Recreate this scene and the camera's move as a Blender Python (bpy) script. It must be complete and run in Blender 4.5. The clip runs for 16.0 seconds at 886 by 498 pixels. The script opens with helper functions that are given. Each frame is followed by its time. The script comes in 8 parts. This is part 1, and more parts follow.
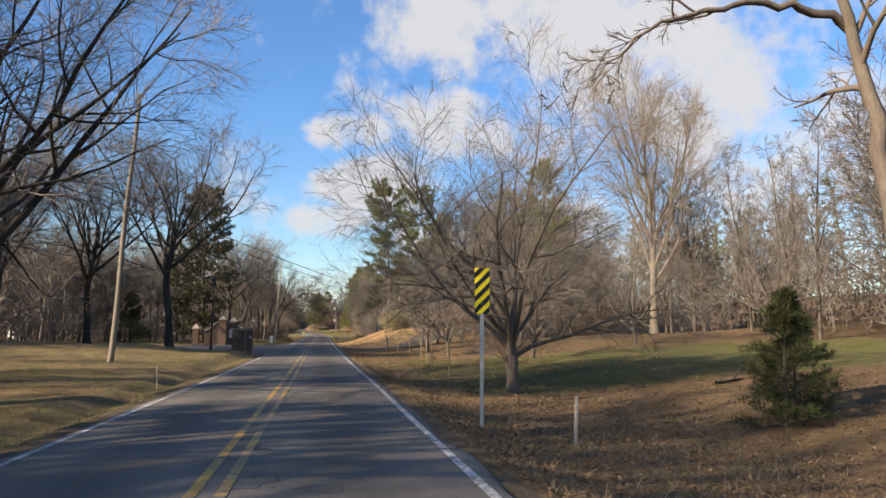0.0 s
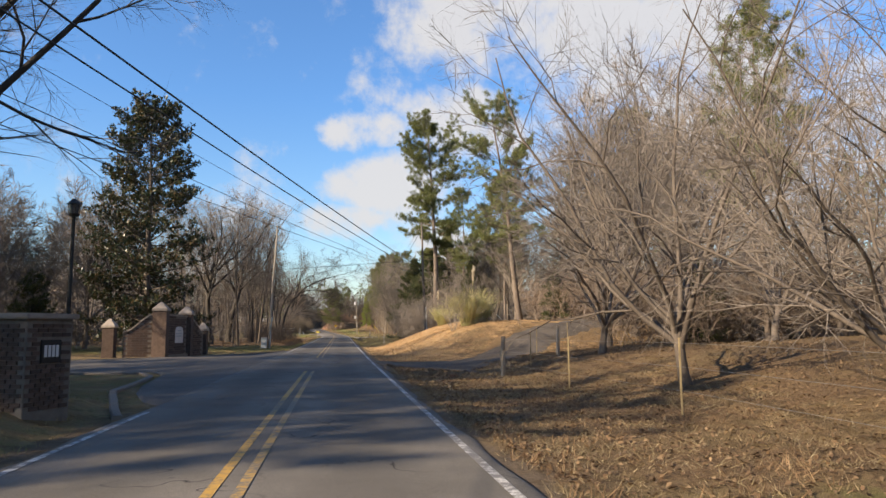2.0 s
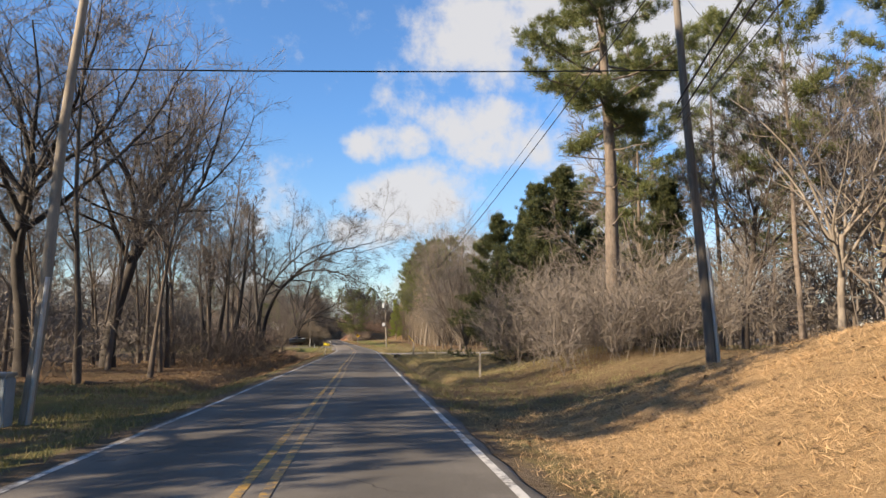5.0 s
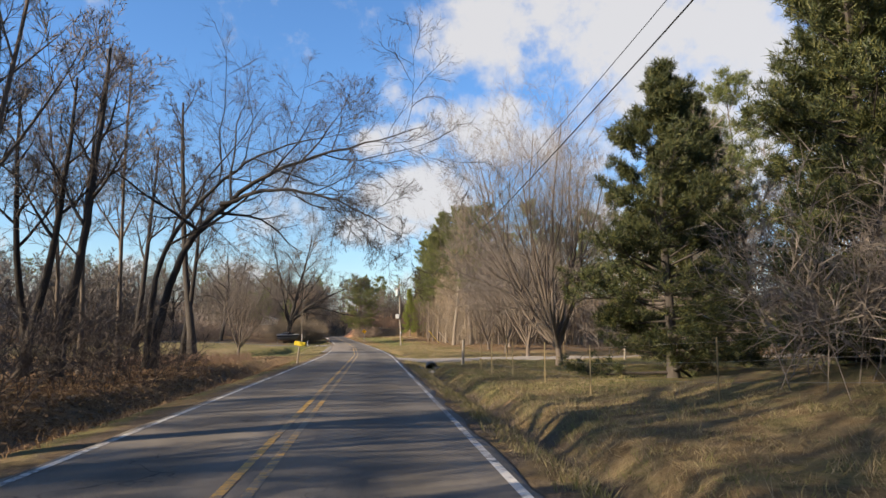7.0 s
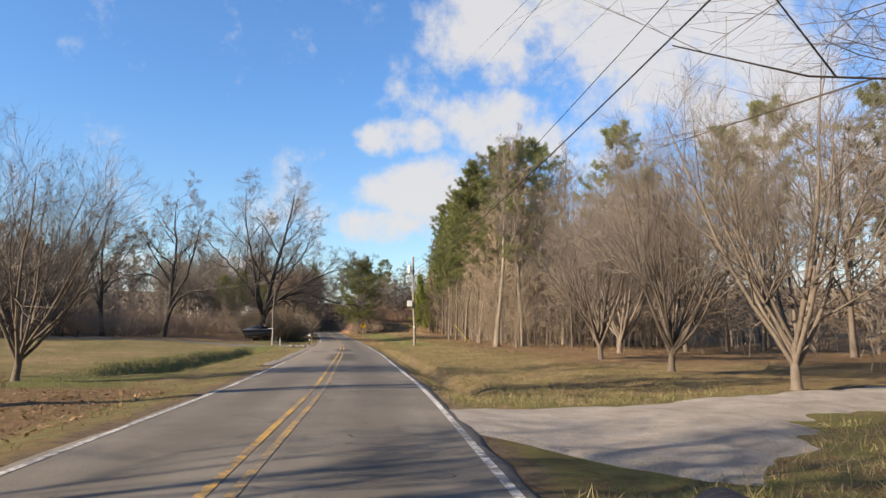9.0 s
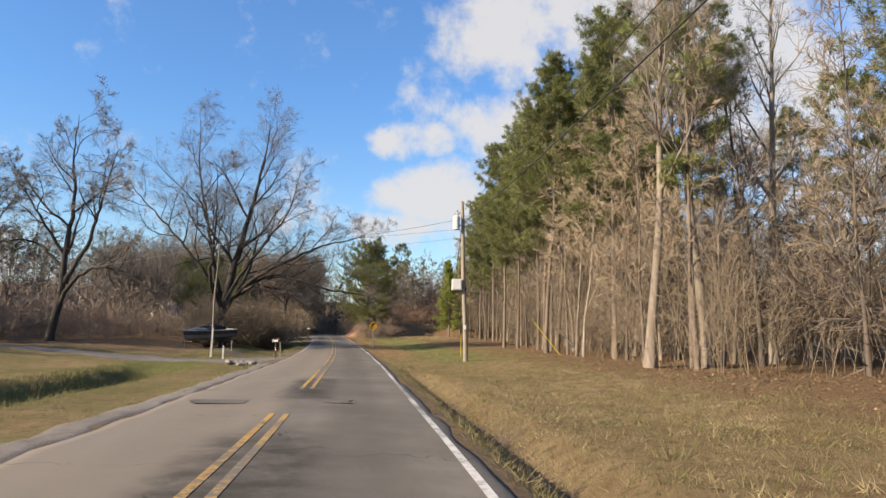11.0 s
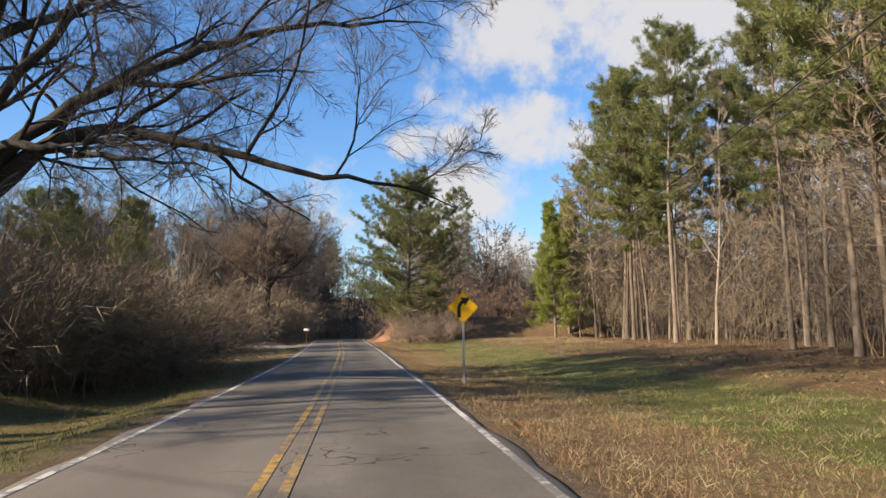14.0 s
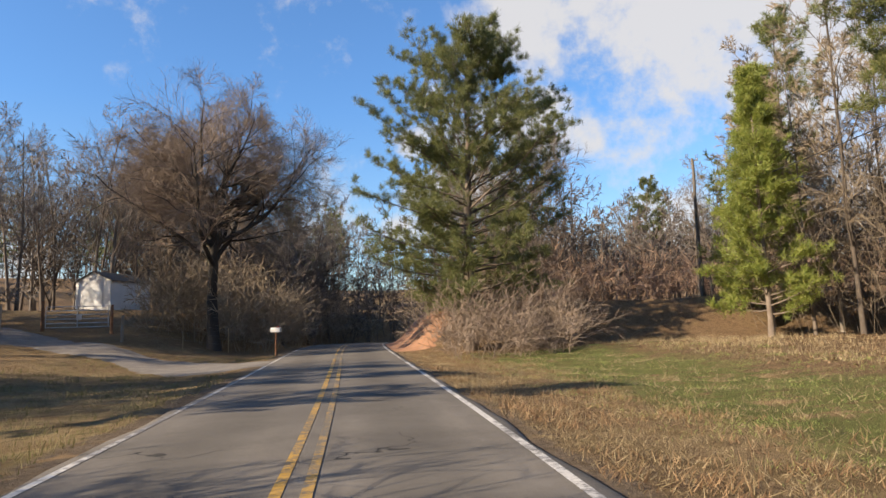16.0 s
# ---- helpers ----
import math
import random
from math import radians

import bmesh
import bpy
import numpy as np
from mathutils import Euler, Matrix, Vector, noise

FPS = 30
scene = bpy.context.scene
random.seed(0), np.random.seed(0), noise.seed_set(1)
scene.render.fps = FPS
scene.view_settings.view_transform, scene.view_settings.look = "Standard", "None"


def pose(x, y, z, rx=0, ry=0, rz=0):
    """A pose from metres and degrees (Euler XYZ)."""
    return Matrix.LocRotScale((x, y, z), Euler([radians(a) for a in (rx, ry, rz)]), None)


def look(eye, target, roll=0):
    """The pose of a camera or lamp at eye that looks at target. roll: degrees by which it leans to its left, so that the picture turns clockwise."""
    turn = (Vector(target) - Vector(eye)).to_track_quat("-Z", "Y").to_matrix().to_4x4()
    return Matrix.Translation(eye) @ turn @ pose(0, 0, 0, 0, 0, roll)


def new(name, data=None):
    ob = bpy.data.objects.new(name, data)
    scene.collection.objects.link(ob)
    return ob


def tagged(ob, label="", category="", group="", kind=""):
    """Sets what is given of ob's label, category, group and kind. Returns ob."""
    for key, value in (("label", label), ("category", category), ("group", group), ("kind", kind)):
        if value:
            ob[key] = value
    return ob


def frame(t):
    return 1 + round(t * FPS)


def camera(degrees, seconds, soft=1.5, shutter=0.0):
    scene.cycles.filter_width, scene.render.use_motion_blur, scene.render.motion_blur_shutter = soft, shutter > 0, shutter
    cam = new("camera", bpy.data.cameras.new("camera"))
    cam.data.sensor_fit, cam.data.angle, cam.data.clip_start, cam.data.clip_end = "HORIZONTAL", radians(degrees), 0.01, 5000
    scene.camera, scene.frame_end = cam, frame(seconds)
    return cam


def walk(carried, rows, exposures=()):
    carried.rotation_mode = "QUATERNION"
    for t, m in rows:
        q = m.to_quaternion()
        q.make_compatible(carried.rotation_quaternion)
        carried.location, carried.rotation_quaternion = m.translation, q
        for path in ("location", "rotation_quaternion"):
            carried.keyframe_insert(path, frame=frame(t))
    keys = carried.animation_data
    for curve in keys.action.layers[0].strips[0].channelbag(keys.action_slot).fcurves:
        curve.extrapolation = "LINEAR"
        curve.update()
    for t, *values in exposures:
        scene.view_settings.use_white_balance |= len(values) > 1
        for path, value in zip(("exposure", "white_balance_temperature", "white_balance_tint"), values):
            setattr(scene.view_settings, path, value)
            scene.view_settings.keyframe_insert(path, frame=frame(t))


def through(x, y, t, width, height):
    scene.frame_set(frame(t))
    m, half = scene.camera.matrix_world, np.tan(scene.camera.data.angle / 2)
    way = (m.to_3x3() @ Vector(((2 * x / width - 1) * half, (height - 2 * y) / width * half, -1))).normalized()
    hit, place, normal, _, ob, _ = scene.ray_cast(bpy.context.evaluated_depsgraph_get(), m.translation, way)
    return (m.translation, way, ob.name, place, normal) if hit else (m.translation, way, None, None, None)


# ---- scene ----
cam = camera(65.43, 16.0)
PATH = [
    (0.0, pose(-0.002, 0.036, 1.511, 96.83, -0.52, -10.09)),
    (0.5, pose(0.129, 9.790, 1.445, 96.67, -0.21, -9.62)),
    (1.0, pose(0.151, 19.471, 1.394, 96.64, -0.00, -9.27)),
    (1.5, pose(0.158, 28.929, 1.352, 96.69, 0.17, -8.90)),
    (2.0, pose(0.029, 37.995, 1.310, 96.68, 0.34, -8.62)),
    (2.5, pose(0.015, 46.895, 1.286, 96.84, 0.43, -8.32)),
    (3.0, pose(0.029, 55.875, 1.281, 97.07, 0.44, -7.99)),
    (3.5, pose(0.092, 64.883, 1.282, 97.35, 0.44, -7.78)),
    (4.0, pose(0.159, 73.981, 1.288, 97.62, 0.38, -7.50)),
    (4.5, pose(0.186, 83.115, 1.292, 97.76, 0.18, -7.06)),
    (5.0, pose(0.193, 92.167, 1.289, 97.67, -0.03, -6.72)),
    (5.5, pose(0.277, 101.243, 1.286, 97.45, -0.13, -6.42)),
    (6.0, pose(0.352, 110.356, 1.291, 97.41, -0.18, -6.22)),
    (6.5, pose(0.424, 119.503, 1.302, 97.43, -0.20, -6.09)),
    (7.0, pose(0.493, 128.682, 1.320, 97.44, -0.21, -6.02)),
    (7.5, pose(0.560, 137.896, 1.342, 97.38, -0.22, -6.03)),
    (8.0, pose(0.613, 147.131, 1.368, 97.23, -0.28, -6.00)),
    (8.5, pose(0.666, 156.352, 1.404, 97.15, -0.41, -5.92)),
    (9.0, pose(0.786, 165.598, 1.441, 97.15, -0.62, -5.83)),
    (9.5, pose(0.892, 174.857, 1.478, 97.20, -0.84, -5.69)),
    (10.0, pose(0.905, 184.124, 1.516, 97.28, -1.02, -5.49)),
    (10.5, pose(0.745, 193.395, 1.553, 97.40, -1.09, -5.20)),
    (11.0, pose(0.468, 202.652, 1.586, 97.45, -1.02, -4.89)),
    (11.5, pose(0.132, 211.839, 1.611, 97.42, -0.86, -4.63)),
    (12.0, pose(-0.218, 220.947, 1.631, 97.48, -0.64, -4.26)),
    (12.5, pose(-0.715, 229.904, 1.655, 97.44, -0.36, -3.77)),
    (13.0, pose(-1.175, 238.643, 1.691, 97.42, 0.07, -3.37)),
    (13.5, pose(-1.770, 247.273, 1.763, 97.45, 0.40, -3.06)),
    (14.0, pose(-2.407, 255.874, 1.859, 97.51, 0.68, -2.85)),
    (14.5, pose(-3.009, 264.390, 1.960, 97.47, 0.95, -2.61)),
    (15.0, pose(-3.653, 272.756, 2.076, 97.46, 1.23, -2.32)),
    (15.5, pose(-4.340, 280.974, 2.200, 97.38, 1.53, -2.07)),
    (16.0, pose(-5.033, 289.142, 2.337, 97.36, 1.77, -1.87)),
]
walk(cam, PATH, ((0.0, 1.15, 7000, 11), (16.0, 1.15, 7000, 11)))

# ---- plan of the road and the ground ----
ROAD_X = ((-80, -1.05), (0, -1.02), (21, -0.95), (37, -1.0), (75, -1.0), (100, -0.87), (147, -0.6), (159, -0.54), (184, -0.45), (198, -0.83),
          (211, -1.14), (238, -2.27), (255, -3.2), (272, -4.36), (297, -6.42), (306, -7.3), (327, -9.5), (338, -10.4), (350, -10.6), (362, -9.0), (378, -3.0), (400, 10.0), (430, 30.0))
ROAD_Z = ((-80, 0.5), (-20, 0.1), (0, 0.0), (30, -0.16), (50, -0.22), (110, -0.22), (147, -0.14), (184, 0.0), (220, 0.12), (247, 0.25),
          (264, 0.45), (289, 0.83), (310, 1.36), (330, 1.87), (342, 2.1), (352, 2.1), (375, 1.8), (430, 1.0))


def smooth_rows(rows):
    ys = np.arange(-80.0, 431.0, 1.0)
    v = np.interp(ys, [r[0] for r in rows], [r[1] for r in rows])
    k = np.hanning(17)
    k /= k.sum()
    return ys, np.convolve(np.pad(v, 8, mode="edge"), k, mode="valid")


ROAD_Y, ROAD_CX = smooth_rows(ROAD_X)
ROAD_RZ = smooth_rows(ROAD_Z)[1]


def cx(y):
    return np.interp(y, ROAD_Y, ROAD_CX)


def rz(y):
    return np.interp(y, ROAD_Y, ROAD_RZ)


def ss(a, b, x):
    u = np.clip((x - a) / (b - a), 0.0, 1.0)
    return u * u * (3 - 2 * u)


def band(x, a, b, soft):
    return ss(a - soft, a + soft, x) * (1 - ss(b - soft, b + soft, x))


def ripple(x, y):
    return (0.10 * np.sin(x * 0.31 + y * 0.13 + 1.3) * np.sin(y * 0.23 - x * 0.11) + 0.05 * np.sin(x * 0.9 + 2.0) * np.sin(y * 0.7 + x * 0.3)
            + 0.02 * np.sin(x * 2.7 + y * 1.9) + 0.02 * np.sin(y * 2.9 - x * 2.1 + 1.0))


def ground(x, y):
    """Height of the ground beside the road, in metres."""
    x, y = np.asarray(x, float), np.asarray(y, float)
    d = x - cx(y)
    a = np.abs(d)
    off = ss(2.9, 4.5, a)
    z = rz(y) - 0.06 - 0.10 * off
    right, left = (d > 0) * 1.0, (d < 0) * 1.0
    z = z + ripple(x, y) * ss(3.5, 9.0, a)
    # right: low verge at the start, then a lawn that climbs away from the road
    z = z - 0.22 * right * band(y, -30, 38, 8) * ss(3.2, 5, a) * (1 - ss(9, 16, a))
    z = z + right * (1 - ss(60, 80, y)) * 0.055 * np.clip(a - 8, 0, 40)
    # right: the straw covered mound with the drive in front of it
    z = z + 2.35 * right * band(y, 82, 108, 7.0) * ss(3.2, 12.5, a) * (1 - 0.6 * ss(24, 46, a))
    z = z + 1.3 * right * band(y, 108, 150, 8) * ss(6, 15, a)
    z = z + 0.6 * right * band(y, 50, 78, 8) * ss(6, 16, a)
    # roadside ditches
    z = z - 0.75 * right * band(y, 122, 170, 5) * band(d, 4.1, 4.8, 0.7)
    z = z - 0.50 * right * band(y, 186, 236, 5) * band(d, 3.7, 4.5, 0.6)
    z = z - 1.25 * left * band(y, 196, 238.5, 2.5) * band(d, -9.6, -6.9, 0.9)
    z = z - 0.62 * left * band(y, 118, 176, 5) * band(d, -6.2, -4.6, 0.9)
    z = z - 0.35 * left * band(y, 254, 292, 6) * band(d, -8.0, -4.6, 1.0)
    z = z - 0.25 * left * band(y, 0, 40, 5) * band(d, -4.6, -3.6, 0.6)
    # left: lawn that climbs towards the side road
    z = z + left * band(y, 36, 56, 7) * (0.45 * ss(3.3, 4.6, a) + 0.45 * ss(6, 12, a))
    z = z + left * ss(190, 230, y) * 0.5 * ss(12, 22, a)
    z = z + right * band(y, 200, 330, 12) * 0.45 * ss(7, 15, a)
    # far hill ahead, with the road cut into it
    z = z + right * ss(325, 329, y) * 2.3 * ss(3.1, 6.0, a) + left * (ss(296, 324, y) * 0.6 * ss(7, 13, a) + ss(326, 346, y) * 1.1 * ss(5, 12, a) + ss(314, 346, y) * 1.4 * ss(5, 13, a))
    z = z + right * ss(322, 400, y) * 0.10 * np.clip(a - 8, 0, 60)
    z = z + ss(42, 105, a) * 9.0 + ss(368, 450, y) * 9.0 * (1 - 0.6 * ss(42, 105, a))
    return z

# ---- world, sun ----
SUN = Vector((-0.925, -0.38, 0.0)).normalized() * math.cos(radians(25)) + Vector((0, 0, math.sin(radians(25))))
CLOUDS = (  # azimuth to the right of the road, height, half width, half height in degrees, density
    (0.4, 16.2, 2.6, 1.7, 0.8), (4.2, 16.3, 1.8, 1.5, 0.6), (2.6, 12.0, 4.6, 2.1, 1.0), (0.0, 9.0, 3.4, 1.6, 0.7), (9.5, 25.0, 7.0, 4.6, 0.85),
    (2.6, 21.0, 3.0, 2.6, 0.45), (17.5, 25.5, 11.0, 5.6, 0.8), (10.8, 17.0, 5.5, 3.4, 0.75), (6.6, 12.8, 4.5, 2.8, 0.75), (28.0, 21.0, 13.0, 8.0, 0.9),
    (40.0, 14.0, 14.0, 6.0, 0.8), (24.0, 8.0, 9.0, 4.0, 0.6), (8.5, 7.0, 4.0, 2.0, 0.6), (60.0, 24.0, 16.0, 9.0, 0.7), (-150.0, 30.0, 30.0, 10.0, 0.6),
    (120.0, 28.0, 26.0, 10.0, 0.7), (-16.0, 4.0, 12.0, 2.6, 0.7), (-38.0, 5.0, 14.0, 3.4, 0.7), (-60.0, 5.0, 14.0, 4.0, 0.7), (20.0, 3.5, 14.0, 3.0, 0.8), (0.0, 3.0, 10.0, 2.4, 0.7))


def build_world():
    w = bpy.data.worlds.new("sky")
    scene.world = w
    w.use_nodes = True
    nt = w.node_tree
    n, l = nt.nodes, nt.links
    n.clear()
    out, bg = n.new("ShaderNodeOutputWorld"), n.new("ShaderNodeBackground")
    sky = n.new("ShaderNodeTexSky")
    sky.sky_type, sky.sun_disc = "NISHITA", False
    sky.sun_elevation, sky.sun_rotation = radians(25), math.atan2(SUN.x, SUN.y) % (2 * math.pi)
    sky.air_density, sky.dust_density, sky.ozone_density = 1.15, 0.25, 2.2
    co = n.new("ShaderNodeTexCoord")
    warp = n.new("ShaderNodeTexNoise")
    warp.inputs["Scale"].default_value, warp.inputs["Detail"].default_value, warp.inputs["Roughness"].default_value = 9.0, 6.0, 0.62
    l.new(co.outputs["Generated"], warp.inputs["Vector"])
    total = None
    for az, el, hw, hh, dens in CLOUDS:
        a, e = radians(az), radians(el)
        mid = Vector((math.sin(a) * math.cos(e), math.cos(a) * math.cos(e), math.sin(e)))
        side, upw = Vector((math.cos(a), -math.sin(a), 0)), None
        upw = side.cross(mid)
        terms = []
        for axis, half in ((side, hw), (upw, hh)):
            d = n.new("ShaderNodeVectorMath")
            d.operation = "DOT_PRODUCT"
            l.new(co.outputs["Generated"], d.inputs[0])
            d.inputs[1].default_value = axis / math.radians(half)
            sq = n.new("ShaderNodeMath")
            sq.operation = "SUBTRACT"
            l.new(d.outputs["Value"], sq.inputs[0])
            sq.inputs[1].default_value = mid.dot(axis) / math.radians(half)
            p = n.new("ShaderNodeMath")
            p.operation = "POWER"
            ab = n.new("ShaderNodeMath")
            ab.operation = "ABSOLUTE"
            l.new(sq.outputs[0], ab.inputs[0])
            l.new(ab.outputs[0], p.inputs[0])
            p.inputs[1].default_value = 2.0
            terms.append(p)
        add = n.new("ShaderNodeMath")
        l.new(terms[0].outputs[0], add.inputs[0])
        l.new(terms[1].outputs[0], add.inputs[1])
        front = n.new("ShaderNodeVectorMath")
        front.operation = "DOT_PRODUCT"
        l.new(co.outputs["Generated"], front.inputs[0])
        front.inputs[1].default_value = mid
        pos = n.new("ShaderNodeMath")
        pos.operation = "GREATER_THAN"
        l.new(front.outputs["Value"], pos.inputs[0])
        fall = n.new("ShaderNodeMapRange")
        fall.interpolation_type = "SMOOTHSTEP"
        l.new(add.outputs[0], fall.inputs["Value"])
        fall.inputs["From Min"].default_value, fall.inputs["From Max"].default_value = 1.5, 0.0
        fall.inputs["To Min"].default_value, fall.inputs["To Max"].default_value = 0.0, dens
        keep = n.new("ShaderNodeMath")
        keep.operation = "MULTIPLY"
        l.new(fall.outputs[0], keep.inputs[0])
        l.new(pos.outputs[0], keep.inputs[1])
        if total is None:
            total = keep
        else:
            mx = n.new("ShaderNodeMath")
            mx.operation = "MAXIMUM"
            l.new(total.outputs[0], mx.inputs[0])
            l.new(keep.outputs[0], mx.inputs[1])
            total = mx
    br = n.new("ShaderNodeMapRange")
    l.new(warp.outputs["Fac"], br.inputs["Value"])
    br.inputs["From Min"].default_value, br.inputs["From Max"].default_value = 0.30, 0.70
    br.inputs["To Min"].default_value, br.inputs["To Max"].default_value = -0.72, 0.72
    s = n.new("ShaderNodeMath")
    l.new(total.outputs[0], s.inputs[0])
    l.new(br.outputs[0], s.inputs[1])
    cov = n.new("ShaderNodeMapRange")
    cov.interpolation_type = "SMOOTHSTEP"
    l.new(s.outputs[0], cov.inputs["Value"])
    cov.inputs["From Min"].default_value, cov.inputs["From Max"].default_value = 0.10, 0.95
    cov.inputs["To Max"].default_value = 0.92
    mix = n.new("ShaderNodeMix")
    mix.data_type = "RGBA"
    l.new(cov.outputs[0], mix.inputs["Factor"])
    tint = n.new("ShaderNodeMix")
    tint.data_type, tint.blend_type = "RGBA", "MULTIPLY"
    height = n.new("ShaderNodeSeparateXYZ")
    l.new(co.outputs["Generated"], height.inputs[0])
    deep = n.new("ShaderNodeMapRange")
    l.new(height.outputs["Z"], deep.inputs["Value"])
    deep.inputs["From Min"].default_value, deep.inputs["From Max"].default_value = 0.02, 0.32
    deep.inputs["To Min"].default_value, deep.inputs["To Max"].default_value = 0.35, 1.0
    l.new(deep.outputs[0], tint.inputs["Factor"])
    l.new(sky.outputs["Color"], tint.inputs["A"])
    tint.inputs["B"].default_value = SKY_TINT
    l.new(tint.outputs["Result"], mix.inputs["A"])
    mix.inputs["B"].default_value = CLOUD_COLOUR
    l.new(mix.outputs["Result"], bg.inputs["Color"])
    bg.inputs["Strength"].default_value = SKY_STRENGTH
    l.new(bg.outputs[0], out.inputs[0])


SKY_STRENGTH = 0.079
SKY_TINT = (0.60, 0.95, 1.36, 1.0)
CLOUD_COLOUR = (4.3, 4.4, 4.65, 1.0)
build_world()
sun = new("sun", bpy.data.lights.new("sun", "SUN"))
sun.data.energy, sun.data.angle, sun.data.color = 5.0, radians(0.6), (1.0, 0.86, 0.68)
sun.matrix_world = look(SUN * 60, (0, 0, 0))

# ---- materials ----
def nodes_of(name):
    m = bpy.data.materials.new(name)
    m.use_nodes = True
    return m, m.node_tree.nodes, m.node_tree.links, m.node_tree.nodes["Principled BSDF"]


def noise_tex(n, l, vec, scale, detail=4.0, rough=0.6):
    t = n.new("ShaderNodeTexNoise")
    t.inputs["Scale"].default_value, t.inputs["Detail"].default_value, t.inputs["Roughness"].default_value = scale, detail, rough
    l.new(vec, t.inputs["Vector"])
    return t.outputs["Fac"]


def ramp(n, l, fac, lo, hi, a=0.0, b=1.0):
    r = n.new("ShaderNodeMapRange")
    l.new(fac, r.inputs["Value"])
    r.inputs["From Min"].default_value, r.inputs["From Max"].default_value = lo, hi
    r.inputs["To Min"].default_value, r.inputs["To Max"].default_value = a, b
    return r.outputs[0]


def blend(n, l, fac, a, b, how="MIX"):
    m = n.new("ShaderNodeMix")
    m.data_type, m.blend_type = "RGBA", how
    for sock, v in (("Factor", fac), ("A", a), ("B", b)):
        if isinstance(v, (int, float)):
            m.inputs[sock].default_value = v
        elif isinstance(v, tuple):
            m.inputs[sock].default_value = (*v, 1.0)
        else:
            l.new(v, m.inputs[sock])
    return m.outputs["Result"]


def surface(name, c1, c2, scale=4.0, rough=0.85, bump=0.3, fine=40.0, vary=0.25, metal=0.0, stretch=(1, 1, 1), spec=0.3, island=False, sheen=0.0, glow=0.0):
    """Two colours mixed at a large scale, darkened and lightened at a fine one, with relief."""
    m, n, l, p = nodes_of(name)
    co = n.new("ShaderNodeTexCoord")
    mp = n.new("ShaderNodeMapping")
    mp.inputs["Scale"].default_value = stretch
    l.new(co.outputs["Object"], mp.inputs["Vector"])
    big = ramp(n, l, noise_tex(n, l, mp.outputs[0], scale), 0.32, 0.68)
    small = noise_tex(n, l, mp.outputs[0], fine, 5.0, 0.7)
    col = blend(n, l, big, c1, c2)
    col = blend(n, l, ramp(n, l, small, 0.3, 0.7, 0.0, vary * 2), col, tuple(v * 0.45 for v in c1), "MIX")
    rnd = n.new("ShaderNodeNewGeometry").outputs["Random Per Island"] if island else n.new("ShaderNodeObjectInfo").outputs["Random"]
    bright = n.new("ShaderNodeHueSaturation")
    l.new(col, bright.inputs["Color"])
    l.new(ramp(n, l, rnd, 0, 1, 1 - vary, 1 + vary), bright.inputs["Value"])
    l.new(bright.outputs[0], p.inputs["Base Color"])
    p.inputs["Roughness"].default_value, p.inputs["Metallic"].default_value = rough, metal
    p.inputs["Specular IOR Level"].default_value = spec
    if bump:
        b = n.new("ShaderNodeBump")
        b.inputs["Strength"].default_value, b.inputs["Distance"].default_value = bump, 0.02
        l.new(small, b.inputs["Height"])
        l.new(b.outputs[0], p.inputs["Normal"])
    return m


def leaf_mat(name, c1, c2, c3, rough=0.5, through=0.25):
    """Foliage whose single leaves differ, and which lets some light through."""
    m, n, l, p = nodes_of(name)
    g = n.new("ShaderNodeNewGeometry")
    r = n.new("ShaderNodeValToRGB")
    r.color_ramp.elements[0].color, r.color_ramp.elements[1].color = (*c1, 1), (*c3, 1)
    r.color_ramp.elements.new(0.5).color = (*c2, 1)
    l.new(g.outputs["Random Per Island"], r.inputs[0])
    o = n.new("ShaderNodeObjectInfo")
    h = n.new("ShaderNodeHueSaturation")
    l.new(r.outputs[0], h.inputs["Color"])
    l.new(ramp(n, l, o.outputs["Random"], 0, 1, 0.8, 1.2), h.inputs["Value"])
    l.new(h.outputs[0], p.inputs["Base Color"])
    p.inputs["Roughness"].default_value, p.inputs["Specular IOR Level"].default_value = rough, 0.35
    if through:
        t = n.new("ShaderNodeBsdfTranslucent")
        l.new(h.outputs[0], t.inputs["Color"])
        mx = n.new("ShaderNodeMixShader")
        mx.inputs[0].default_value = through
        l.new(p.outputs[0], mx.inputs[1])
        l.new(t.outputs[0], mx.inputs[2])
        l.new(mx.outputs[0], n["Material Output"].inputs[0])
    return m


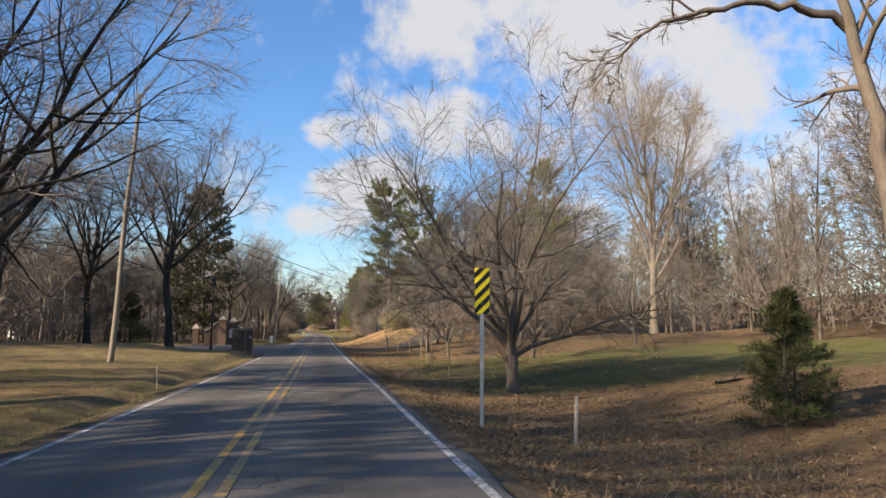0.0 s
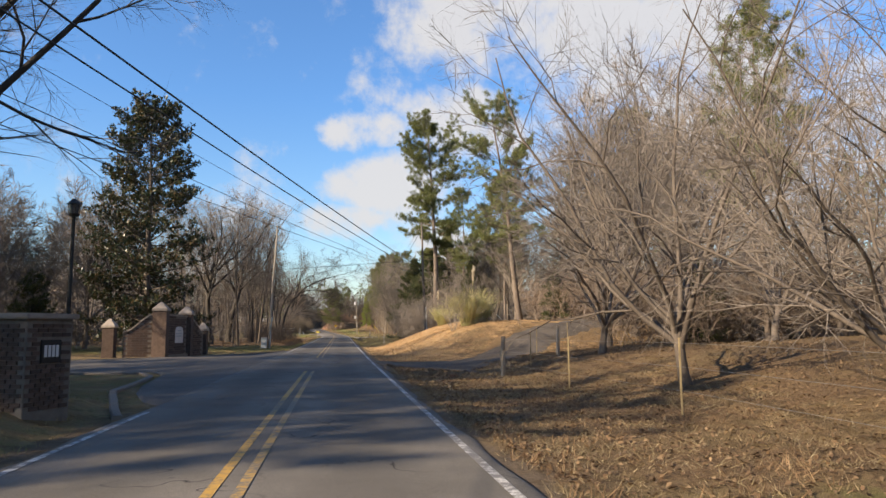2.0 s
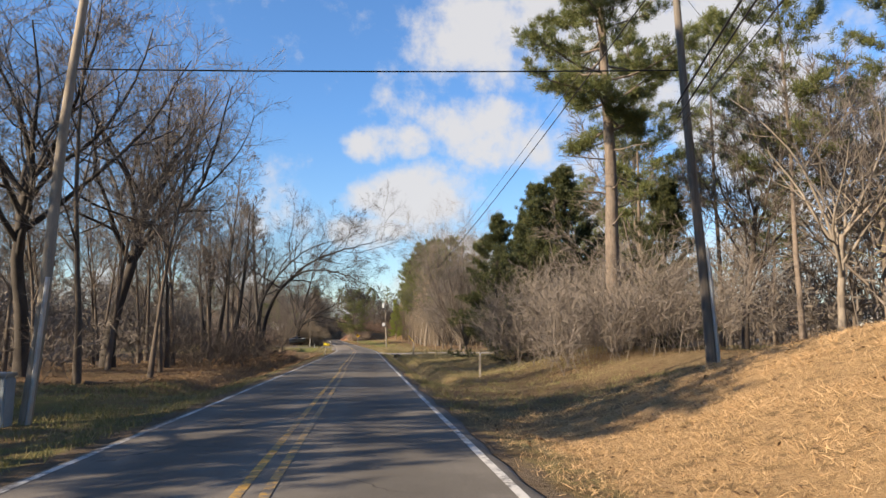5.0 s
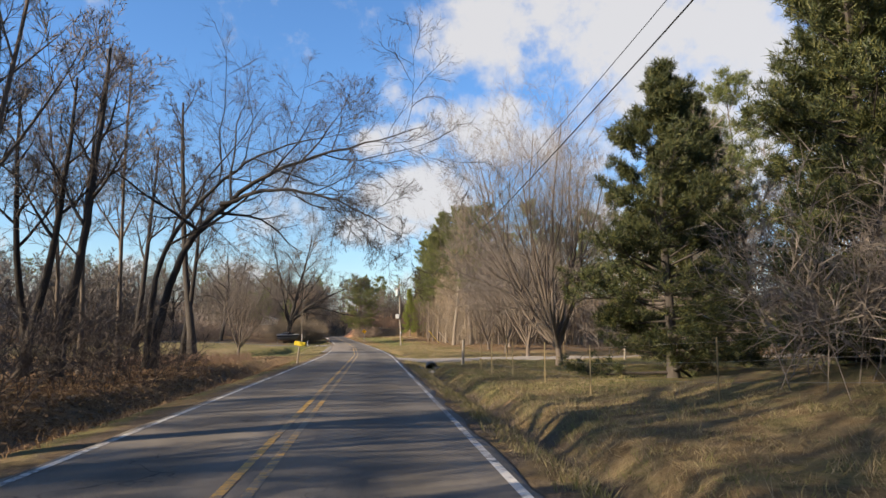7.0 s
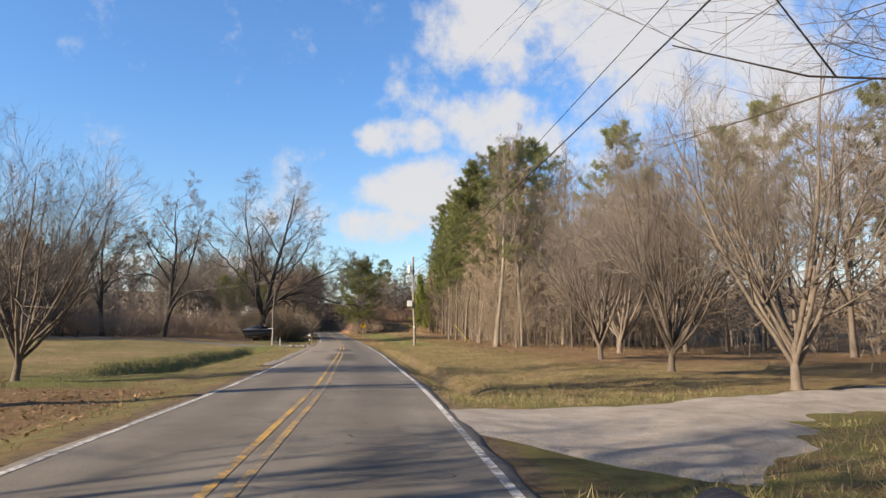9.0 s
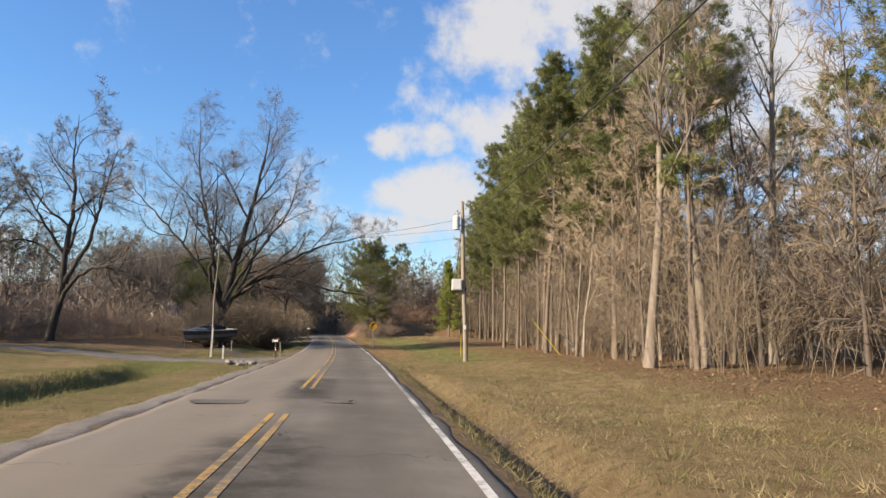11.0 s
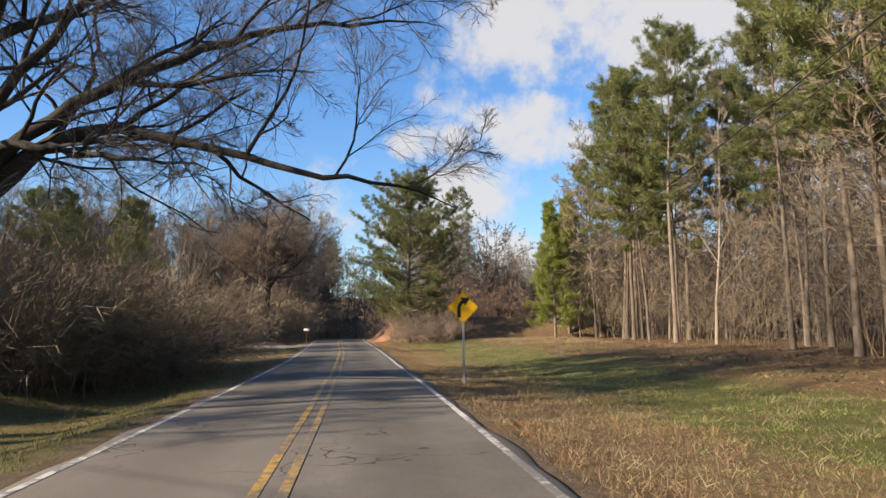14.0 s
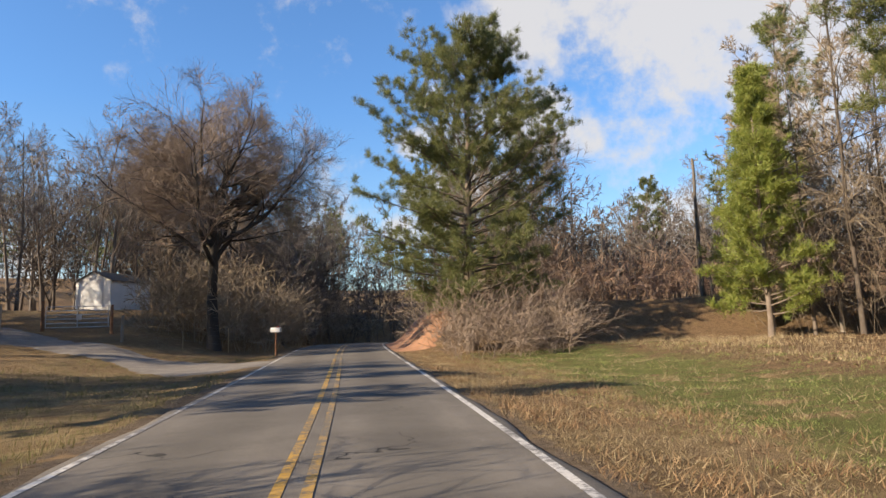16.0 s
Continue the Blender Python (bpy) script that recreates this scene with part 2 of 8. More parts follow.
def ground_material():
    m, n, l, p = nodes_of("ground_cover")
    co = n.new("ShaderNodeTexCoord").outputs["Object"]
    att = n.new("ShaderNodeAttribute")
    att.attribute_name = "cover"
    sep = n.new("ShaderNodeSeparateColor")
    l.new(att.outputs["Color"], sep.inputs[0])
    big, mid = noise_tex(n, l, co, 0.22, 4), noise_tex(n, l, co, 1.6, 5, 0.65)
    fine, blade = noise_tex(n, l, co, 14.0, 5, 0.7), noise_tex(n, l, co, 55.0, 3, 0.7)
    tan = blend(n, l, ramp(n, l, mid, 0.34, 0.66), (0.17, 0.116, 0.059), (0.39, 0.29, 0.158))
    green = blend(n, l, ramp(n, l, mid, 0.3, 0.7), (0.095, 0.112, 0.034), (0.19, 0.195, 0.068))
    litter = blend(n, l, ramp(n, l, fine, 0.32, 0.68), (0.11, 0.068, 0.042), (0.31, 0.205, 0.115))
    straw = blend(n, l, ramp(n, l, fine, 0.3, 0.7), (0.36, 0.22, 0.105), (0.58, 0.39, 0.205))
    earth = blend(n, l, ramp(n, l, fine, 0.3, 0.7), (0.12, 0.088, 0.06), (0.24, 0.185, 0.135))

    def weight(sock, soft=0.25):
        a = n.new("ShaderNodeMath")
        l.new(sock, a.inputs[0])
        l.new(ramp(n, l, mid, 0.3, 0.7, -0.42, 0.42), a.inputs[1])
        b = n.new("ShaderNodeMath")
        l.new(a.outputs[0], b.inputs[0])
        l.new(ramp(n, l, big, 0.3, 0.7, -0.35, 0.35), b.inputs[1])
        return ramp(n, l, b.outputs[0], 0.5 - soft, 0.5 + soft)
    col = blend(n, l, weight(sep.outputs["Green"]), tan, green)
    col = blend(n, l, weight(sep.outputs["Red"]), col, litter)
    col = blend(n, l, weight(sep.outputs["Blue"], 0.15), col, earth)
    col = blend(n, l, weight(att.outputs["Alpha"], 0.15), col, straw)
    clump = noise_tex(n, l, co, 3.2, 6, 0.72)
    col = blend(n, l, ramp(n, l, clump, 0.50, 0.64, 0.0, 0.62), col, (0.10, 0.066, 0.034))
    col = blend(n, l, ramp(n, l, blade, 0.35, 0.65, 0.0, 0.40), col, (0.06, 0.045, 0.02))
    l.new(col, p.inputs["Base Color"])
    p.inputs["Roughness"].default_value, p.inputs["Specular IOR Level"].default_value = 0.95, 0.1
    hs = n.new("ShaderNodeMath")
    l.new(fine, hs.inputs[0])
    l.new(blade, hs.inputs[1])
    b = n.new("ShaderNodeBump")
    b.inputs["Strength"].default_value, b.inputs["Distance"].default_value = 0.9, 0.06
    l.new(hs.outputs[0], b.inputs["Height"])
    l.new(b.outputs[0], p.inputs["Normal"])
    return m


def asphalt_material(name, c1, c2, lanes=False):
    m, n, l, p = nodes_of(name)
    co = n.new("ShaderNodeTexCoord").outputs["Object"]
    mp = n.new("ShaderNodeMapping")
    mp.inputs["Scale"].default_value = (1.0, 0.12, 1.0)
    l.new(co, mp.inputs["Vector"])
    streak, blot = noise_tex(n, l, mp.outputs[0], 1.1, 6, 0.7), noise_tex(n, l, co, 0.45, 7, 0.7)
    grit = noise_tex(n, l, co, 90.0, 3, 0.7)
    col = blend(n, l, ramp(n, l, streak, 0.3, 0.7), c1, c2)
    col = blend(n, l, ramp(n, l, blot, 0.38, 0.62, 0, 0.8), col, tuple(v * 0.68 for v in c1))
    col = blend(n, l, ramp(n, l, grit, 0.35, 0.7, 0, 0.5), col, tuple(v * 1.7 for v in c2))
    if lanes:       # darker in the middle of each lane, where oil drips
        at = n.new("ShaderNodeAttribute")
        at.attribute_name = "across"
        for centre in (-1.3, 1.36):
            sh = n.new("ShaderNodeMath")
            sh.operation = "SUBTRACT"
            l.new(at.outputs["Fac"], sh.inputs[0])
            sh.inputs[1].default_value = centre
            ab = n.new("ShaderNodeMath")
            ab.operation = "ABSOLUTE"
            l.new(sh.outputs[0], ab.inputs[0])
            ml = n.new("ShaderNodeMath")
            ml.operation = "MULTIPLY"
            l.new(ramp(n, l, ab.outputs[0], 0.25, 0.75, 0.42, 0.0), ml.inputs[0])
            l.new(ramp(n, l, streak, 0.3, 0.7, 0.5, 1.0), ml.inputs[1])
            col = blend(n, l, ml.outputs[0], col, tuple(q * 0.55 for q in c1))
        worn = n.new("ShaderNodeAttribute")
        worn.attribute_name = "worn"
        ml = n.new("ShaderNodeMath")
        ml.operation = "MULTIPLY"
        l.new(worn.outputs["Fac"], ml.inputs[0])
        l.new(ramp(n, l, blot, 0.3, 0.7, 0.35, 1.0), ml.inputs[1])
        col = blend(n, l, ml.outputs[0], col, tuple(q * w for q, w in zip(c2, (1.45, 1.36, 1.26))))
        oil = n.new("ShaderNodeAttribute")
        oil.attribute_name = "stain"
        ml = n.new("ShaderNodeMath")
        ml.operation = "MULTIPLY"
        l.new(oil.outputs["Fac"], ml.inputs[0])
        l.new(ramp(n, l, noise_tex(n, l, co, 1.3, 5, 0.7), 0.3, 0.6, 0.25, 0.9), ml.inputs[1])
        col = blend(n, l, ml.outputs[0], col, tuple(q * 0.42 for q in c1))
    v = n.new("ShaderNodeTexVoronoi")
    v.feature, v.inputs["Scale"].default_value = "DISTANCE_TO_EDGE", 0.23
    wp = n.new("ShaderNodeVectorMath")
    wn = n.new("ShaderNodeTexNoise")
    wn.inputs["Scale"].default_value = 1.4
    l.new(co, wn.inputs["Vector"])
    sc = n.new("ShaderNodeVectorMath")
    sc.operation = "SCALE"
    sc.inputs["Scale"].default_value = 1.6
    l.new(wn.outputs["Color"], sc.inputs[0])
    l.new(co, wp.inputs[0])
    l.new(sc.outputs[0], wp.inputs[1])
    l.new(wp.outputs[0], v.inputs["Vector"])
    crack = ramp(n, l, v.outputs["Distance"], 0.0, 0.006, 1.0, 0.0)
    gate = n.new("ShaderNodeMath")
    gate.operation = "MULTIPLY"
    l.new(crack, gate.inputs[0])
    l.new(ramp(n, l, noise_tex(n, l, co, 0.5, 2), 0.45, 0.6), gate.inputs[1])
    col = blend(n, l, gate.outputs[0], col, (0.02, 0.02, 0.02))
    l.new(col, p.inputs["Base Color"])
    p.inputs["Roughness"].default_value, p.inputs["Specular IOR Level"].default_value = 0.92, 0.12
    b = n.new("ShaderNodeBump")
    b.inputs["Strength"].default_value, b.inputs["Distance"].default_value = 0.35, 0.01
    l.new(grit, b.inputs["Height"])
    l.new(b.outputs[0], p.inputs["Normal"])
    return m


def paint_material(name, c, worn, amount):
    m, n, l, p = nodes_of(name)
    co = n.new("ShaderNodeTexCoord").outputs["Object"]
    a, b2 = noise_tex(n, l, co, 7.0, 6, 0.75), noise_tex(n, l, co, 0.3, 3)
    add = n.new("ShaderNodeMath")
    l.new(a, add.inputs[0])
    l.new(ramp(n, l, b2, 0.3, 0.7, -0.15, 0.15), add.inputs[1])
    l.new(blend(n, l, ramp(n, l, add.outputs[0], 0.62 - amount, 0.78 - amount), c, worn), p.inputs["Base Color"])
    p.inputs["Roughness"].default_value = 0.7
    return m


M = {
    "ground": ground_material(),
    "asphalt": asphalt_material("asphalt", (0.102, 0.092, 0.079), (0.168, 0.150, 0.128), True),
    "asphalt_old": asphalt_material("asphalt_side_road", (0.085, 0.077, 0.068), (0.13, 0.118, 0.104)),
    "patch": asphalt_material("asphalt_patch", (0.088, 0.080, 0.070), (0.132, 0.119, 0.104)),
    "worn_drive": asphalt_material("worn_drive_asphalt", (0.05, 0.044, 0.038), (0.12, 0.10, 0.082)),
    "twig_brown": surface("brown_twigs", (0.185, 0.137, 0.104), (0.285, 0.22, 0.168), 1.0, 0.9, 0.0, 20, 0.25),
    "yellow_paint": paint_material("yellow_road_paint", (0.42, 0.24, 0.04), (0.13, 0.105, 0.07), 0.19),
    "yellow_worn": paint_material("worn_yellow_road_paint", (0.38, 0.225, 0.05), (0.13, 0.11, 0.08), 0.235),
    "white_paint": paint_material("white_road_paint", (0.52, 0.50, 0.46), (0.14, 0.13, 0.12), 0.20),
    "gravel": surface("gravel", (0.19, 0.165, 0.14), (0.32, 0.285, 0.245), 1.2, 0.95, 1.0, 26, 0.38),
    "dirt": surface("bare_brown_dirt", (0.11, 0.082, 0.06), (0.20, 0.155, 0.115), 1.4, 0.95, 1.0, 24, 0.3),
    "bark": surface("grey_bark", (0.12, 0.095, 0.075), (0.19, 0.155, 0.125), 2.0, 0.95, 0.8, 22, 0.28, stretch=(1, 1, 0.25)),
    "bark_dark": surface("dark_bark", (0.042, 0.036, 0.031), (0.080, 0.068, 0.058), 2.0, 0.95, 0.8, 22, 0.28, stretch=(1, 1, 0.25)),
    "bark_pale": surface("pale_bark", (0.19, 0.155, 0.12), (0.33, 0.28, 0.225), 2.0, 0.92, 0.6, 18, 0.25, stretch=(1, 1, 0.3)),
    "bark_pine": surface("pine_bark", (0.14, 0.108, 0.084), (0.24, 0.192, 0.152), 3.0, 0.95, 0.9, 14, 0.3, stretch=(1, 1, 0.35)),
    "twig": surface("grey_brown_twigs", (0.175, 0.145, 0.12), (0.25, 0.212, 0.178), 1.0, 0.9, 0.0, 20, 0.25),
    "twig_tan": surface("tan_twigs", (0.25, 0.195, 0.135), (0.37, 0.295, 0.21), 1.0, 0.9, 0.0, 20, 0.25),
    "twig_dark": surface("dark_twigs", (0.09, 0.072, 0.06), (0.15, 0.12, 0.10), 1.0, 0.9, 0.0, 20, 0.25),
    "twig_red": surface("reddish_twigs", (0.21, 0.135, 0.095), (0.33, 0.225, 0.16), 1.0, 0.9, 0.0, 20, 0.25),
    "needles": leaf_mat("pine_needles", (0.095, 0.118, 0.040), (0.142, 0.158, 0.052), (0.22, 0.215, 0.082), 0.5, 0.33),
    "magnolia": leaf_mat("magnolia_leaves", (0.018, 0.034, 0.014), (0.045, 0.060, 0.022), (0.13, 0.080, 0.035), 0.38, 0.12),
    "cedar": leaf_mat("cedar_foliage", (0.018, 0.028, 0.011), (0.05, 0.062, 0.02), (0.12, 0.115, 0.035), 0.6, 0.15),
    "reed": leaf_mat("pampas_blades", (0.28, 0.28, 0.10), (0.46, 0.43, 0.19), (0.66, 0.57, 0.32), 0.7, 0.3),
    "plume": leaf_mat("pampas_plumes", (0.55, 0.47, 0.34), (0.62, 0.54, 0.40), (0.70, 0.62, 0.48), 0.9, 0.3),
    "grass": leaf_mat("grass_blades", (0.12, 0.125, 0.042), (0.19, 0.172, 0.07), (0.32, 0.255, 0.13), 0.8, 0.3),
    "grass_green": leaf_mat("green_grass_blades", (0.122, 0.183, 0.043), (0.195, 0.250, 0.067), (0.329, 0.323, 0.122), 0.8, 0.3),
    "grass_tan": leaf_mat("dry_grass_blades", (0.20, 0.15, 0.08), (0.31, 0.24, 0.135), (0.43, 0.345, 0.21), 0.85, 0.3),
    "needles_bright": leaf_mat("young_pine_needles", (0.13, 0.17, 0.035), (0.20, 0.235, 0.05), (0.30, 0.30, 0.08), 0.5, 0.35),
    "straw": leaf_mat("pine_straw", (0.33, 0.20, 0.095), (0.47, 0.31, 0.16), (0.60, 0.42, 0.235), 0.85, 0.2),
    "dead_leaf": leaf_mat("fallen_leaves", (0.11, 0.062, 0.032), (0.20, 0.122, 0.064), (0.32, 0.215, 0.12), 0.85, 0.15),
    # Pole wood darkened, putting the tree shade over a pole into its colour.
    "pole_wood": surface("weathered_pole_wood", (0.12, 0.10, 0.08), (0.25, 0.215, 0.175), 1.5, 0.9, 0.5, 25, 0.22, stretch=(3, 3, 0.15)),
    "post_wood": surface("grey_post_wood", (0.26, 0.22, 0.17), (0.38, 0.33, 0.27), 2.0, 0.9, 0.5, 25, 0.22, stretch=(3, 3, 0.3)),
    "steel": surface("galvanised_steel", (0.42, 0.42, 0.41), (0.55, 0.55, 0.54), 3.0, 0.45, 0.05, 30, 0.1, metal=0.7),
    "sign_yellow": surface("yellow_sign_sheet", (0.80, 0.42, 0.01), (0.84, 0.47, 0.015), 1.0, 0.45, 0.02, 30, 0.05),
    "sign_lemon": surface("lemon_sign_sheet", (0.80, 0.62, 0.01), (0.84, 0.66, 0.02), 1.0, 0.45, 0.02, 30, 0.05),
    "black": surface("black_paint", (0.012, 0.012, 0.012), (0.02, 0.02, 0.02), 4.0, 0.5, 0.05, 30, 0.1),
    "white": surface("white_enamel", (0.50, 0.49, 0.47), (0.60, 0.59, 0.57), 2.0, 0.5, 0.05, 20, 0.06),
    "wire": surface("wire_black", (0.02, 0.02, 0.021), (0.035, 0.035, 0.036), 4.0, 0.6, 0.0, 30, 0.1),
    "wire_steel": surface("wire_grey", (0.17, 0.165, 0.16), (0.24, 0.235, 0.23), 4.0, 0.5, 0.0, 30, 0.1, metal=0.5),
    "brick": surface("weathered_brick", (0.085, 0.057, 0.044), (0.145, 0.10, 0.078), 6.0, 0.92, 0.6, 60, 0.3),
    "mortar": surface("mortar", (0.15, 0.125, 0.10), (0.21, 0.18, 0.15), 5.0, 0.95, 0.5, 60, 0.15),
    "stone_cap": surface("cast_stone", (0.25, 0.205, 0.165), (0.36, 0.305, 0.25), 3.0, 0.9, 0.4, 40, 0.15),
    "yellow_plastic": surface("yellow_plastic", (0.60, 0.46, 0.03), (0.68, 0.53, 0.05), 2.0, 0.45, 0.02, 20, 0.05),
    "grey_green": surface("grey_green_enamel", (0.30, 0.35, 0.37), (0.38, 0.42, 0.44), 2.0, 0.55, 0.05, 20, 0.08),
    "concrete": surface("concrete", (0.24, 0.225, 0.20), (0.34, 0.32, 0.29), 2.0, 0.93, 0.5, 40, 0.15),
    "rock": surface("grey_rock", (0.15, 0.135, 0.115), (0.33, 0.30, 0.26), 2.0, 0.93, 0.7, 14, 0.2),
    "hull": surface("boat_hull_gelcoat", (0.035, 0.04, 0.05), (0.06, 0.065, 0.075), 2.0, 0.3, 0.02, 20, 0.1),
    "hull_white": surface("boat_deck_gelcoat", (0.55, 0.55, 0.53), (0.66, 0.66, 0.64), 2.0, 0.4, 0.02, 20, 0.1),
    # Grey set darker than the hull's own, painting in the shade over the boat.
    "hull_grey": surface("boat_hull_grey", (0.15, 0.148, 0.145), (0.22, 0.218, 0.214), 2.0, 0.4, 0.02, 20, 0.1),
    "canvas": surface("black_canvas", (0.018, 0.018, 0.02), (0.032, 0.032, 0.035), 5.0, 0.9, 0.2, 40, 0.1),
    "rubber": surface("rubber", (0.02, 0.02, 0.02), (0.03, 0.03, 0.03), 4.0, 0.9, 0.2, 30, 0.1),
    "rust": surface("rusty_steel", (0.20, 0.09, 0.045), (0.32, 0.17, 0.10), 4.0, 0.85, 0.3, 30, 0.2, metal=0.2),
    "clay": surface("red_clay", (0.25, 0.125, 0.07), (0.38, 0.21, 0.125), 1.5, 0.95, 0.8, 12, 0.2),
    "siding": surface("pale_siding", (0.58, 0.56, 0.52), (0.68, 0.66, 0.62), 1.5, 0.7, 0.1, 20, 0.08),
    "roof": surface("dark_roof", (0.06, 0.055, 0.05), (0.10, 0.09, 0.08), 3.0, 0.9, 0.4, 30, 0.15),
    "red_plastic": surface("red_plastic", (0.40, 0.03, 0.02), (0.48, 0.04, 0.03), 2.0, 0.45, 0.0, 20, 0.05),
}


def glass_material():
    m, n, l, p = nodes_of("window_glass")
    p.inputs["Base Color"].default_value = (0.05, 0.06, 0.07, 1)
    p.inputs["Roughness"].default_value = 0.06
    return m


M["glass"] = glass_material()

# ---- building tools ----
def np_mesh(name, verts, faces, material, smooth=False):
    """A mesh from arrays of vertices and of faces with equal corner counts."""
    me = bpy.data.meshes.new(name)
    verts, faces = np.asarray(verts, np.float32).reshape(-1, 3), np.asarray(faces, np.int32)
    k = faces.shape[1]
    me.vertices.add(len(verts))
    me.vertices.foreach_set("co", verts.ravel())
    me.loops.add(faces.size)
    me.loops.foreach_set("vertex_index", faces.ravel())
    me.polygons.add(len(faces))
    me.polygons.foreach_set("loop_start", np.arange(0, faces.size, k, dtype=np.int32))
    if smooth:
        me.polygons.foreach_set("use_smooth", np.ones(len(faces), bool))
    me.update(calc_edges=True)
    me.materials.append(material)
    return me


def part(name, bm, material, parent, label=""):
    """A bmesh as one mesh object under a thing or a part."""
    me = bpy.data.meshes.new(name)
    bm.to_mesh(me)
    bm.free()
    me.materials.append(material)
    ob = new(name, me)
    if parent is not None:
        ob.parent = parent
    return tagged(ob, label)


def thing(name, m, label, category, group="", kind=""):
    ob = new(name)
    ob.empty_display_size = 0.2
    ob.matrix_world = m
    return tagged(ob, label, category, group, kind)


def box(bm, lo, hi, bevel=0.0):
    lo, hi = Vector(lo), Vector(hi)
    made = bmesh.ops.create_cube(bm, size=1.0)["verts"]
    for v in made:
        v.co = Vector((lo[i] + (v.co[i] + 0.5) * (hi[i] - lo[i]) for i in range(3)))
    if bevel:
        edges = {e for v in made for e in v.link_edges}
        bmesh.ops.bevel(bm, geom=list(edges), offset=bevel, segments=2, affect="EDGES")
    return bm


def rod(bm, a, b, r0, r1=None, sides=10):
    """A tapered round bar from a to b."""
    a, b = Vector(a), Vector(b)
    d = b - a
    m = Matrix.Translation((a + b) / 2) @ d.to_track_quat("Z", "Y").to_matrix().to_4x4()
    bmesh.ops.create_cone(bm, cap_ends=True, segments=sides, radius1=r0, radius2=r0 if r1 is None else r1, depth=d.length, matrix=m)
    return bm


def slab(bm, outline, depth, axis="y"):
    """A flat outline in x and z, given a thickness along y."""
    front = [bm.verts.new((x, 0, z)) for x, z in outline]
    back = [bm.verts.new((x, depth, z)) for x, z in outline]
    bm.faces.new(front)
    bm.faces.new(back[::-1])
    k = len(outline)
    for i in range(k):
        bm.faces.new((front[(i + 1) % k], front[i], back[i], back[(i + 1) % k]))
    bmesh.ops.recalc_face_normals(bm, faces=bm.faces)
    return bm


def unit(v):
    return v / np.maximum(np.linalg.norm(v, axis=-1, keepdims=True), 1e-9)


def tubes(P, R, sides):
    """Round branches along the polylines P (count, points, 3) with radii R: vertices and quads."""
    B, n, _ = P.shape
    T = unit(np.gradient(P, axis=1))
    ref = np.tile(np.array((0.37, 0.61, 0.29)), (B, 1))
    flip = np.abs((T[:, 0] * unit(ref)).sum(-1)) > 0.9
    ref[flip] = (0.8, -0.3, 0.2)
    U = unit(np.cross(T, ref[:, None, :]))
    V = np.cross(T, U)
    a = np.arange(sides) * 2 * np.pi / sides
    ring = U[:, :, None, :] * np.cos(a)[None, None, :, None] + V[:, :, None, :] * np.sin(a)[None, None, :, None]
    verts = (P[:, :, None, :] + ring * R[:, :, None, None]).reshape(-1, 3)
    i, j, k = np.meshgrid(np.arange(B), np.arange(n - 1), np.arange(sides), indexing="ij")
    base = i * n * sides + j * sides
    k2 = (k + 1) % sides
    quads = np.stack([base + k, base + k2, base + sides + k2, base + sides + k], -1).reshape(-1, 4)
    return verts, quads


def grow(rng, starts, dirs, lengths, radii, n, wander, up, taper=0.25):
    """Crooked branches: polylines and radii."""
    B = len(starts)
    P, R = np.zeros((B, n, 3)), np.zeros((B, n))
    p, d = starts.copy(), unit(dirs)
    step = (lengths / (n - 1))[:, None]
    for k in range(n):
        P[:, k], R[:, k] = p, radii * (1 - (1 - taper) * k / (n - 1))
        d = unit(d + wander * rng.normal(size=(B, 3)) + np.array((0, 0, up)))
        p = p + d * step
    return P, R


def sprout(rng, P, R, count, lo, hi, angle, ratio, n, wander, up, thick, shrink=0.6, taper=0.25, keep=None):
    """Side branches of the branches P."""
    B, k, _ = P.shape
    L = np.linalg.norm(np.diff(P, axis=1), axis=-1).sum(1)
    t = lo + (hi - lo) * (np.arange(count)[None, :] + rng.random((B, count))) / count
    f = np.clip(t, 0, 0.999) * (k - 1)
    j, u = f.astype(int), (f - f.astype(int))[..., None]
    bi = np.arange(B)[:, None]
    pos = P[bi, j] * (1 - u) + P[bi, j + 1] * u
    tan = unit(P[bi, j + 1] - P[bi, j])
    rad = R[bi, j] * (1 - u[..., 0]) + R[bi, j + 1] * u[..., 0]
    side = unit(np.cross(tan, np.array((0.31, 0.17, 0.93)) + 0.01 * rng.normal(size=tan.shape)))
    other = np.cross(tan, side)
    phi = (np.arange(count)[None, :] * 2.4 + rng.random((B, 1)) * 6.28 + rng.normal(size=(B, count)) * 0.5)[..., None]
    ang = np.radians(angle * (1 + 0.22 * rng.normal(size=(B, count))))[..., None]
    d = tan * np.cos(ang) + (side * np.cos(phi) + other * np.sin(phi)) * np.sin(ang)
    ln = L[:, None] * ratio * (1 - shrink * (t - lo) / max(hi - lo, 1e-3)) * (0.75 + 0.5 * rng.random((B, count)))
    flat = lambda a: a.reshape(-1, a.shape[-1])
    return grow(rng, flat(pos), flat(d), ln.ravel(), np.maximum(rad.ravel() * thick, 0.004), n, wander, up, taper)


def join(pieces):
    verts, faces, at = [], [], 0
    for v, f in pieces:
        verts.append(v)
        faces.append(f + at)
        at += len(v)
    return np.concatenate(verts), np.concatenate(faces)


def ribbons(rng, P, R):
    """The finest twigs of a far mass: narrow tapered strips."""
    d = P[:, -1] - P[:, 0]
    w = unit(np.cross(d, rng.normal(size=d.shape))) * R[:, :1]
    v = np.stack([P[:, 0] - w, P[:, 0] + w, P[:, -1] + w * 0.4, P[:, -1] - w * 0.4], 1).reshape(-1, 3)
    return v, np.arange(len(v)).reshape(-1, 4)


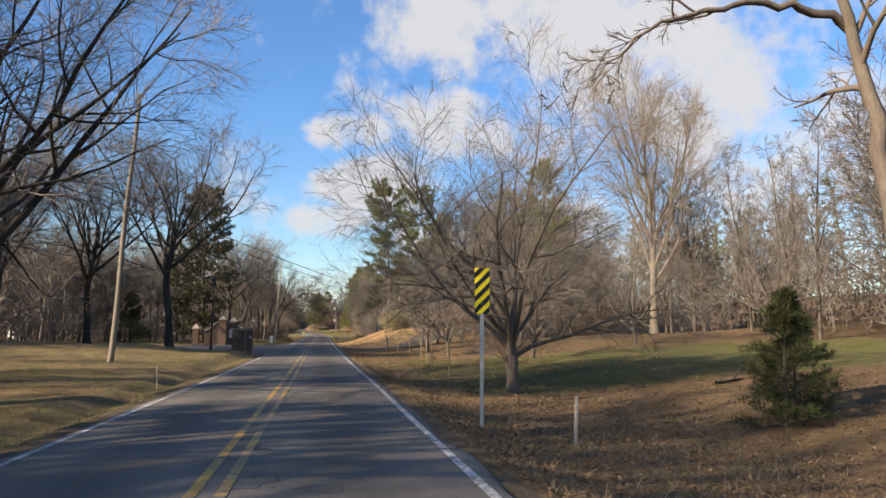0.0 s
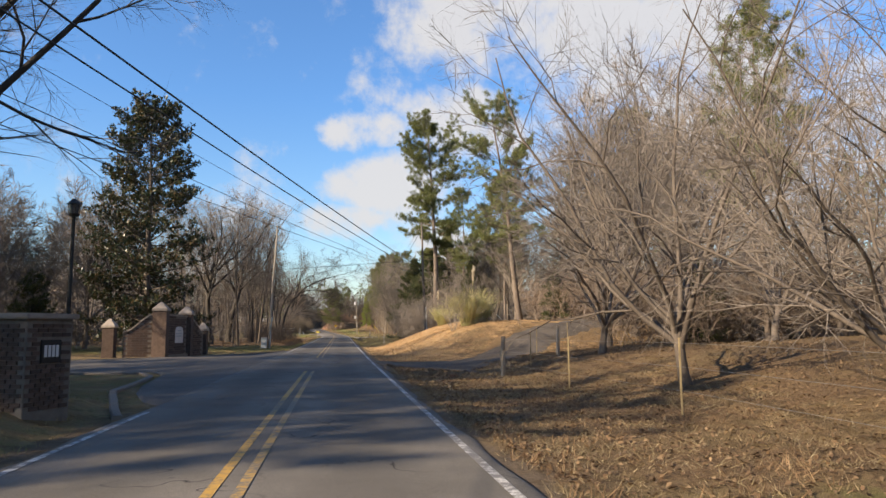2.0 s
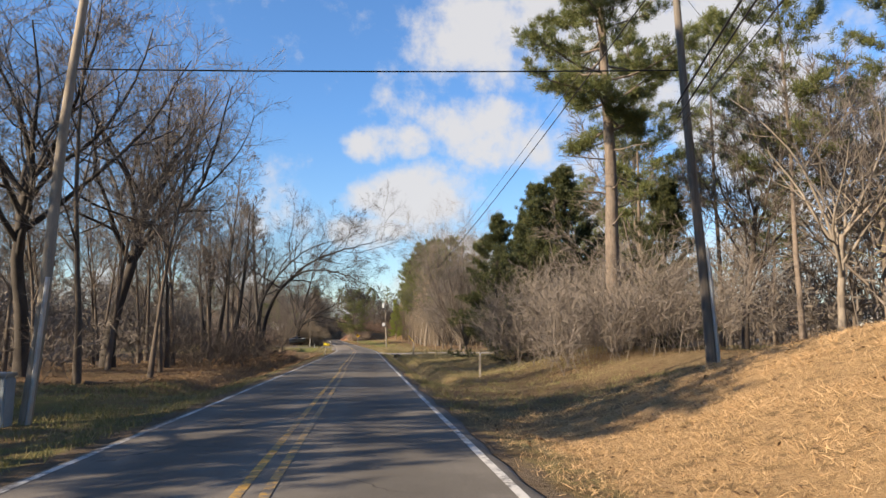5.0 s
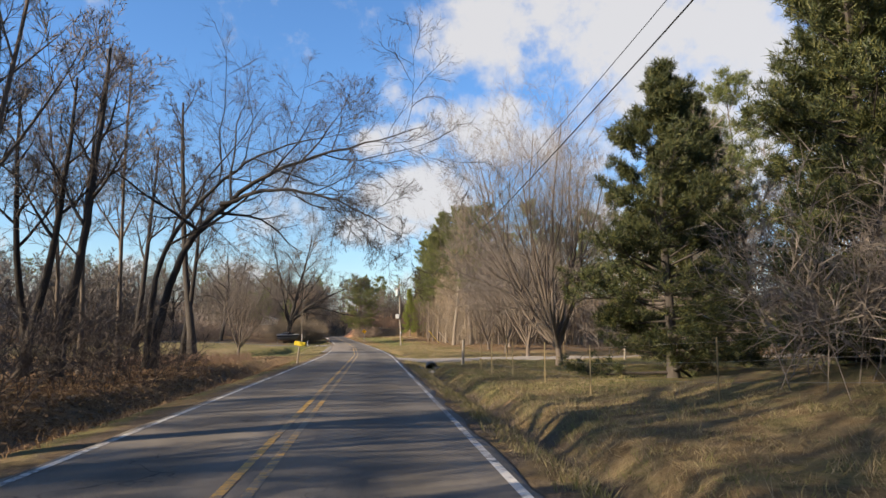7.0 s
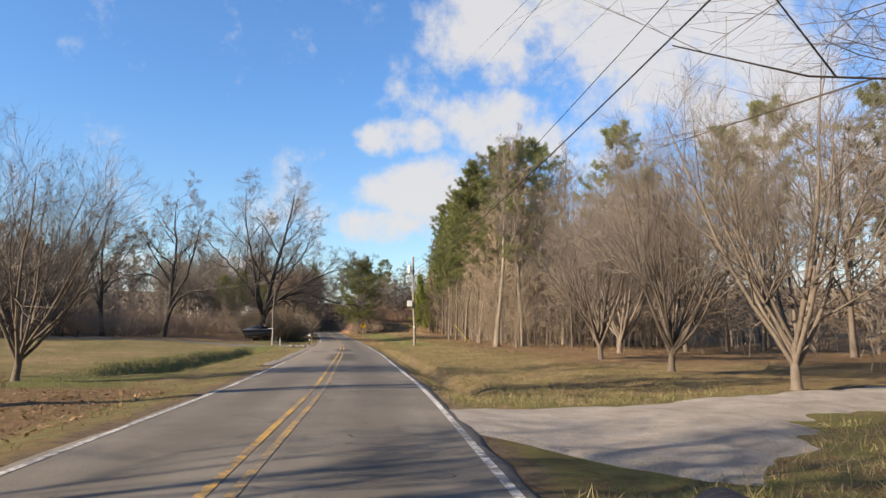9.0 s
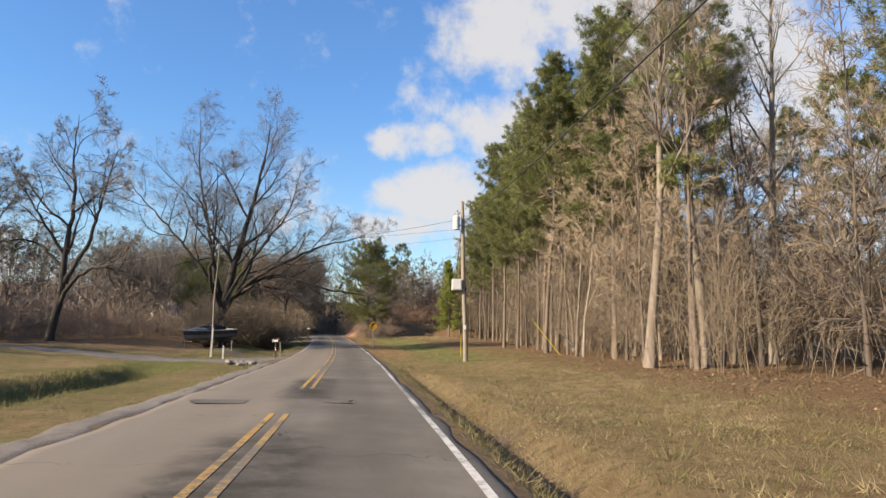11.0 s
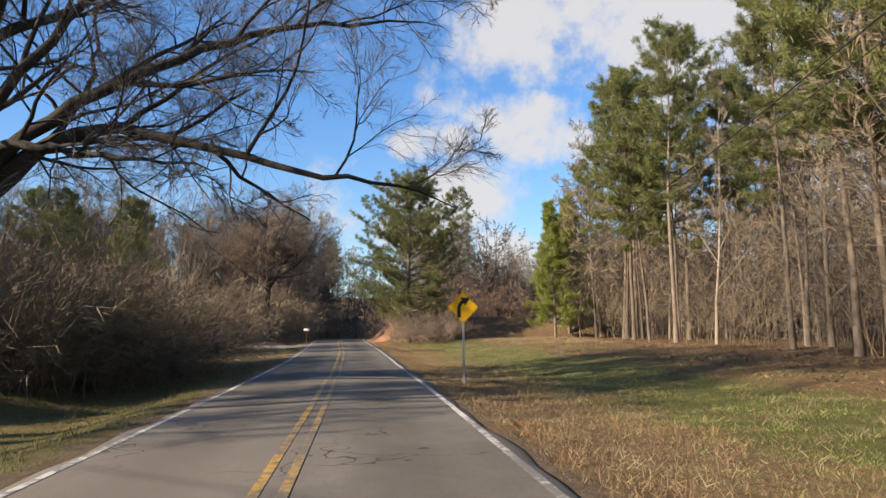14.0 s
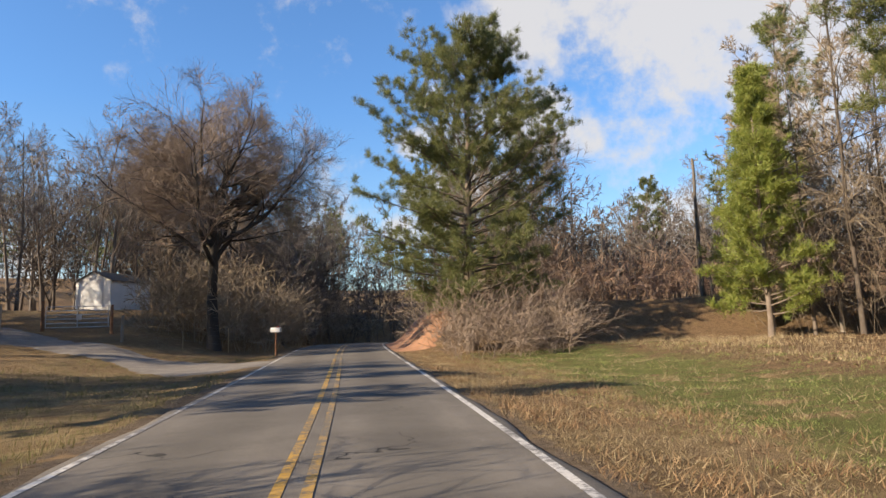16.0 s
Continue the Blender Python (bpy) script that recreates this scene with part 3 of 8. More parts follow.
def bare_tree(seed, height, trunk=0.35, radius=0.28, limbs=8, spread=45, lean=0.0, lean_to=0.0, dens=(6, 5, 4, 3), limb_lo=0.3, limb_ratio=0.75, rise=0.10, droop=0.0,
              bark="bark", twig="twig", crooked=0.08, twig_r=1.0, stems=1, shrink=0.55, near=True, bend=0.03):
    """Meshes of a leafless tree: the trunk with its limbs, and the twigs. near: more points and rounder limbs."""
    rng = np.random.default_rng(seed)
    d0 = np.array([[math.sin(lean) * math.sin(lean_to), math.sin(lean) * math.cos(lean_to), math.cos(lean)]])
    starts = np.zeros((stems, 3)) + np.array((0, 0, -0.15))
    dirs = np.repeat(d0, stems, 0)
    if stems > 1:
        a = np.arange(stems) * 6.283 / stems + rng.random(stems)
        dirs = dirs + 0.32 * np.stack([np.cos(a), np.sin(a), 0 * a], -1)
        starts[:, :2] += 0.12 * np.stack([np.cos(a), np.sin(a)], -1)
    tall = trunk > 0.7
    P, R = grow(rng, starts, dirs, np.full(stems, height * trunk), np.full(stems, radius), 10 if near else 7, crooked * 0.6, bend, 0.25 if tall else 0.62)
    R[:, 0] *= 1.45
    R[:, 1] *= 1.08
    big, small = [tubes(P, R, 9 if near else 6)], []
    reach = limb_ratio * (0.45 if tall else 1.0 / trunk)
    P1, R1 = sprout(rng, P, R, limbs, limb_lo, 1.0, spread, reach, 9 if near else 5, crooked, rise, 0.60, shrink if tall else 0.12, 0.2)
    big.append(tubes(P1, R1, 6 if near else 4))
    P2, R2 = sprout(rng, P1, R1, dens[0], 0.18, 1.0, 44, 0.50, 6 if near else 4, crooked * 1.4, rise * 0.8 - droop, 0.6, 0.5, 0.25)
    big.append(tubes(P2, R2, 4 if near else 3))
    P3, R3 = sprout(rng, P2, R2, dens[1], 0.12, 1.0, 36, 0.62, 4 if near else 2, crooked * 1.8, rise * 0.6 - droop, 0.62, 0.45, 0.35)
    R3 = np.maximum(R3, 0.010 * twig_r)
    small.append(tri(tubes(P3, R3, 3)))
    P4, R4 = sprout(rng, P3, R3, dens[2], 0.1, 1.0, 34, 0.74 if near else 0.85, 2, 0.0, 0.0, 0.6, 0.4, 0.5)
    R4 = np.maximum(R4, 0.0065 * twig_r)
    small.append(tri(ribbons(rng, P4, R4 * 1.2)) if near else slivers(rng, P4, R4 * 1.3))
    if dens[3]:
        P5, R5 = sprout(rng, P4, R4, dens[3] * 2, 0.0, 1.0, 32, 0.95, 2, 0.0, 0.0, 0.5, 0.3, 0.5)
        R5 = np.maximum(R5 * 0.55, 0.0038 * twig_r)
        small.append(slivers(rng, P5, R5))
    return np_mesh("trunk", *join(big), M[bark], True), np_mesh("crown", *join(small), M[twig])


def slivers(rng, P, R):
    """Fine twigs: single pointed slips."""
    d = P[:, -1] - P[:, 0]
    w = unit(np.cross(d, rng.normal(size=d.shape))) * R[:, :1] * 1.25
    v = np.stack([P[:, 0] - w, P[:, 0] + w, P[:, -1]], 1).reshape(-1, 3)
    return v, np.arange(len(v)).reshape(-1, 3)


def tri(piece):
    v, f = piece
    return v, np.concatenate([f[:, (0, 1, 2)], f[:, (0, 2, 3)]])


def trim(P, R, low):
    """Boughs kept clear of the traffic: none lower than this on the side over the road."""
    ok = ((P[..., 2] > low) | (P[..., 0] < 8.0)).all(1)
    return P[ok], R[ok]


def bowed_tree(seed, stems, limbs=10, spread=48, reach=0.34, dens=(6, 5, 4, 5), limb_lo=0.25, rise=0.0, bark="bark_dark", twig="twig_dark", crooked=0.14, twig_r=1.0, trimmed=0.0):
    """Meshes of a leafless tree whose stems follow bowed lines: each stem is (radius, points)."""
    rng = np.random.default_rng(seed)
    big, small = [], []
    for radius, pts in stems:
        pts = np.array(pts, float)
        s = np.r_[0, np.cumsum(np.linalg.norm(np.diff(pts, axis=0), axis=1))]
        q = np.linspace(0, s[-1], 25)
        P = np.stack([np.interp(q, s, pts[:, k]) for k in range(3)], -1)
        pad = np.pad(P, ((2, 2), (0, 0)), mode="reflect", reflect_type="odd")
        P = sum(pad[k:k + 25] for k in range(5)) / 5 + 0.05 * rng.normal(size=(25, 3))
        R = radius * (1 - 0.95 * np.linspace(0, 1, 25))
        R[0] *= 1.4
        P, R = P[None], R[None]
        big.append(tubes(P, R, 9))
        P1, R1 = sprout(rng, P, R, limbs, limb_lo, 1.0, spread, reach, 8, crooked, rise, 0.6, 0.45, 0.25)
        P1, R1 = trim(P1, R1, trimmed)
        big.append(tubes(P1, R1, 5))
        P2, R2 = sprout(rng, P1, R1, dens[0], 0.15, 1.0, 44, 0.5, 5, crooked * 1.3, rise, 0.6, 0.5, 0.25)
        P2, R2 = trim(P2, R2, trimmed)
        big.append(tubes(P2, np.maximum(R2, 0.012), 4))
        P3, R3 = sprout(rng, P2, R2, dens[1], 0.12, 1.0, 36, 0.62, 3, crooked * 1.5, rise, 0.62, 0.45, 0.35)
        P3, R3 = trim(P3, R3, trimmed)
        R3 = np.maximum(R3, 0.010 * twig_r)
        small.append(tri(tubes(P3, R3, 3)))
        P4, R4 = sprout(rng, P3, R3, dens[2], 0.1, 1.0, 34, 0.74, 2, 0.0, 0.0, 0.6, 0.4, 0.5)
        R4 = np.maximum(R4, 0.0075 * twig_r)
        small.append(tri(ribbons(rng, P4, R4)))
        P5, R5 = sprout(rng, P4, R4, dens[3] * 2, 0.0, 1.0, 32, 0.95, 2, 0.0, 0.0, 0.5, 0.3, 0.5)
        small.append(slivers(rng, P5, np.maximum(R5 * 0.55, 0.0038 * twig_r)))
    return np_mesh("trunk", *join(big), M[bark], True), np_mesh("crown", *join(small), M[twig])


def blades(rng, at, axis, count, length, width, open_angle):
    """Pointed blades that fan out round each place."""
    N = len(at)
    at, axis = np.repeat(at, count, 0), np.repeat(unit(axis), count, 0)
    side = unit(rng.normal(size=(N * count, 3)))
    d = unit(axis * np.cos(open_angle) + side * np.sin(open_angle) * (0.4 + 0.8 * rng.random((N * count, 1))))
    w = unit(np.cross(d, rng.normal(size=d.shape)))
    ln = length * (0.65 + 0.6 * rng.random((N * count, 1)))
    v = np.stack([at - w * width / 2, at + w * width / 2, at + d * ln], 1).reshape(-1, 3)
    return v, np.arange(len(v)).reshape(-1, 3)


def pine_tree(seed, height, radius=0.26, crown_lo=0.5, reach=0.22, boughs=40, subs=7, needles=40, size=0.30, width=0.024, lean=0.02, profile=(0.6, 1.0, 0.8, 0.35), rise=(-6, 46), leaf="needles", bark="bark_pine", dead=8, spray=0.42, ragged=0.5):
    """Meshes of an evergreen: the trunk with its boughs, and tufts of needles or leaves in plates along them."""
    rng = np.random.default_rng(seed)
    P, R = grow(rng, np.array([[0, 0, -0.15]]), np.array([[lean, 0.4 * lean, 1.0]]), np.array([height]), np.array([radius]), 14, 0.022, 0.03, 0.12)
    R[:, 0] *= 1.3
    big = [tubes(P, R, 9)]
    u = (np.arange(boughs) + rng.random(boughs)) / boughs
    f = np.clip(crown_lo + (0.985 - crown_lo) * u, 0, 0.999) * 13
    k, w = f.astype(int), (f - f.astype(int))
    at = P[0, k] * (1 - w[:, None]) + P[0, k + 1] * w[:, None]
    rad = R[0, k] * (1 - w) + R[0, k + 1] * w
    az = np.arange(boughs) * 2.4 + 0.5 * rng.normal(size=boughs)
    el = np.radians(np.interp(u, (0, 1), rise) + 9 * rng.normal(size=boughs))
    ln = reach * height * np.interp(u, (0, 0.3, 0.75, 1.0), profile) * (1.15 - ragged * rng.random(boughs))
    d = np.stack([np.cos(az) * np.cos(el), np.sin(az) * np.cos(el), np.sin(el)], -1)
    P1, R1 = grow(rng, at, d, ln, np.maximum(0.32 * rad, 0.02), 7, 0.09, 0.05, 0.3)
    big.append(tubes(P1, R1, 4))
    if dead:
        Pd, Rd = sprout(rng, P, R, dead, crown_lo * 0.55, crown_lo, 80, reach * 0.35, 4, 0.12, 0.0, 0.2, 0.0, 0.3)
        big.append(tubes(Pd, Rd, 3))
    t = 0.28 + 0.72 * (np.arange(subs)[None] + rng.random((boughs, subs))) / subs
    f = np.clip(t, 0, 0.999) * 6
    k, w, b = f.astype(int), (f - f.astype(int))[..., None], np.arange(boughs)[:, None]
    pos = P1[b, k] * (1 - w) + P1[b, k + 1] * w
    tan = unit(P1[b, k + 1] - P1[b, k])
    side = unit(np.cross(tan, np.array((0.0, 0.0, 1.0)))) * np.where(np.arange(subs) % 2, 1.0, -1.0)[None, :, None]
    d = tan * 0.75 + side * (0.35 + 0.7 * rng.random((boughs, subs, 1))) + np.array((0, 0, 0.12)) + 0.16 * rng.normal(size=tan.shape)
    ls = ln[:, None] * spray * (1 - 0.5 * (t - 0.28) / 0.72) * (0.7 + 0.5 * rng.random((boughs, subs))) + 0.15
    P2, R2 = grow(rng, pos.reshape(-1, 3), d.reshape(-1, 3), ls.ravel(), np.full(boughs * subs, 0.014), 4, 0.10, 0.06, 0.5)
    big.append(tubes(P2, R2, 3))
    puff = (P2[:, 1:] + 0.10 * rng.normal(size=P2[:, 1:].shape)).reshape(-1, 3)
    along = unit(np.gradient(P2, axis=1))[:, 1:].reshape(-1, 3)
    n = len(puff) * needles
    c, a = np.repeat(puff, needles, 0), np.repeat(along, needles, 0)
    d = unit(rng.normal(size=(n, 3)) + a * 0.8 + np.array((0, 0, 0.45)))
    at = c + d * size * 0.25 * rng.random((n, 1)) + 0.25 * size * rng.normal(size=(n, 3))
    side = unit(np.cross(d, rng.normal(size=(n, 3)))) * width / 2
    tip = at + d * size * (0.65 + 0.6 * rng.random((n, 1)))
    if width > 0.08:        # broad leaves: widest in the middle
        mid = (at + tip) / 2
        v = np.stack([at, mid + side, tip, mid - side], 1).reshape(-1, 3)
        return np_mesh("trunk", *join(big), M[bark], True), np_mesh("crown", v, np.arange(len(v)).reshape(-1, 4), M[leaf])
    v = np.stack([at - side, at + side, tip], 1).reshape(-1, 3)
    return np_mesh("trunk", *join(big), M[bark], True), np_mesh("crown", v, np.arange(len(v)).reshape(-1, 3), M[leaf])


def plant(name, meshes, x, y, turn, label, category="tree", group="", scale=1.0, sink=0.0):
    """One tree with its parts, standing on the ground."""
    ob = thing(name, Matrix.Translation((x, y, float(ground(x, y)) - sink)) @ Matrix.Rotation(radians(turn), 4, "Z") @ Matrix.Scale(scale, 4), label, category, group)
    for me in meshes:
        part_ob = new(me.name.split(".")[0], me)
        part_ob.parent = ob
    return ob


def stuff(name, verts, faces, material, label, category):
    return tagged(new(name, np_mesh(name, verts, faces, material)), label, category, kind="stuff")


def scatter(rng, n, xs, ys, power=1.0):
    """Places inside a strip whose two sides are given along y."""
    y = ys[0] + (ys[1] - ys[0]) * rng.random(n)
    e0 = np.interp(y, [p[0] for p in xs], [p[1] for p in xs])
    e1 = np.interp(y, [p[0] for p in xs], [p[2] for p in xs])
    x = e0 + (e1 - e0) * rng.random(n) ** power
    return np.stack([x, y, ground(x, y)], -1)


def thicket(name, seed, n, xs, ys, height, label, material="twig", radius=0.02, arch=0.04, twigs=6, lean=0.35, power=1.0, fine=0.008):
    """Brush: many crooked stems with side twigs, as one mass."""
    rng = np.random.default_rng(seed)
    at = scatter(rng, n, xs, ys, power) - np.array((0, 0, 0.1))
    at = at[np.abs(at[:, 0] - cx(at[:, 1])) > 4.2]
    n = len(at)
    d = np.stack([lean * rng.normal(size=n), lean * rng.normal(size=n), np.ones(n)], -1)
    h = height[0] + (height[1] - height[0]) * rng.random(n)
    P, R = grow(rng, at, d, h, radius * (0.6 + 0.8 * rng.random(n)), 5, 0.10, -arch, 0.3)
    P2, R2 = sprout(rng, P, R, twigs, 0.2, 1.0, 42, 0.42, 2, 0.0, 0.0, 0.6, 0.4, 0.4)
    P3, R3 = sprout(rng, P2, np.maximum(R2, 0.008), 7, 0.05, 1.0, 42, 0.75, 2, 0.0, 0.0, 0.7, 0.3, 0.5)
    v, f = join([tri(tubes(P, R, 3)), tri(tubes(P2, np.maximum(R2, 0.008), 3)), slivers(rng, P3, np.maximum(R3, fine) * 1.2)])
    return stuff(name, v, f, M[material], label, "brush")


def far_trees(name, seed, n, xs, ys, height, label, material="twig", evergreen=False, radius=0.16, power=1.0, fine=0.045):
    """A distant stand of trees, as one mass."""
    rng = np.random.default_rng(seed)
    at = scatter(rng, n, xs, ys, power) - np.array((0, 0, 0.2))
    at = at[np.abs(at[:, 0] - cx(at[:, 1])) > 7]
    n = len(at)
    h = height[0] + (height[1] - height[0]) * rng.random(n)
    P, R = grow(rng, at, np.stack([0.06 * rng.normal(size=n), 0.06 * rng.normal(size=n), np.ones(n)], -1), h, radius * (0.6 + 0.7 * rng.random(n)), 6, 0.03, 0.02, 0.2)
    if evergreen:
        P1, R1 = sprout(rng, P, R, 16, 0.4, 0.99, 70, 0.2, 3, 0.08, 0.04, 0.3, 0.6, 0.3)
        Q = P1.reshape(-1, 3)
        D = unit(np.gradient(P1, axis=1)).reshape(-1, 3) + np.array((0, 0, 0.3))
        v, f = blades(rng, Q, D, 16, 0.8, 0.15, 1.1)
        stuff(name + "_crowns", v, f, M["needles"], label + ", green crowns", "woods")
        return stuff(name, *join([tubes(P, R, 4), tubes(P1, np.maximum(R1, 0.03), 3)]), M["bark_pine"], label + ", trunks", "woods")
    P1, R1 = sprout(rng, P, R, 12, 0.12, 1.0, 44, 0.34, 3, 0.10, 0.10, 0.5, 0.5, 0.3)
    P2, R2 = sprout(rng, P1, R1, 5, 0.15, 1.0, 42, 0.5, 2, 0.0, 0.05, 0.6, 0.4, 0.4)
    P3, R3 = sprout(rng, P2, np.maximum(R2, 0.022), 5, 0.1, 1.0, 42, 0.6, 2, 0.0, 0.0, 0.7, 0.3, 0.5)
    v, f = join([tri(tubes(P, R, 4)), tri(tubes(P1, np.maximum(R1, 0.03), 3)), tri(ribbons(rng, P2, np.maximum(R2, 0.035))), slivers(rng, P3, np.maximum(R3, fine) * 1.3)])
    return stuff(name, v, f, M[material], label, "woods")

# ---- ground, road, drives ----
def cover(x, y):
    """What covers the ground: leaf litter, green grass, bare earth, pine straw."""
    d = x - cx(y)
    a = np.abs(d)
    r, lft = d > 0, d < 0
    green = np.where(r, 0.35, 0.45)
    green = np.where(r & (y > 20) & (y < 44), 0.75 - 0.4 * (d < 6), green)
    green = np.where(r & (y > 150) & (y < 185), 0.55, green)
    green = np.where(r & (y > 185) & (y < 246), 0.32, green)
    green = np.where(r & (y >= 246) & (y < 322), 0.15 + 0.85 * ss(4.5, 8.0, d) * (1 - 0.5 * ss(9.5, 14, d)), green)
    green = np.where(lft & (y < 60), 0.32, green)
    green = np.where(lft & (y > 96) & (y < 122), 0.55, green)
    green = np.where(lft & (y > 185) & (y < 250), 0.45 + 0.55 * band(d, -10.6, -6.3, 0.8), green)
    green = np.where(lft & (y >= 250) & (y < 285), 0.6, green)
    green = np.where(lft & (y >= 285), 0.22, green)
    lit = np.full_like(x, 0.12)
    lit = np.where(r & (y < 22), 0.75, lit)
    lit = np.where(r & (y > 44) & (y < 88), 0.66, lit)
    lit = np.where(r & (y > 108) & (y < 125), 0.55, lit)
    lit = np.where(r & (y > 185) & (y < 246), 0.30, lit)
    lit = np.where(r & (y >= 246) & (y < 322) & (d < 6), 0.55, lit)
    lit = np.where(r & (d > 11.0) & (y > 200), 0.5 + 0.45 * ss(11.0, 13.5, d), lit)
    lit = np.where(r & (y > 322), 0.8, lit)
    lit = np.where(lft & (y > 122) & (y < 186), 0.8 * ss(4.0, 5.0, a), lit)
    lit = np.where(lft & (y > 255) & (d < -11), 0.85, lit)
    lit = np.where(lft & (y > 310), 0.5, lit)
    lit = np.where(a > 40, 0.9, lit)
    bare = 0.75 * (1 - ss(2.9, 3.7, a))
    bare = np.maximum(bare, 0.6 * r * band(y, 186, 236, 5) * band(d, 3.7, 4.5, 0.5))
    bare = np.maximum(bare, 0.7 * r * band(y, 124, 170, 5) * band(d, 3.9, 4.9, 0.5))
    bare = np.maximum(bare, 0.55 * lft * band(y, 118, 176, 5) * band(d, -6.2, -4.6, 0.7))
    bare = np.maximum(bare, 0.8 * r * ss(328, 336, y) * band(d, 3.4, 7.0, 0.8))
    straw = r * band(y, 76, 106, 3) * ss(3.4, 4.6, d) * (1 - ss(22, 30, d)) * np.where(y < 88, 1 - 0.75 * ss(6.0, 9.5, d) * (1 - ss(84, 88, y)), 1)
    straw = np.maximum(straw, 0.5 * lft * band(y, 80, 96, 4) * ss(5, 7, a))
    return np.stack([lit, green, bare, straw], -1)


def build_ground():
    ys = np.concatenate([np.arange(-600, -60, 30.0), np.arange(-60, 380, 1.3), np.arange(380, 480, 4.0), np.arange(480, 1600, 40.0)])
    half = np.concatenate([np.arange(0, 2.6, 0.65), np.arange(2.6, 9.0, 0.27), np.arange(9.0, 30, 0.8), np.arange(30, 90, 3.5), np.arange(90, 320, 25), np.arange(320, 1700, 150)])
    off = np.concatenate([-half[:0:-1], half])
    Y, D = np.meshgrid(ys, off, indexing="ij")
    X = cx(Y) * np.where(np.abs(D) < 300, 1, 0) + D
    Z = ground(X, Y)
    inner = np.abs(D) < 2.62
    Z = np.where(inner, rz(Y) - 0.08, Z)
    nrow, ncol = X.shape
    i, j = np.meshgrid(np.arange(nrow - 1), np.arange(ncol - 1), indexing="ij")
    a = i * ncol + j
    faces = np.stack([a, a + 1, a + ncol + 1, a + ncol], -1).reshape(-1, 4)
    me = np_mesh("ground", np.stack([X, Y, Z], -1), faces, M["ground"], True)
    at = me.attributes.new("cover", "FLOAT_COLOR", "POINT")
    at.data.foreach_set("color", cover(X.ravel(), Y.ravel()).astype(np.float32).ravel())
    tagged(new("ground", me), "winter ground of dry grass, green weeds and leaves", "ground", kind="structure")


def strip(name, y0, y1, d0, d1, lift, material, label, step=1.0, wobble=0.0, seed=0, crown=0.0, skirt=0.0):
    """A ribbon along the road between two offsets from its centre line."""
    rng = np.random.default_rng(seed)
    ys = np.arange(y0, y1 + 0.01, min(step, (y1 - y0) / 2))
    k = 31 if name == "road" else 7
    u = np.linspace(0, 1, k)
    w0, w1 = wobble * rng.normal(size=len(ys)), wobble * rng.normal(size=len(ys))
    D = (d0 + w0)[:, None] * (1 - u) + (d1 + w1)[:, None] * u
    X = cx(ys)[:, None] + D
    Z = rz(ys)[:, None] + lift + crown * (1 - np.abs(D) / 3.2)
    if skirt:
        Z[:, 0] -= skirt
        Z[:, -1] -= skirt
    Yg = np.repeat(ys[:, None], k, 1)
    i, j = np.meshgrid(np.arange(len(ys) - 1), np.arange(k - 1), indexing="ij")
    a = i * k + j
    me = np_mesh(name, np.stack([X, Yg, Z], -1), np.stack([a, a + 1, a + k + 1, a + k], -1).reshape(-1, 4), material, False)
    if name == "road":
        me.attributes.new("across", "FLOAT", "POINT").data.foreach_set("value", D.astype(np.float32).ravel())
        worn = 0.75 * band(Yg, 196, 262, 10) * (1 - ss(-0.5, 0.1, D))
        me.attributes.new("worn", "FLOAT", "POINT").data.foreach_set("value", worn.astype(np.float32).ravel())
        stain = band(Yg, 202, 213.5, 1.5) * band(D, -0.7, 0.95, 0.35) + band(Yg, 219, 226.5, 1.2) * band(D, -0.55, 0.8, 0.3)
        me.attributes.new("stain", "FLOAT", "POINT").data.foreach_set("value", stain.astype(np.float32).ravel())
    return tagged(new(name, me), label, "road marking" if "line" in name else "road", kind="structure")


PAVED = []


def paved(x, y):
    """Which places lie on a drive or on the side road."""
    on = np.zeros(len(x), bool)
    for px, py, w in PAVED:
        d2 = (x[:, None] - px[None]) ** 2 + (y[:, None] - py[None]) ** 2
        on |= (d2 < (w[None] / 2) ** 2).any(1)
    return on


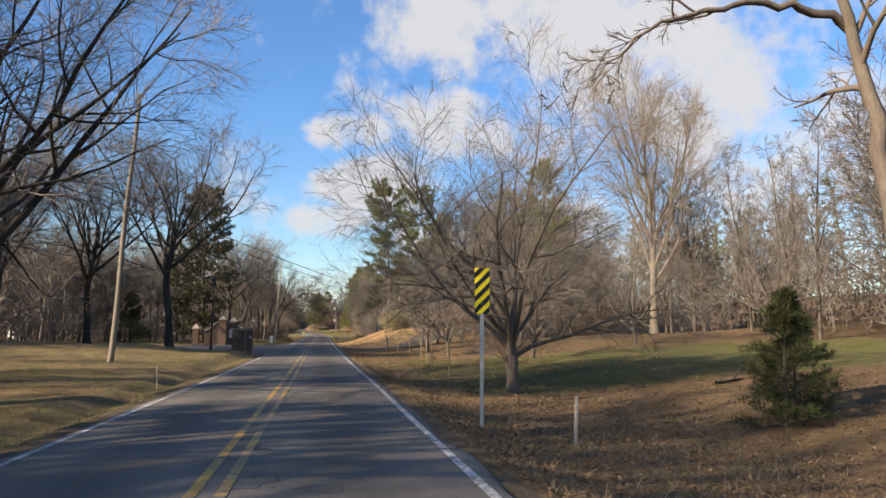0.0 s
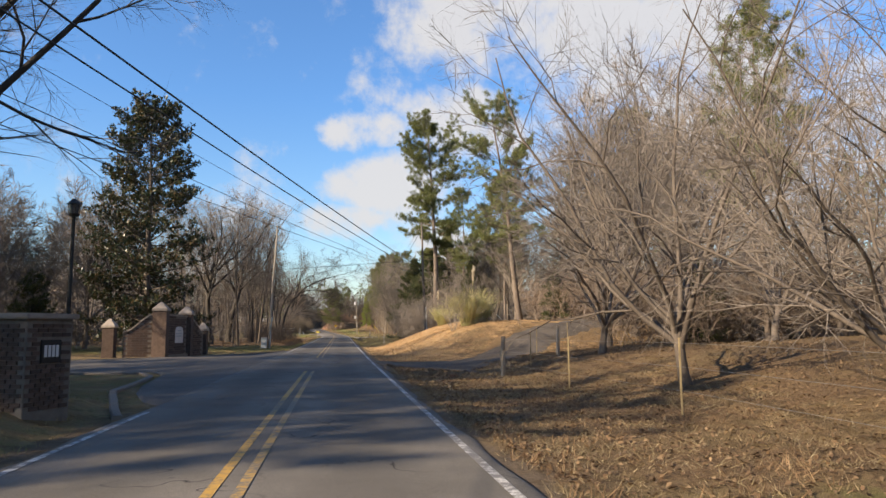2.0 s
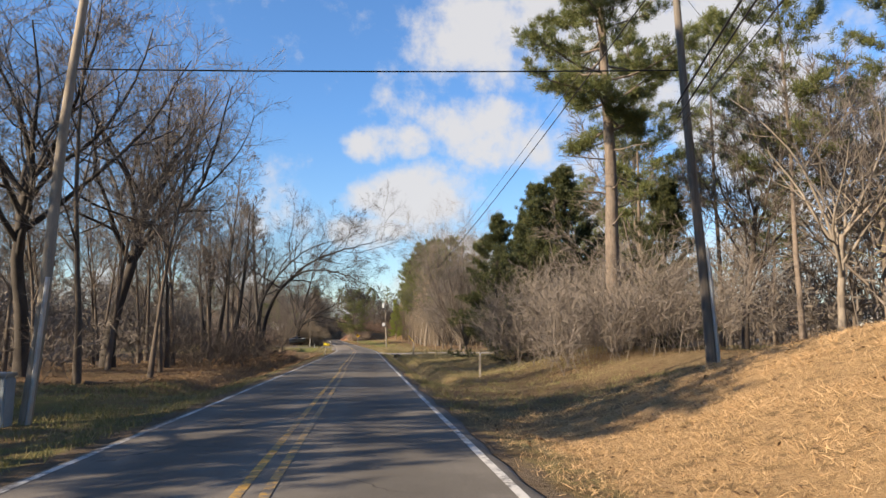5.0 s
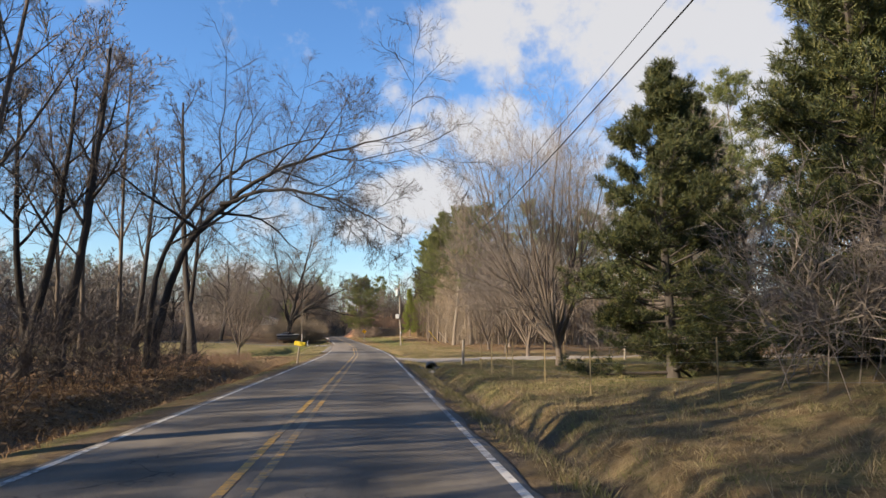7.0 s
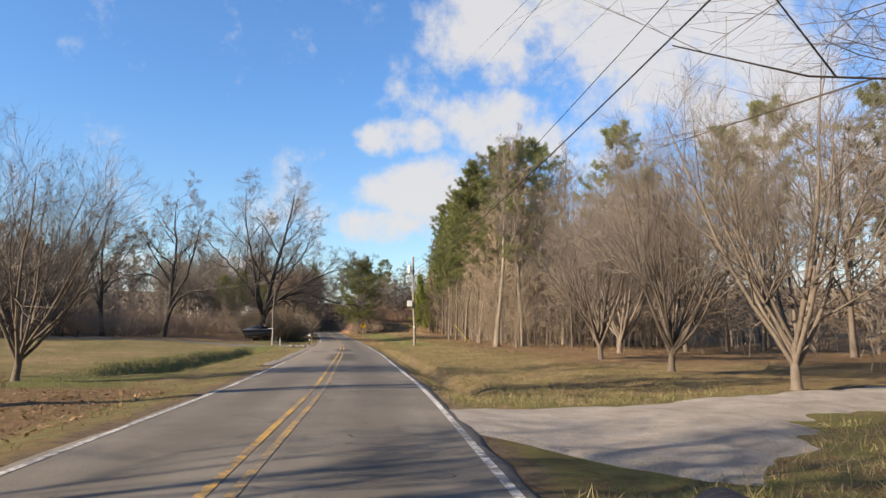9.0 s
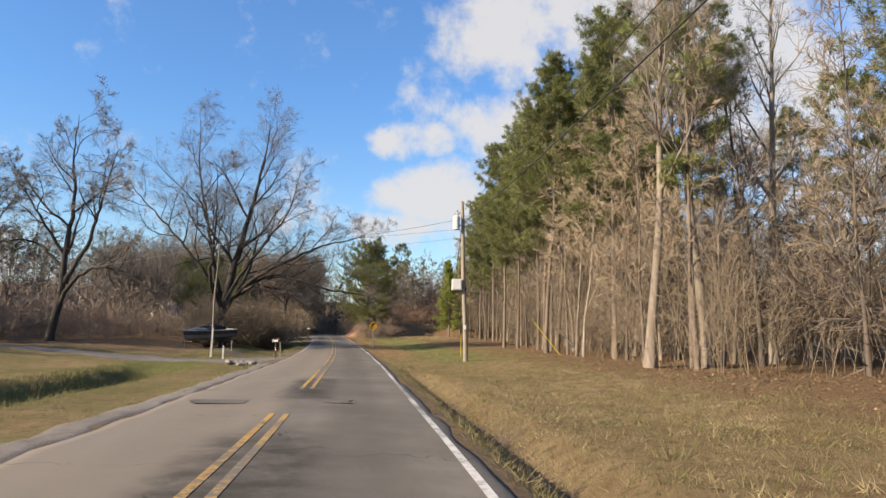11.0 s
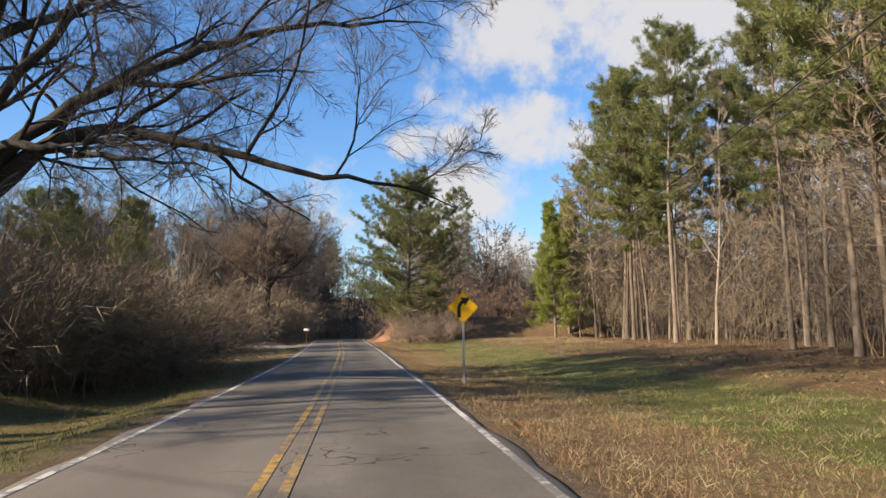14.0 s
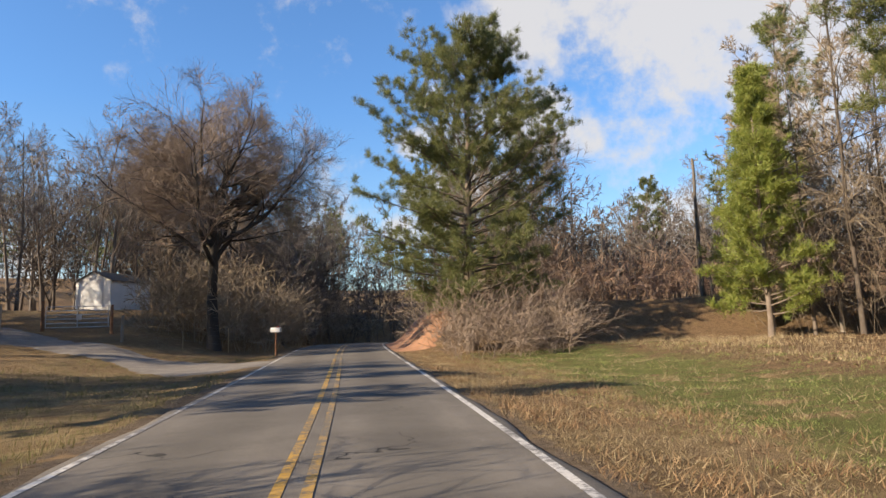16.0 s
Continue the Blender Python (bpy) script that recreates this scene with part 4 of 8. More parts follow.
def sheet(name, centre, widths, lift, material, label, category="drive", n=9, sink=0.35):
    """A drive: a ribbon draped over the ground along a centre polyline."""
    c = np.array(centre, float)
    s = np.r_[0, np.cumsum(np.linalg.norm(np.diff(c, axis=0), axis=1))]
    q = np.arange(0, s[-1], 0.5)
    px, py = np.interp(q, s, c[:, 0]), np.interp(q, s, c[:, 1])
    w = np.interp(q, s, widths)
    PAVED.append((px, py, np.minimum(w, 7.0)))
    tx, ty = np.gradient(px), np.gradient(py)
    ln = np.hypot(tx, ty)
    u = np.linspace(-0.5, 0.5, n)
    rng = np.random.default_rng(len(name))
    wob = 1 + 0.05 * rng.normal(size=(len(q), 1))
    X = px[:, None] + (ty / ln)[:, None] * u * w[:, None] * wob
    Y = py[:, None] - (tx / ln)[:, None] * u * w[:, None] * wob
    near = np.abs(X - cx(Y)) < 3.4
    Z = np.maximum(ground(X, Y), np.where(near, rz(Y) - 0.10, -9)) + lift
    for j, sgn in ((0, -1), (n - 1, 1)):
        X[:, j] += sgn * 0.9 * ty / ln
        Y[:, j] -= sgn * 0.9 * tx / ln
        Z[:, j] = np.minimum(ground(X[:, j], Y[:, j]), Z[:, j]) - 0.12
    Z[0] = np.minimum(ground(X[0], Y[0]), np.where(near[0], rz(Y[0]) - 0.1, 99)) - 0.12
    i, j = np.meshgrid(np.arange(len(q) - 1), np.arange(n - 1), indexing="ij")
    a = i * n + j
    me = np_mesh(name, np.stack([X, Y, Z], -1), np.stack([a, a + 1, a + n + 1, a + n], -1).reshape(-1, 4), material, True)
    return tagged(new(name, me), label, category, kind="structure")


build_ground()
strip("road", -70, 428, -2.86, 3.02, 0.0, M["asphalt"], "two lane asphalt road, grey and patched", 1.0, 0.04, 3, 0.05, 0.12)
R_IN, R_OUT, L_IN, L_OUT = 2.61, 2.72, -2.56, -2.46
strip("edge_line_right", -60, 420, R_IN, R_OUT, 0.016, M["white_paint"], "worn white edge line on asphalt")
strip("edge_line_left_1", -60, 52, L_IN, L_OUT, 0.018, M["white_paint"], "worn white edge line on asphalt")
strip("shoulder_left", 198, 240.5, -3.5, -2.80, -0.035, M["gravel"], "pale gravel and dirt shoulder beside the asphalt", 0.7, 0.08, 11, 0.0, 0.06)
strip("edge_line_left_2", 88, 200, L_IN, L_OUT, 0.018, M["white_paint"], "worn white edge line on asphalt")
strip("edge_line_left_3", 257, 420, L_IN, L_OUT, 0.018, M["white_paint"], "worn white edge line on asphalt")
for k, (a, b, m) in enumerate(((-60, 64.5, -0.02), (77, 128, 0.0), (128, 216, -0.11), (222, 278, -0.02), (278, 420, 0.07))):
    strip("yellow_line_%d" % (2 * k + 1), a, b, m - 0.15, m - 0.04, 0.054, M["yellow_paint"], "worn yellow centre line on asphalt")
    strip("yellow_line_%d" % (2 * k + 2), a, b, m + 0.12, m + 0.23, 0.054, M["yellow_worn"], "faded yellow centre line on asphalt")
strip("road_patch_1", 217.9, 219.0, -2.2, -1.1, 0.042, M["patch"], "dark asphalt repair patch", 0.3, 0.05, 6)
strip("road_patch_2", 218.2, 219.0, 0.7, 1.3, 0.050, M["patch"], "dark asphalt repair patch", 0.5, 0.06, 8)
def apron(name, columns, lift, material, label, category, n=25):
    """A paved area between two edges given for each x."""
    c = np.array(columns, float)
    xs = np.arange(c[:, 0].min(), c[:, 0].max(), 0.5)
    o = np.argsort(c[:, 0])
    y0, y1 = np.interp(xs, c[o, 0], c[o, 1]), np.interp(xs, c[o, 0], c[o, 2])
    u = np.linspace(0, 1, n)
    Y = y0[:, None] * (1 - u) + y1[:, None] * u
    PAVED.append((np.repeat(xs[:, None], n, 1)[::2, ::2].ravel(), Y[::2, ::2].ravel(), np.full(Y[::2, ::2].size, 2.2)))
    X = np.repeat(xs[:, None], n, 1)
    near = np.abs(X - cx(Y)) < 3.4
    Z = np.maximum(ground(X, Y), np.where(near, rz(Y) - 0.10, -9)) + lift
    Z[:, 0] -= 0.35
    Z[:, -1] -= 0.35
    i, j = np.meshgrid(np.arange(len(xs) - 1), np.arange(n - 1), indexing="ij")
    a = i * n + j
    me = np_mesh(name, np.stack([X, Y, Z], -1), np.stack([a, a + n, a + n + 1, a + 1], -1).reshape(-1, 4), material, True)
    return tagged(new(name, me), label, category, kind="structure")


apron("side_road", ((-2.6, 51, 95), (-4.2, 53, 93.5), (-5.2, 56, 92.5), (-5.9, 60, 91.6), (-6.6, 65.5, 90.6), (-7.6, 68, 89), (-9.4, 69.2, 84.5), (-12, 69.8, 80.5), (-16, 69.6, 78.5), (-24, 67.5, 75.5), (-48, 63, 70.5), (-90, 53, 60)), 0.055, M["asphalt_old"], "grey asphalt side road joining at a junction", "road")
sheet("drive_1", ((2.4, 70.0), (5.5, 72.2), (9.2, 76.6), (13.0, 82.0), (17.5, 86), (25, 90), (44, 93)), (12, 5.0, 3.6, 3.3, 3.2, 3, 3), 0.05, M["worn_drive"], "dark worn asphalt drive climbing past a mound", "drive", 11)
sheet("drive_2", ((2.4, 176), (9, 181), (18, 186), (34, 190), (70, 191)), (9, 3.6, 3.0, 3.0, 3.0), 0.05, M["gravel"], "grey gravel drive across the verge", "drive", 11)
sheet("drive_3", ((-5.0, 245.2), (-10.0, 246.4), (-20, 250), (-34, 252.5), (-70, 240)), (8.5, 5.0, 4.5, 4.5, 4), 0.05, M["gravel"], "grey gravel drive beside the mailbox", "drive", 11)
sheet("drive_4", ((-11.2, 316), (-16, 320), (-23, 325), (-36, 333)), (8, 4, 3.5, 3.5), 0.05, M["gravel"], "pale gravel farm drive to a gate", "drive", 9)
sheet("drive_5", ((-5.9, 256.5), (-9.0, 259.0), (-13.0, 262.5), (-18.0, 263.5)), (8, 5, 4.5, 4), 0.03, M["dirt"], "bare brown earth pull-off beside the boat", "drive", 9)
sheet("clay_bank", ((-5.6, 325.6), (-5.0, 328.5), (-5.4, 333), (-6.0, 341)), (2.2, 4.6, 5.0, 4.0), 0.04, M["clay"], "bare red clay bank cut beside the road", "bank", 11, 0.1)

# ---- trees ----
lawn_tree = [bare_tree(11 + k, 11.5, 0.15, 0.15, 11, 38, dens=(6, 5, 4, 2), limb_lo=0.5, limb_ratio=0.66, rise=0.05, bark="bark", twig="twig", crooked=0.12, twig_r=0.7) for k in range(2)]
multi_stem = bare_tree(21, 11.0, 0.22, 0.21, 10, 40, dens=(8, 7, 5, 4), limb_lo=0.5, limb_ratio=0.66, rise=0.05, bark="bark", twig="twig", crooked=0.14, twig_r=0.7)
myrtle = bare_tree(22, 6.0, 0.35, 0.036, 4, 30, dens=(4, 4, 3, 1), limb_lo=0.4, limb_ratio=0.65, rise=0.06, bark="bark_pale", twig="twig", stems=7, crooked=0.12)
upright = [bare_tree(31 + k, 16.0, 0.13, 0.24, 18 - 5 * k, 34, dens=(7, 6, 4, 4 - k), limb_lo=0.45, limb_ratio=0.72, rise=0.15, bark="bark", twig="twig", crooked=0.06, twig_r=0.8) for k in range(2)]
airy_tree = bare_tree(46, 16.0, 0.34, 0.20, 9, 34, dens=(6, 5, 4, 2), limb_lo=0.6, limb_ratio=0.55, rise=0.09, bark="bark_pale", twig="twig", crooked=0.10, twig_r=0.9)
lawn_oak = bare_tree(45, 18.0, 0.30, 0.36, 12, 50, dens=(7, 7, 5, 4), limb_lo=0.5, limb_ratio=0.62, rise=0.07, bark="bark_dark", twig="twig", crooked=0.12, twig_r=1.1)
tall_oak = bare_tree(41, 20.5, 0.50, 0.33, 11, 40, dens=(6, 6, 4, 4), limb_lo=0.5, limb_ratio=0.48, rise=0.08, bark="bark_dark", twig="twig", crooked=0.13, twig_r=1.3)
twin_tree = bare_tree(42, 19.0, 0.75, 0.22, 9, 46, lean=0.07, lean_to=1.57, dens=(6, 5, 4, 3), limb_lo=0.4, limb_ratio=0.6, rise=0.06, bark="bark_dark", twig="twig_dark", crooked=0.07)
pale_tall = bare_tree(43, 26.0, 0.5, 0.34, 12, 32, dens=(7, 6, 4, 6), limb_lo=0.35, limb_ratio=0.48, rise=0.10, bark="bark_pale", twig="twig_tan", twig_r=1.3)
great_tree = bowed_tree(47, ((0.54, ((0, 0, -0.2), (0.1, 0, 2.2), (0.25, 0, 4.8), (0.9, 0.3, 7.6), (1.8, 0.4, 11.4), (3.4, -1, 17), (4.4, -2, 22.4))), (0.26, ((0.1, 0, 3.7), (-0.2, 0.1, 5.4), (-1.3, 0.6, 9), (-2.2, 1, 13.4), (-3.4, 1, 18.5), (-3.6, 1.4, 24))),
                            (0.22, ((0.1, 0, 4.0), (-0.6, -0.2, 5.7), (-3.2, -0.8, 9.4), (-7.0, -0.4, 13.4), (-10.8, 0.6, 17.2))), (0.22, ((0.2, 0, 4.2), (1.4, -0.3, 6.6), (3.6, 0, 10.0), (6.4, 0.5, 14), (7.4, 0, 18.5))),
                            (0.26, ((0.2, 0, 3.9), (3.0, -0.6, 6.8), (6.8, -0.8, 9.0), (10.4, 0.6, 10.8), (13.0, 2.0, 11.6), (15.0, 3.4, 12.2))),
                            (0.27, ((0.2, 0, 3.5), (2.1, -0.1, 5.9), (5.0, -0.2, 7.5), (7.9, -0.4, 6.9), (10.0, -0.8, 6.1), (11.8, -1.1, 5.7), (13.2, -1.0, 5.6), (14.4, 0, 5.5), (15.2, 0.7, 5.3))),
                            (0.18, ((2.0, -0.3, 5.5), (4, -2.5, 6.3), (7, -3.6, 5.6), (9.8, -4, 5.2))), (0.22, ((0.3, 0, 3.8), (1.6, 2.6, 6.6), (2.2, 6, 11), (1, 8, 17))), (0.22, ((0, 0, 3.8), (-0.8, -2.6, 6.6), (0.5, -6, 11), (0.6, -7.5, 17)))),
                        9, 46, 0.36, (7, 6, 4, 4), 0.28, 0.05, twig="twig", crooked=0.15, twig_r=0.85, trimmed=3.9)
red_tree = bare_tree(52, 15.5, 0.50, 0.30, 20, 52, dens=(9, 9, 6, 4), limb_lo=0.55, limb_ratio=0.42, rise=0.09, droop=0.08, bark="bark_dark", twig="twig_brown", crooked=0.12, twig_r=1.0)
leaning = bowed_tree(57, ((0.22, ((0, 0, -0.2), (0.15, 0, 1.5), (0.6, 0, 4.5), (1.2, 0, 5.9), (2.9, 0, 8.1), (5.8, 0, 10.2), (9.4, -0.5, 11.1), (13.2, -1, 12.2))), (0.17, ((-0.4, 0.5, -0.2), (-0.5, 0.6, 3.4), (0.3, 0.8, 6.6), (2.0, 1, 9.0), (4.8, 1.4, 11.4), (9.6, 1.5, 12.6))), (0.11, ((2.9, 0, 8.1), (5.6, -1.5, 8.7), (8.8, -2.6, 8.0), (12.2, -3.2, 6.0)))),
                     13, 48, 0.36, (6, 6, 4, 3), 0.30, 0.02, crooked=0.15, twig_r=0.7)
arch_tree = bowed_tree(59, ((0.27, ((0, 0, -0.2), (-0.15, 0, 2.5), (-0.35, 0, 5.0), (-0.65, 0, 6.8), (-1.15, 0, 8.6), (-1.9, 0.5, 13))), (0.10, ((-1.0, 0, 8.0), (-1.7, 0, 8.35), (-3.0, 0, 8.35), (-5.0, 0, 7.75), (-6.2, 0, 6.9), (-6.8, 0.1, 6.1)))),
                       8, 50, 0.20, (4, 4, 3, 2), 0.45, 0.0, "bark", "twig", 0.12, 0.7)
thin_tree = [bare_tree(61 + k, 17.0, 0.92, 0.13, 12, 38, dens=(6, 5, 7, 0), limb_lo=0.3, limb_ratio=0.62, rise=0.10, bark="bark", twig="twig", crooked=0.05, twig_r=1.2, near=False) for k in range(4)]
thin_pale = [bare_tree(71 + k, 19.0, 0.92, 0.10, 13, 40, dens=(6, 5, 9, 0), limb_lo=0.2, limb_ratio=0.6, rise=0.10, bark="bark_pale" if k % 2 else "bark", twig="twig_tan", crooked=0.09, twig_r=1.7, near=False) for k in range(4)]
back_tree = [bare_tree(81 + k, 17.0, 0.5, 0.18, 9, 38, dens=(7, 7, 9, 0), limb_lo=0.25, limb_ratio=0.5, rise=0.10, bark="bark", twig="twig", twig_r=1.9, near=False) for k in range(3)]
crooked_tree = bowed_tree(91, ((0.36, ((0, 0, -0.2), (0.5, 0, 2.5), (0.8, 0, 5), (0.6, 0, 8), (1.3, 0, 12), (0.4, 0.5, 16.5), (0.9, 0, 19.5))), (0.22, ((0.8, 0, 5), (2.8, -0.5, 8), (4.0, -1, 13), (4.6, 0, 17))), (0.20, ((0.5, 0, 2.8), (1.6, -0.5, 5.2), (4, -1, 6.4), (7, -1, 5.6), (9.3, -1, 3.2))), (0.16, ((0.8, 0, 6), (-2, 0.5, 8.6), (-5.4, 0, 8.2), (-8, 0, 9.5))), (0.16, ((0.8, 0, 7), (-1.5, -1, 11), (-4, -1.5, 15)))),
                          8, 50, 0.34, (6, 5, 4, 4), 0.35, 0.02, "bark_dark", "twig", 0.18, 1.5)
wood_oak = bare_tree(44, 24.0, 0.86, 0.25, 13, 38, dens=(5, 5, 4, 3), limb_lo=0.42, limb_ratio=0.55, rise=0.09, bark="bark_pale", twig="twig", twig_r=0.8)
CONE = (0.95, 0.95, 0.45, 0.12)
great_pine = pine_tree(101, 25.5, 0.40, 0.42, 0.25, 58, 11, 72, 0.32, 0.028, -0.05, (0.45, 1.0, 0.9, 0.4), spray=0.32, ragged=0.75)
lone_pine = pine_tree(103, 18.5, 0.40, 0.13, 0.36, 96, 11, 66, 0.32, 0.027, 0.0, (0.9, 1.0, 0.92, 0.5), (-8, 42), spray=0.32, ragged=0.6)
bent_pine = pine_tree(105, 19.0, 0.30, 0.36, 0.26, 32, 9, 76, 0.30, 0.028, -0.12, (0.7, 0.9, 0.9, 0.5), ragged=0.8)
wood_pine = [pine_tree(111 + k, 22.0, 0.17, 0.42, 0.17, 34, 6, 36, 0.36, 0.045, profile=(0.5, 1.0, 0.8, 0.3)) for k in range(3)]
edge_pine = [pine_tree(115 + k, 22.0, 0.16, 0.42, 0.19, 42, 8, 52, 0.32, 0.032, profile=(0.7, 1.0, 0.8, 0.3), ragged=0.7) for k in range(3)]
young_pine = [pine_tree(121 + k, 13.0, 0.15, 0.08, 0.20, 56, 7, 46, 0.30, 0.030, profile=CONE, rise=(0, 55), dead=0, leaf="needles_bright") for k in range(2)]
cedar_tree = [pine_tree(131 + k, 13.5, 0.24, 0.015, 0.31, 84, 9, 46, 0.26, 0.034, profile=(1.0, 0.92, 0.5, 0.12), rise=(-8, 40), leaf="cedar", bark="bark_dark", dead=0, ragged=0.7) for k in range(2)]
cedar_small = pine_tree(139, 13.5, 0.24, 0.015, 0.34, 48, 7, 16, 0.6, 0.075, profile=(1.0, 0.92, 0.5, 0.12), rise=(-8, 40), leaf="cedar", bark="bark_dark", dead=0)
magnolia_tree = pine_tree(141, 20.5, 0.36, 0.05, 0.25, 120, 8, 15, 0.28, 0.13, 0.0, (0.92, 1.0, 0.72, 0.50), (-4, 38), "magnolia", "bark", 0, 0.36, 0.42)

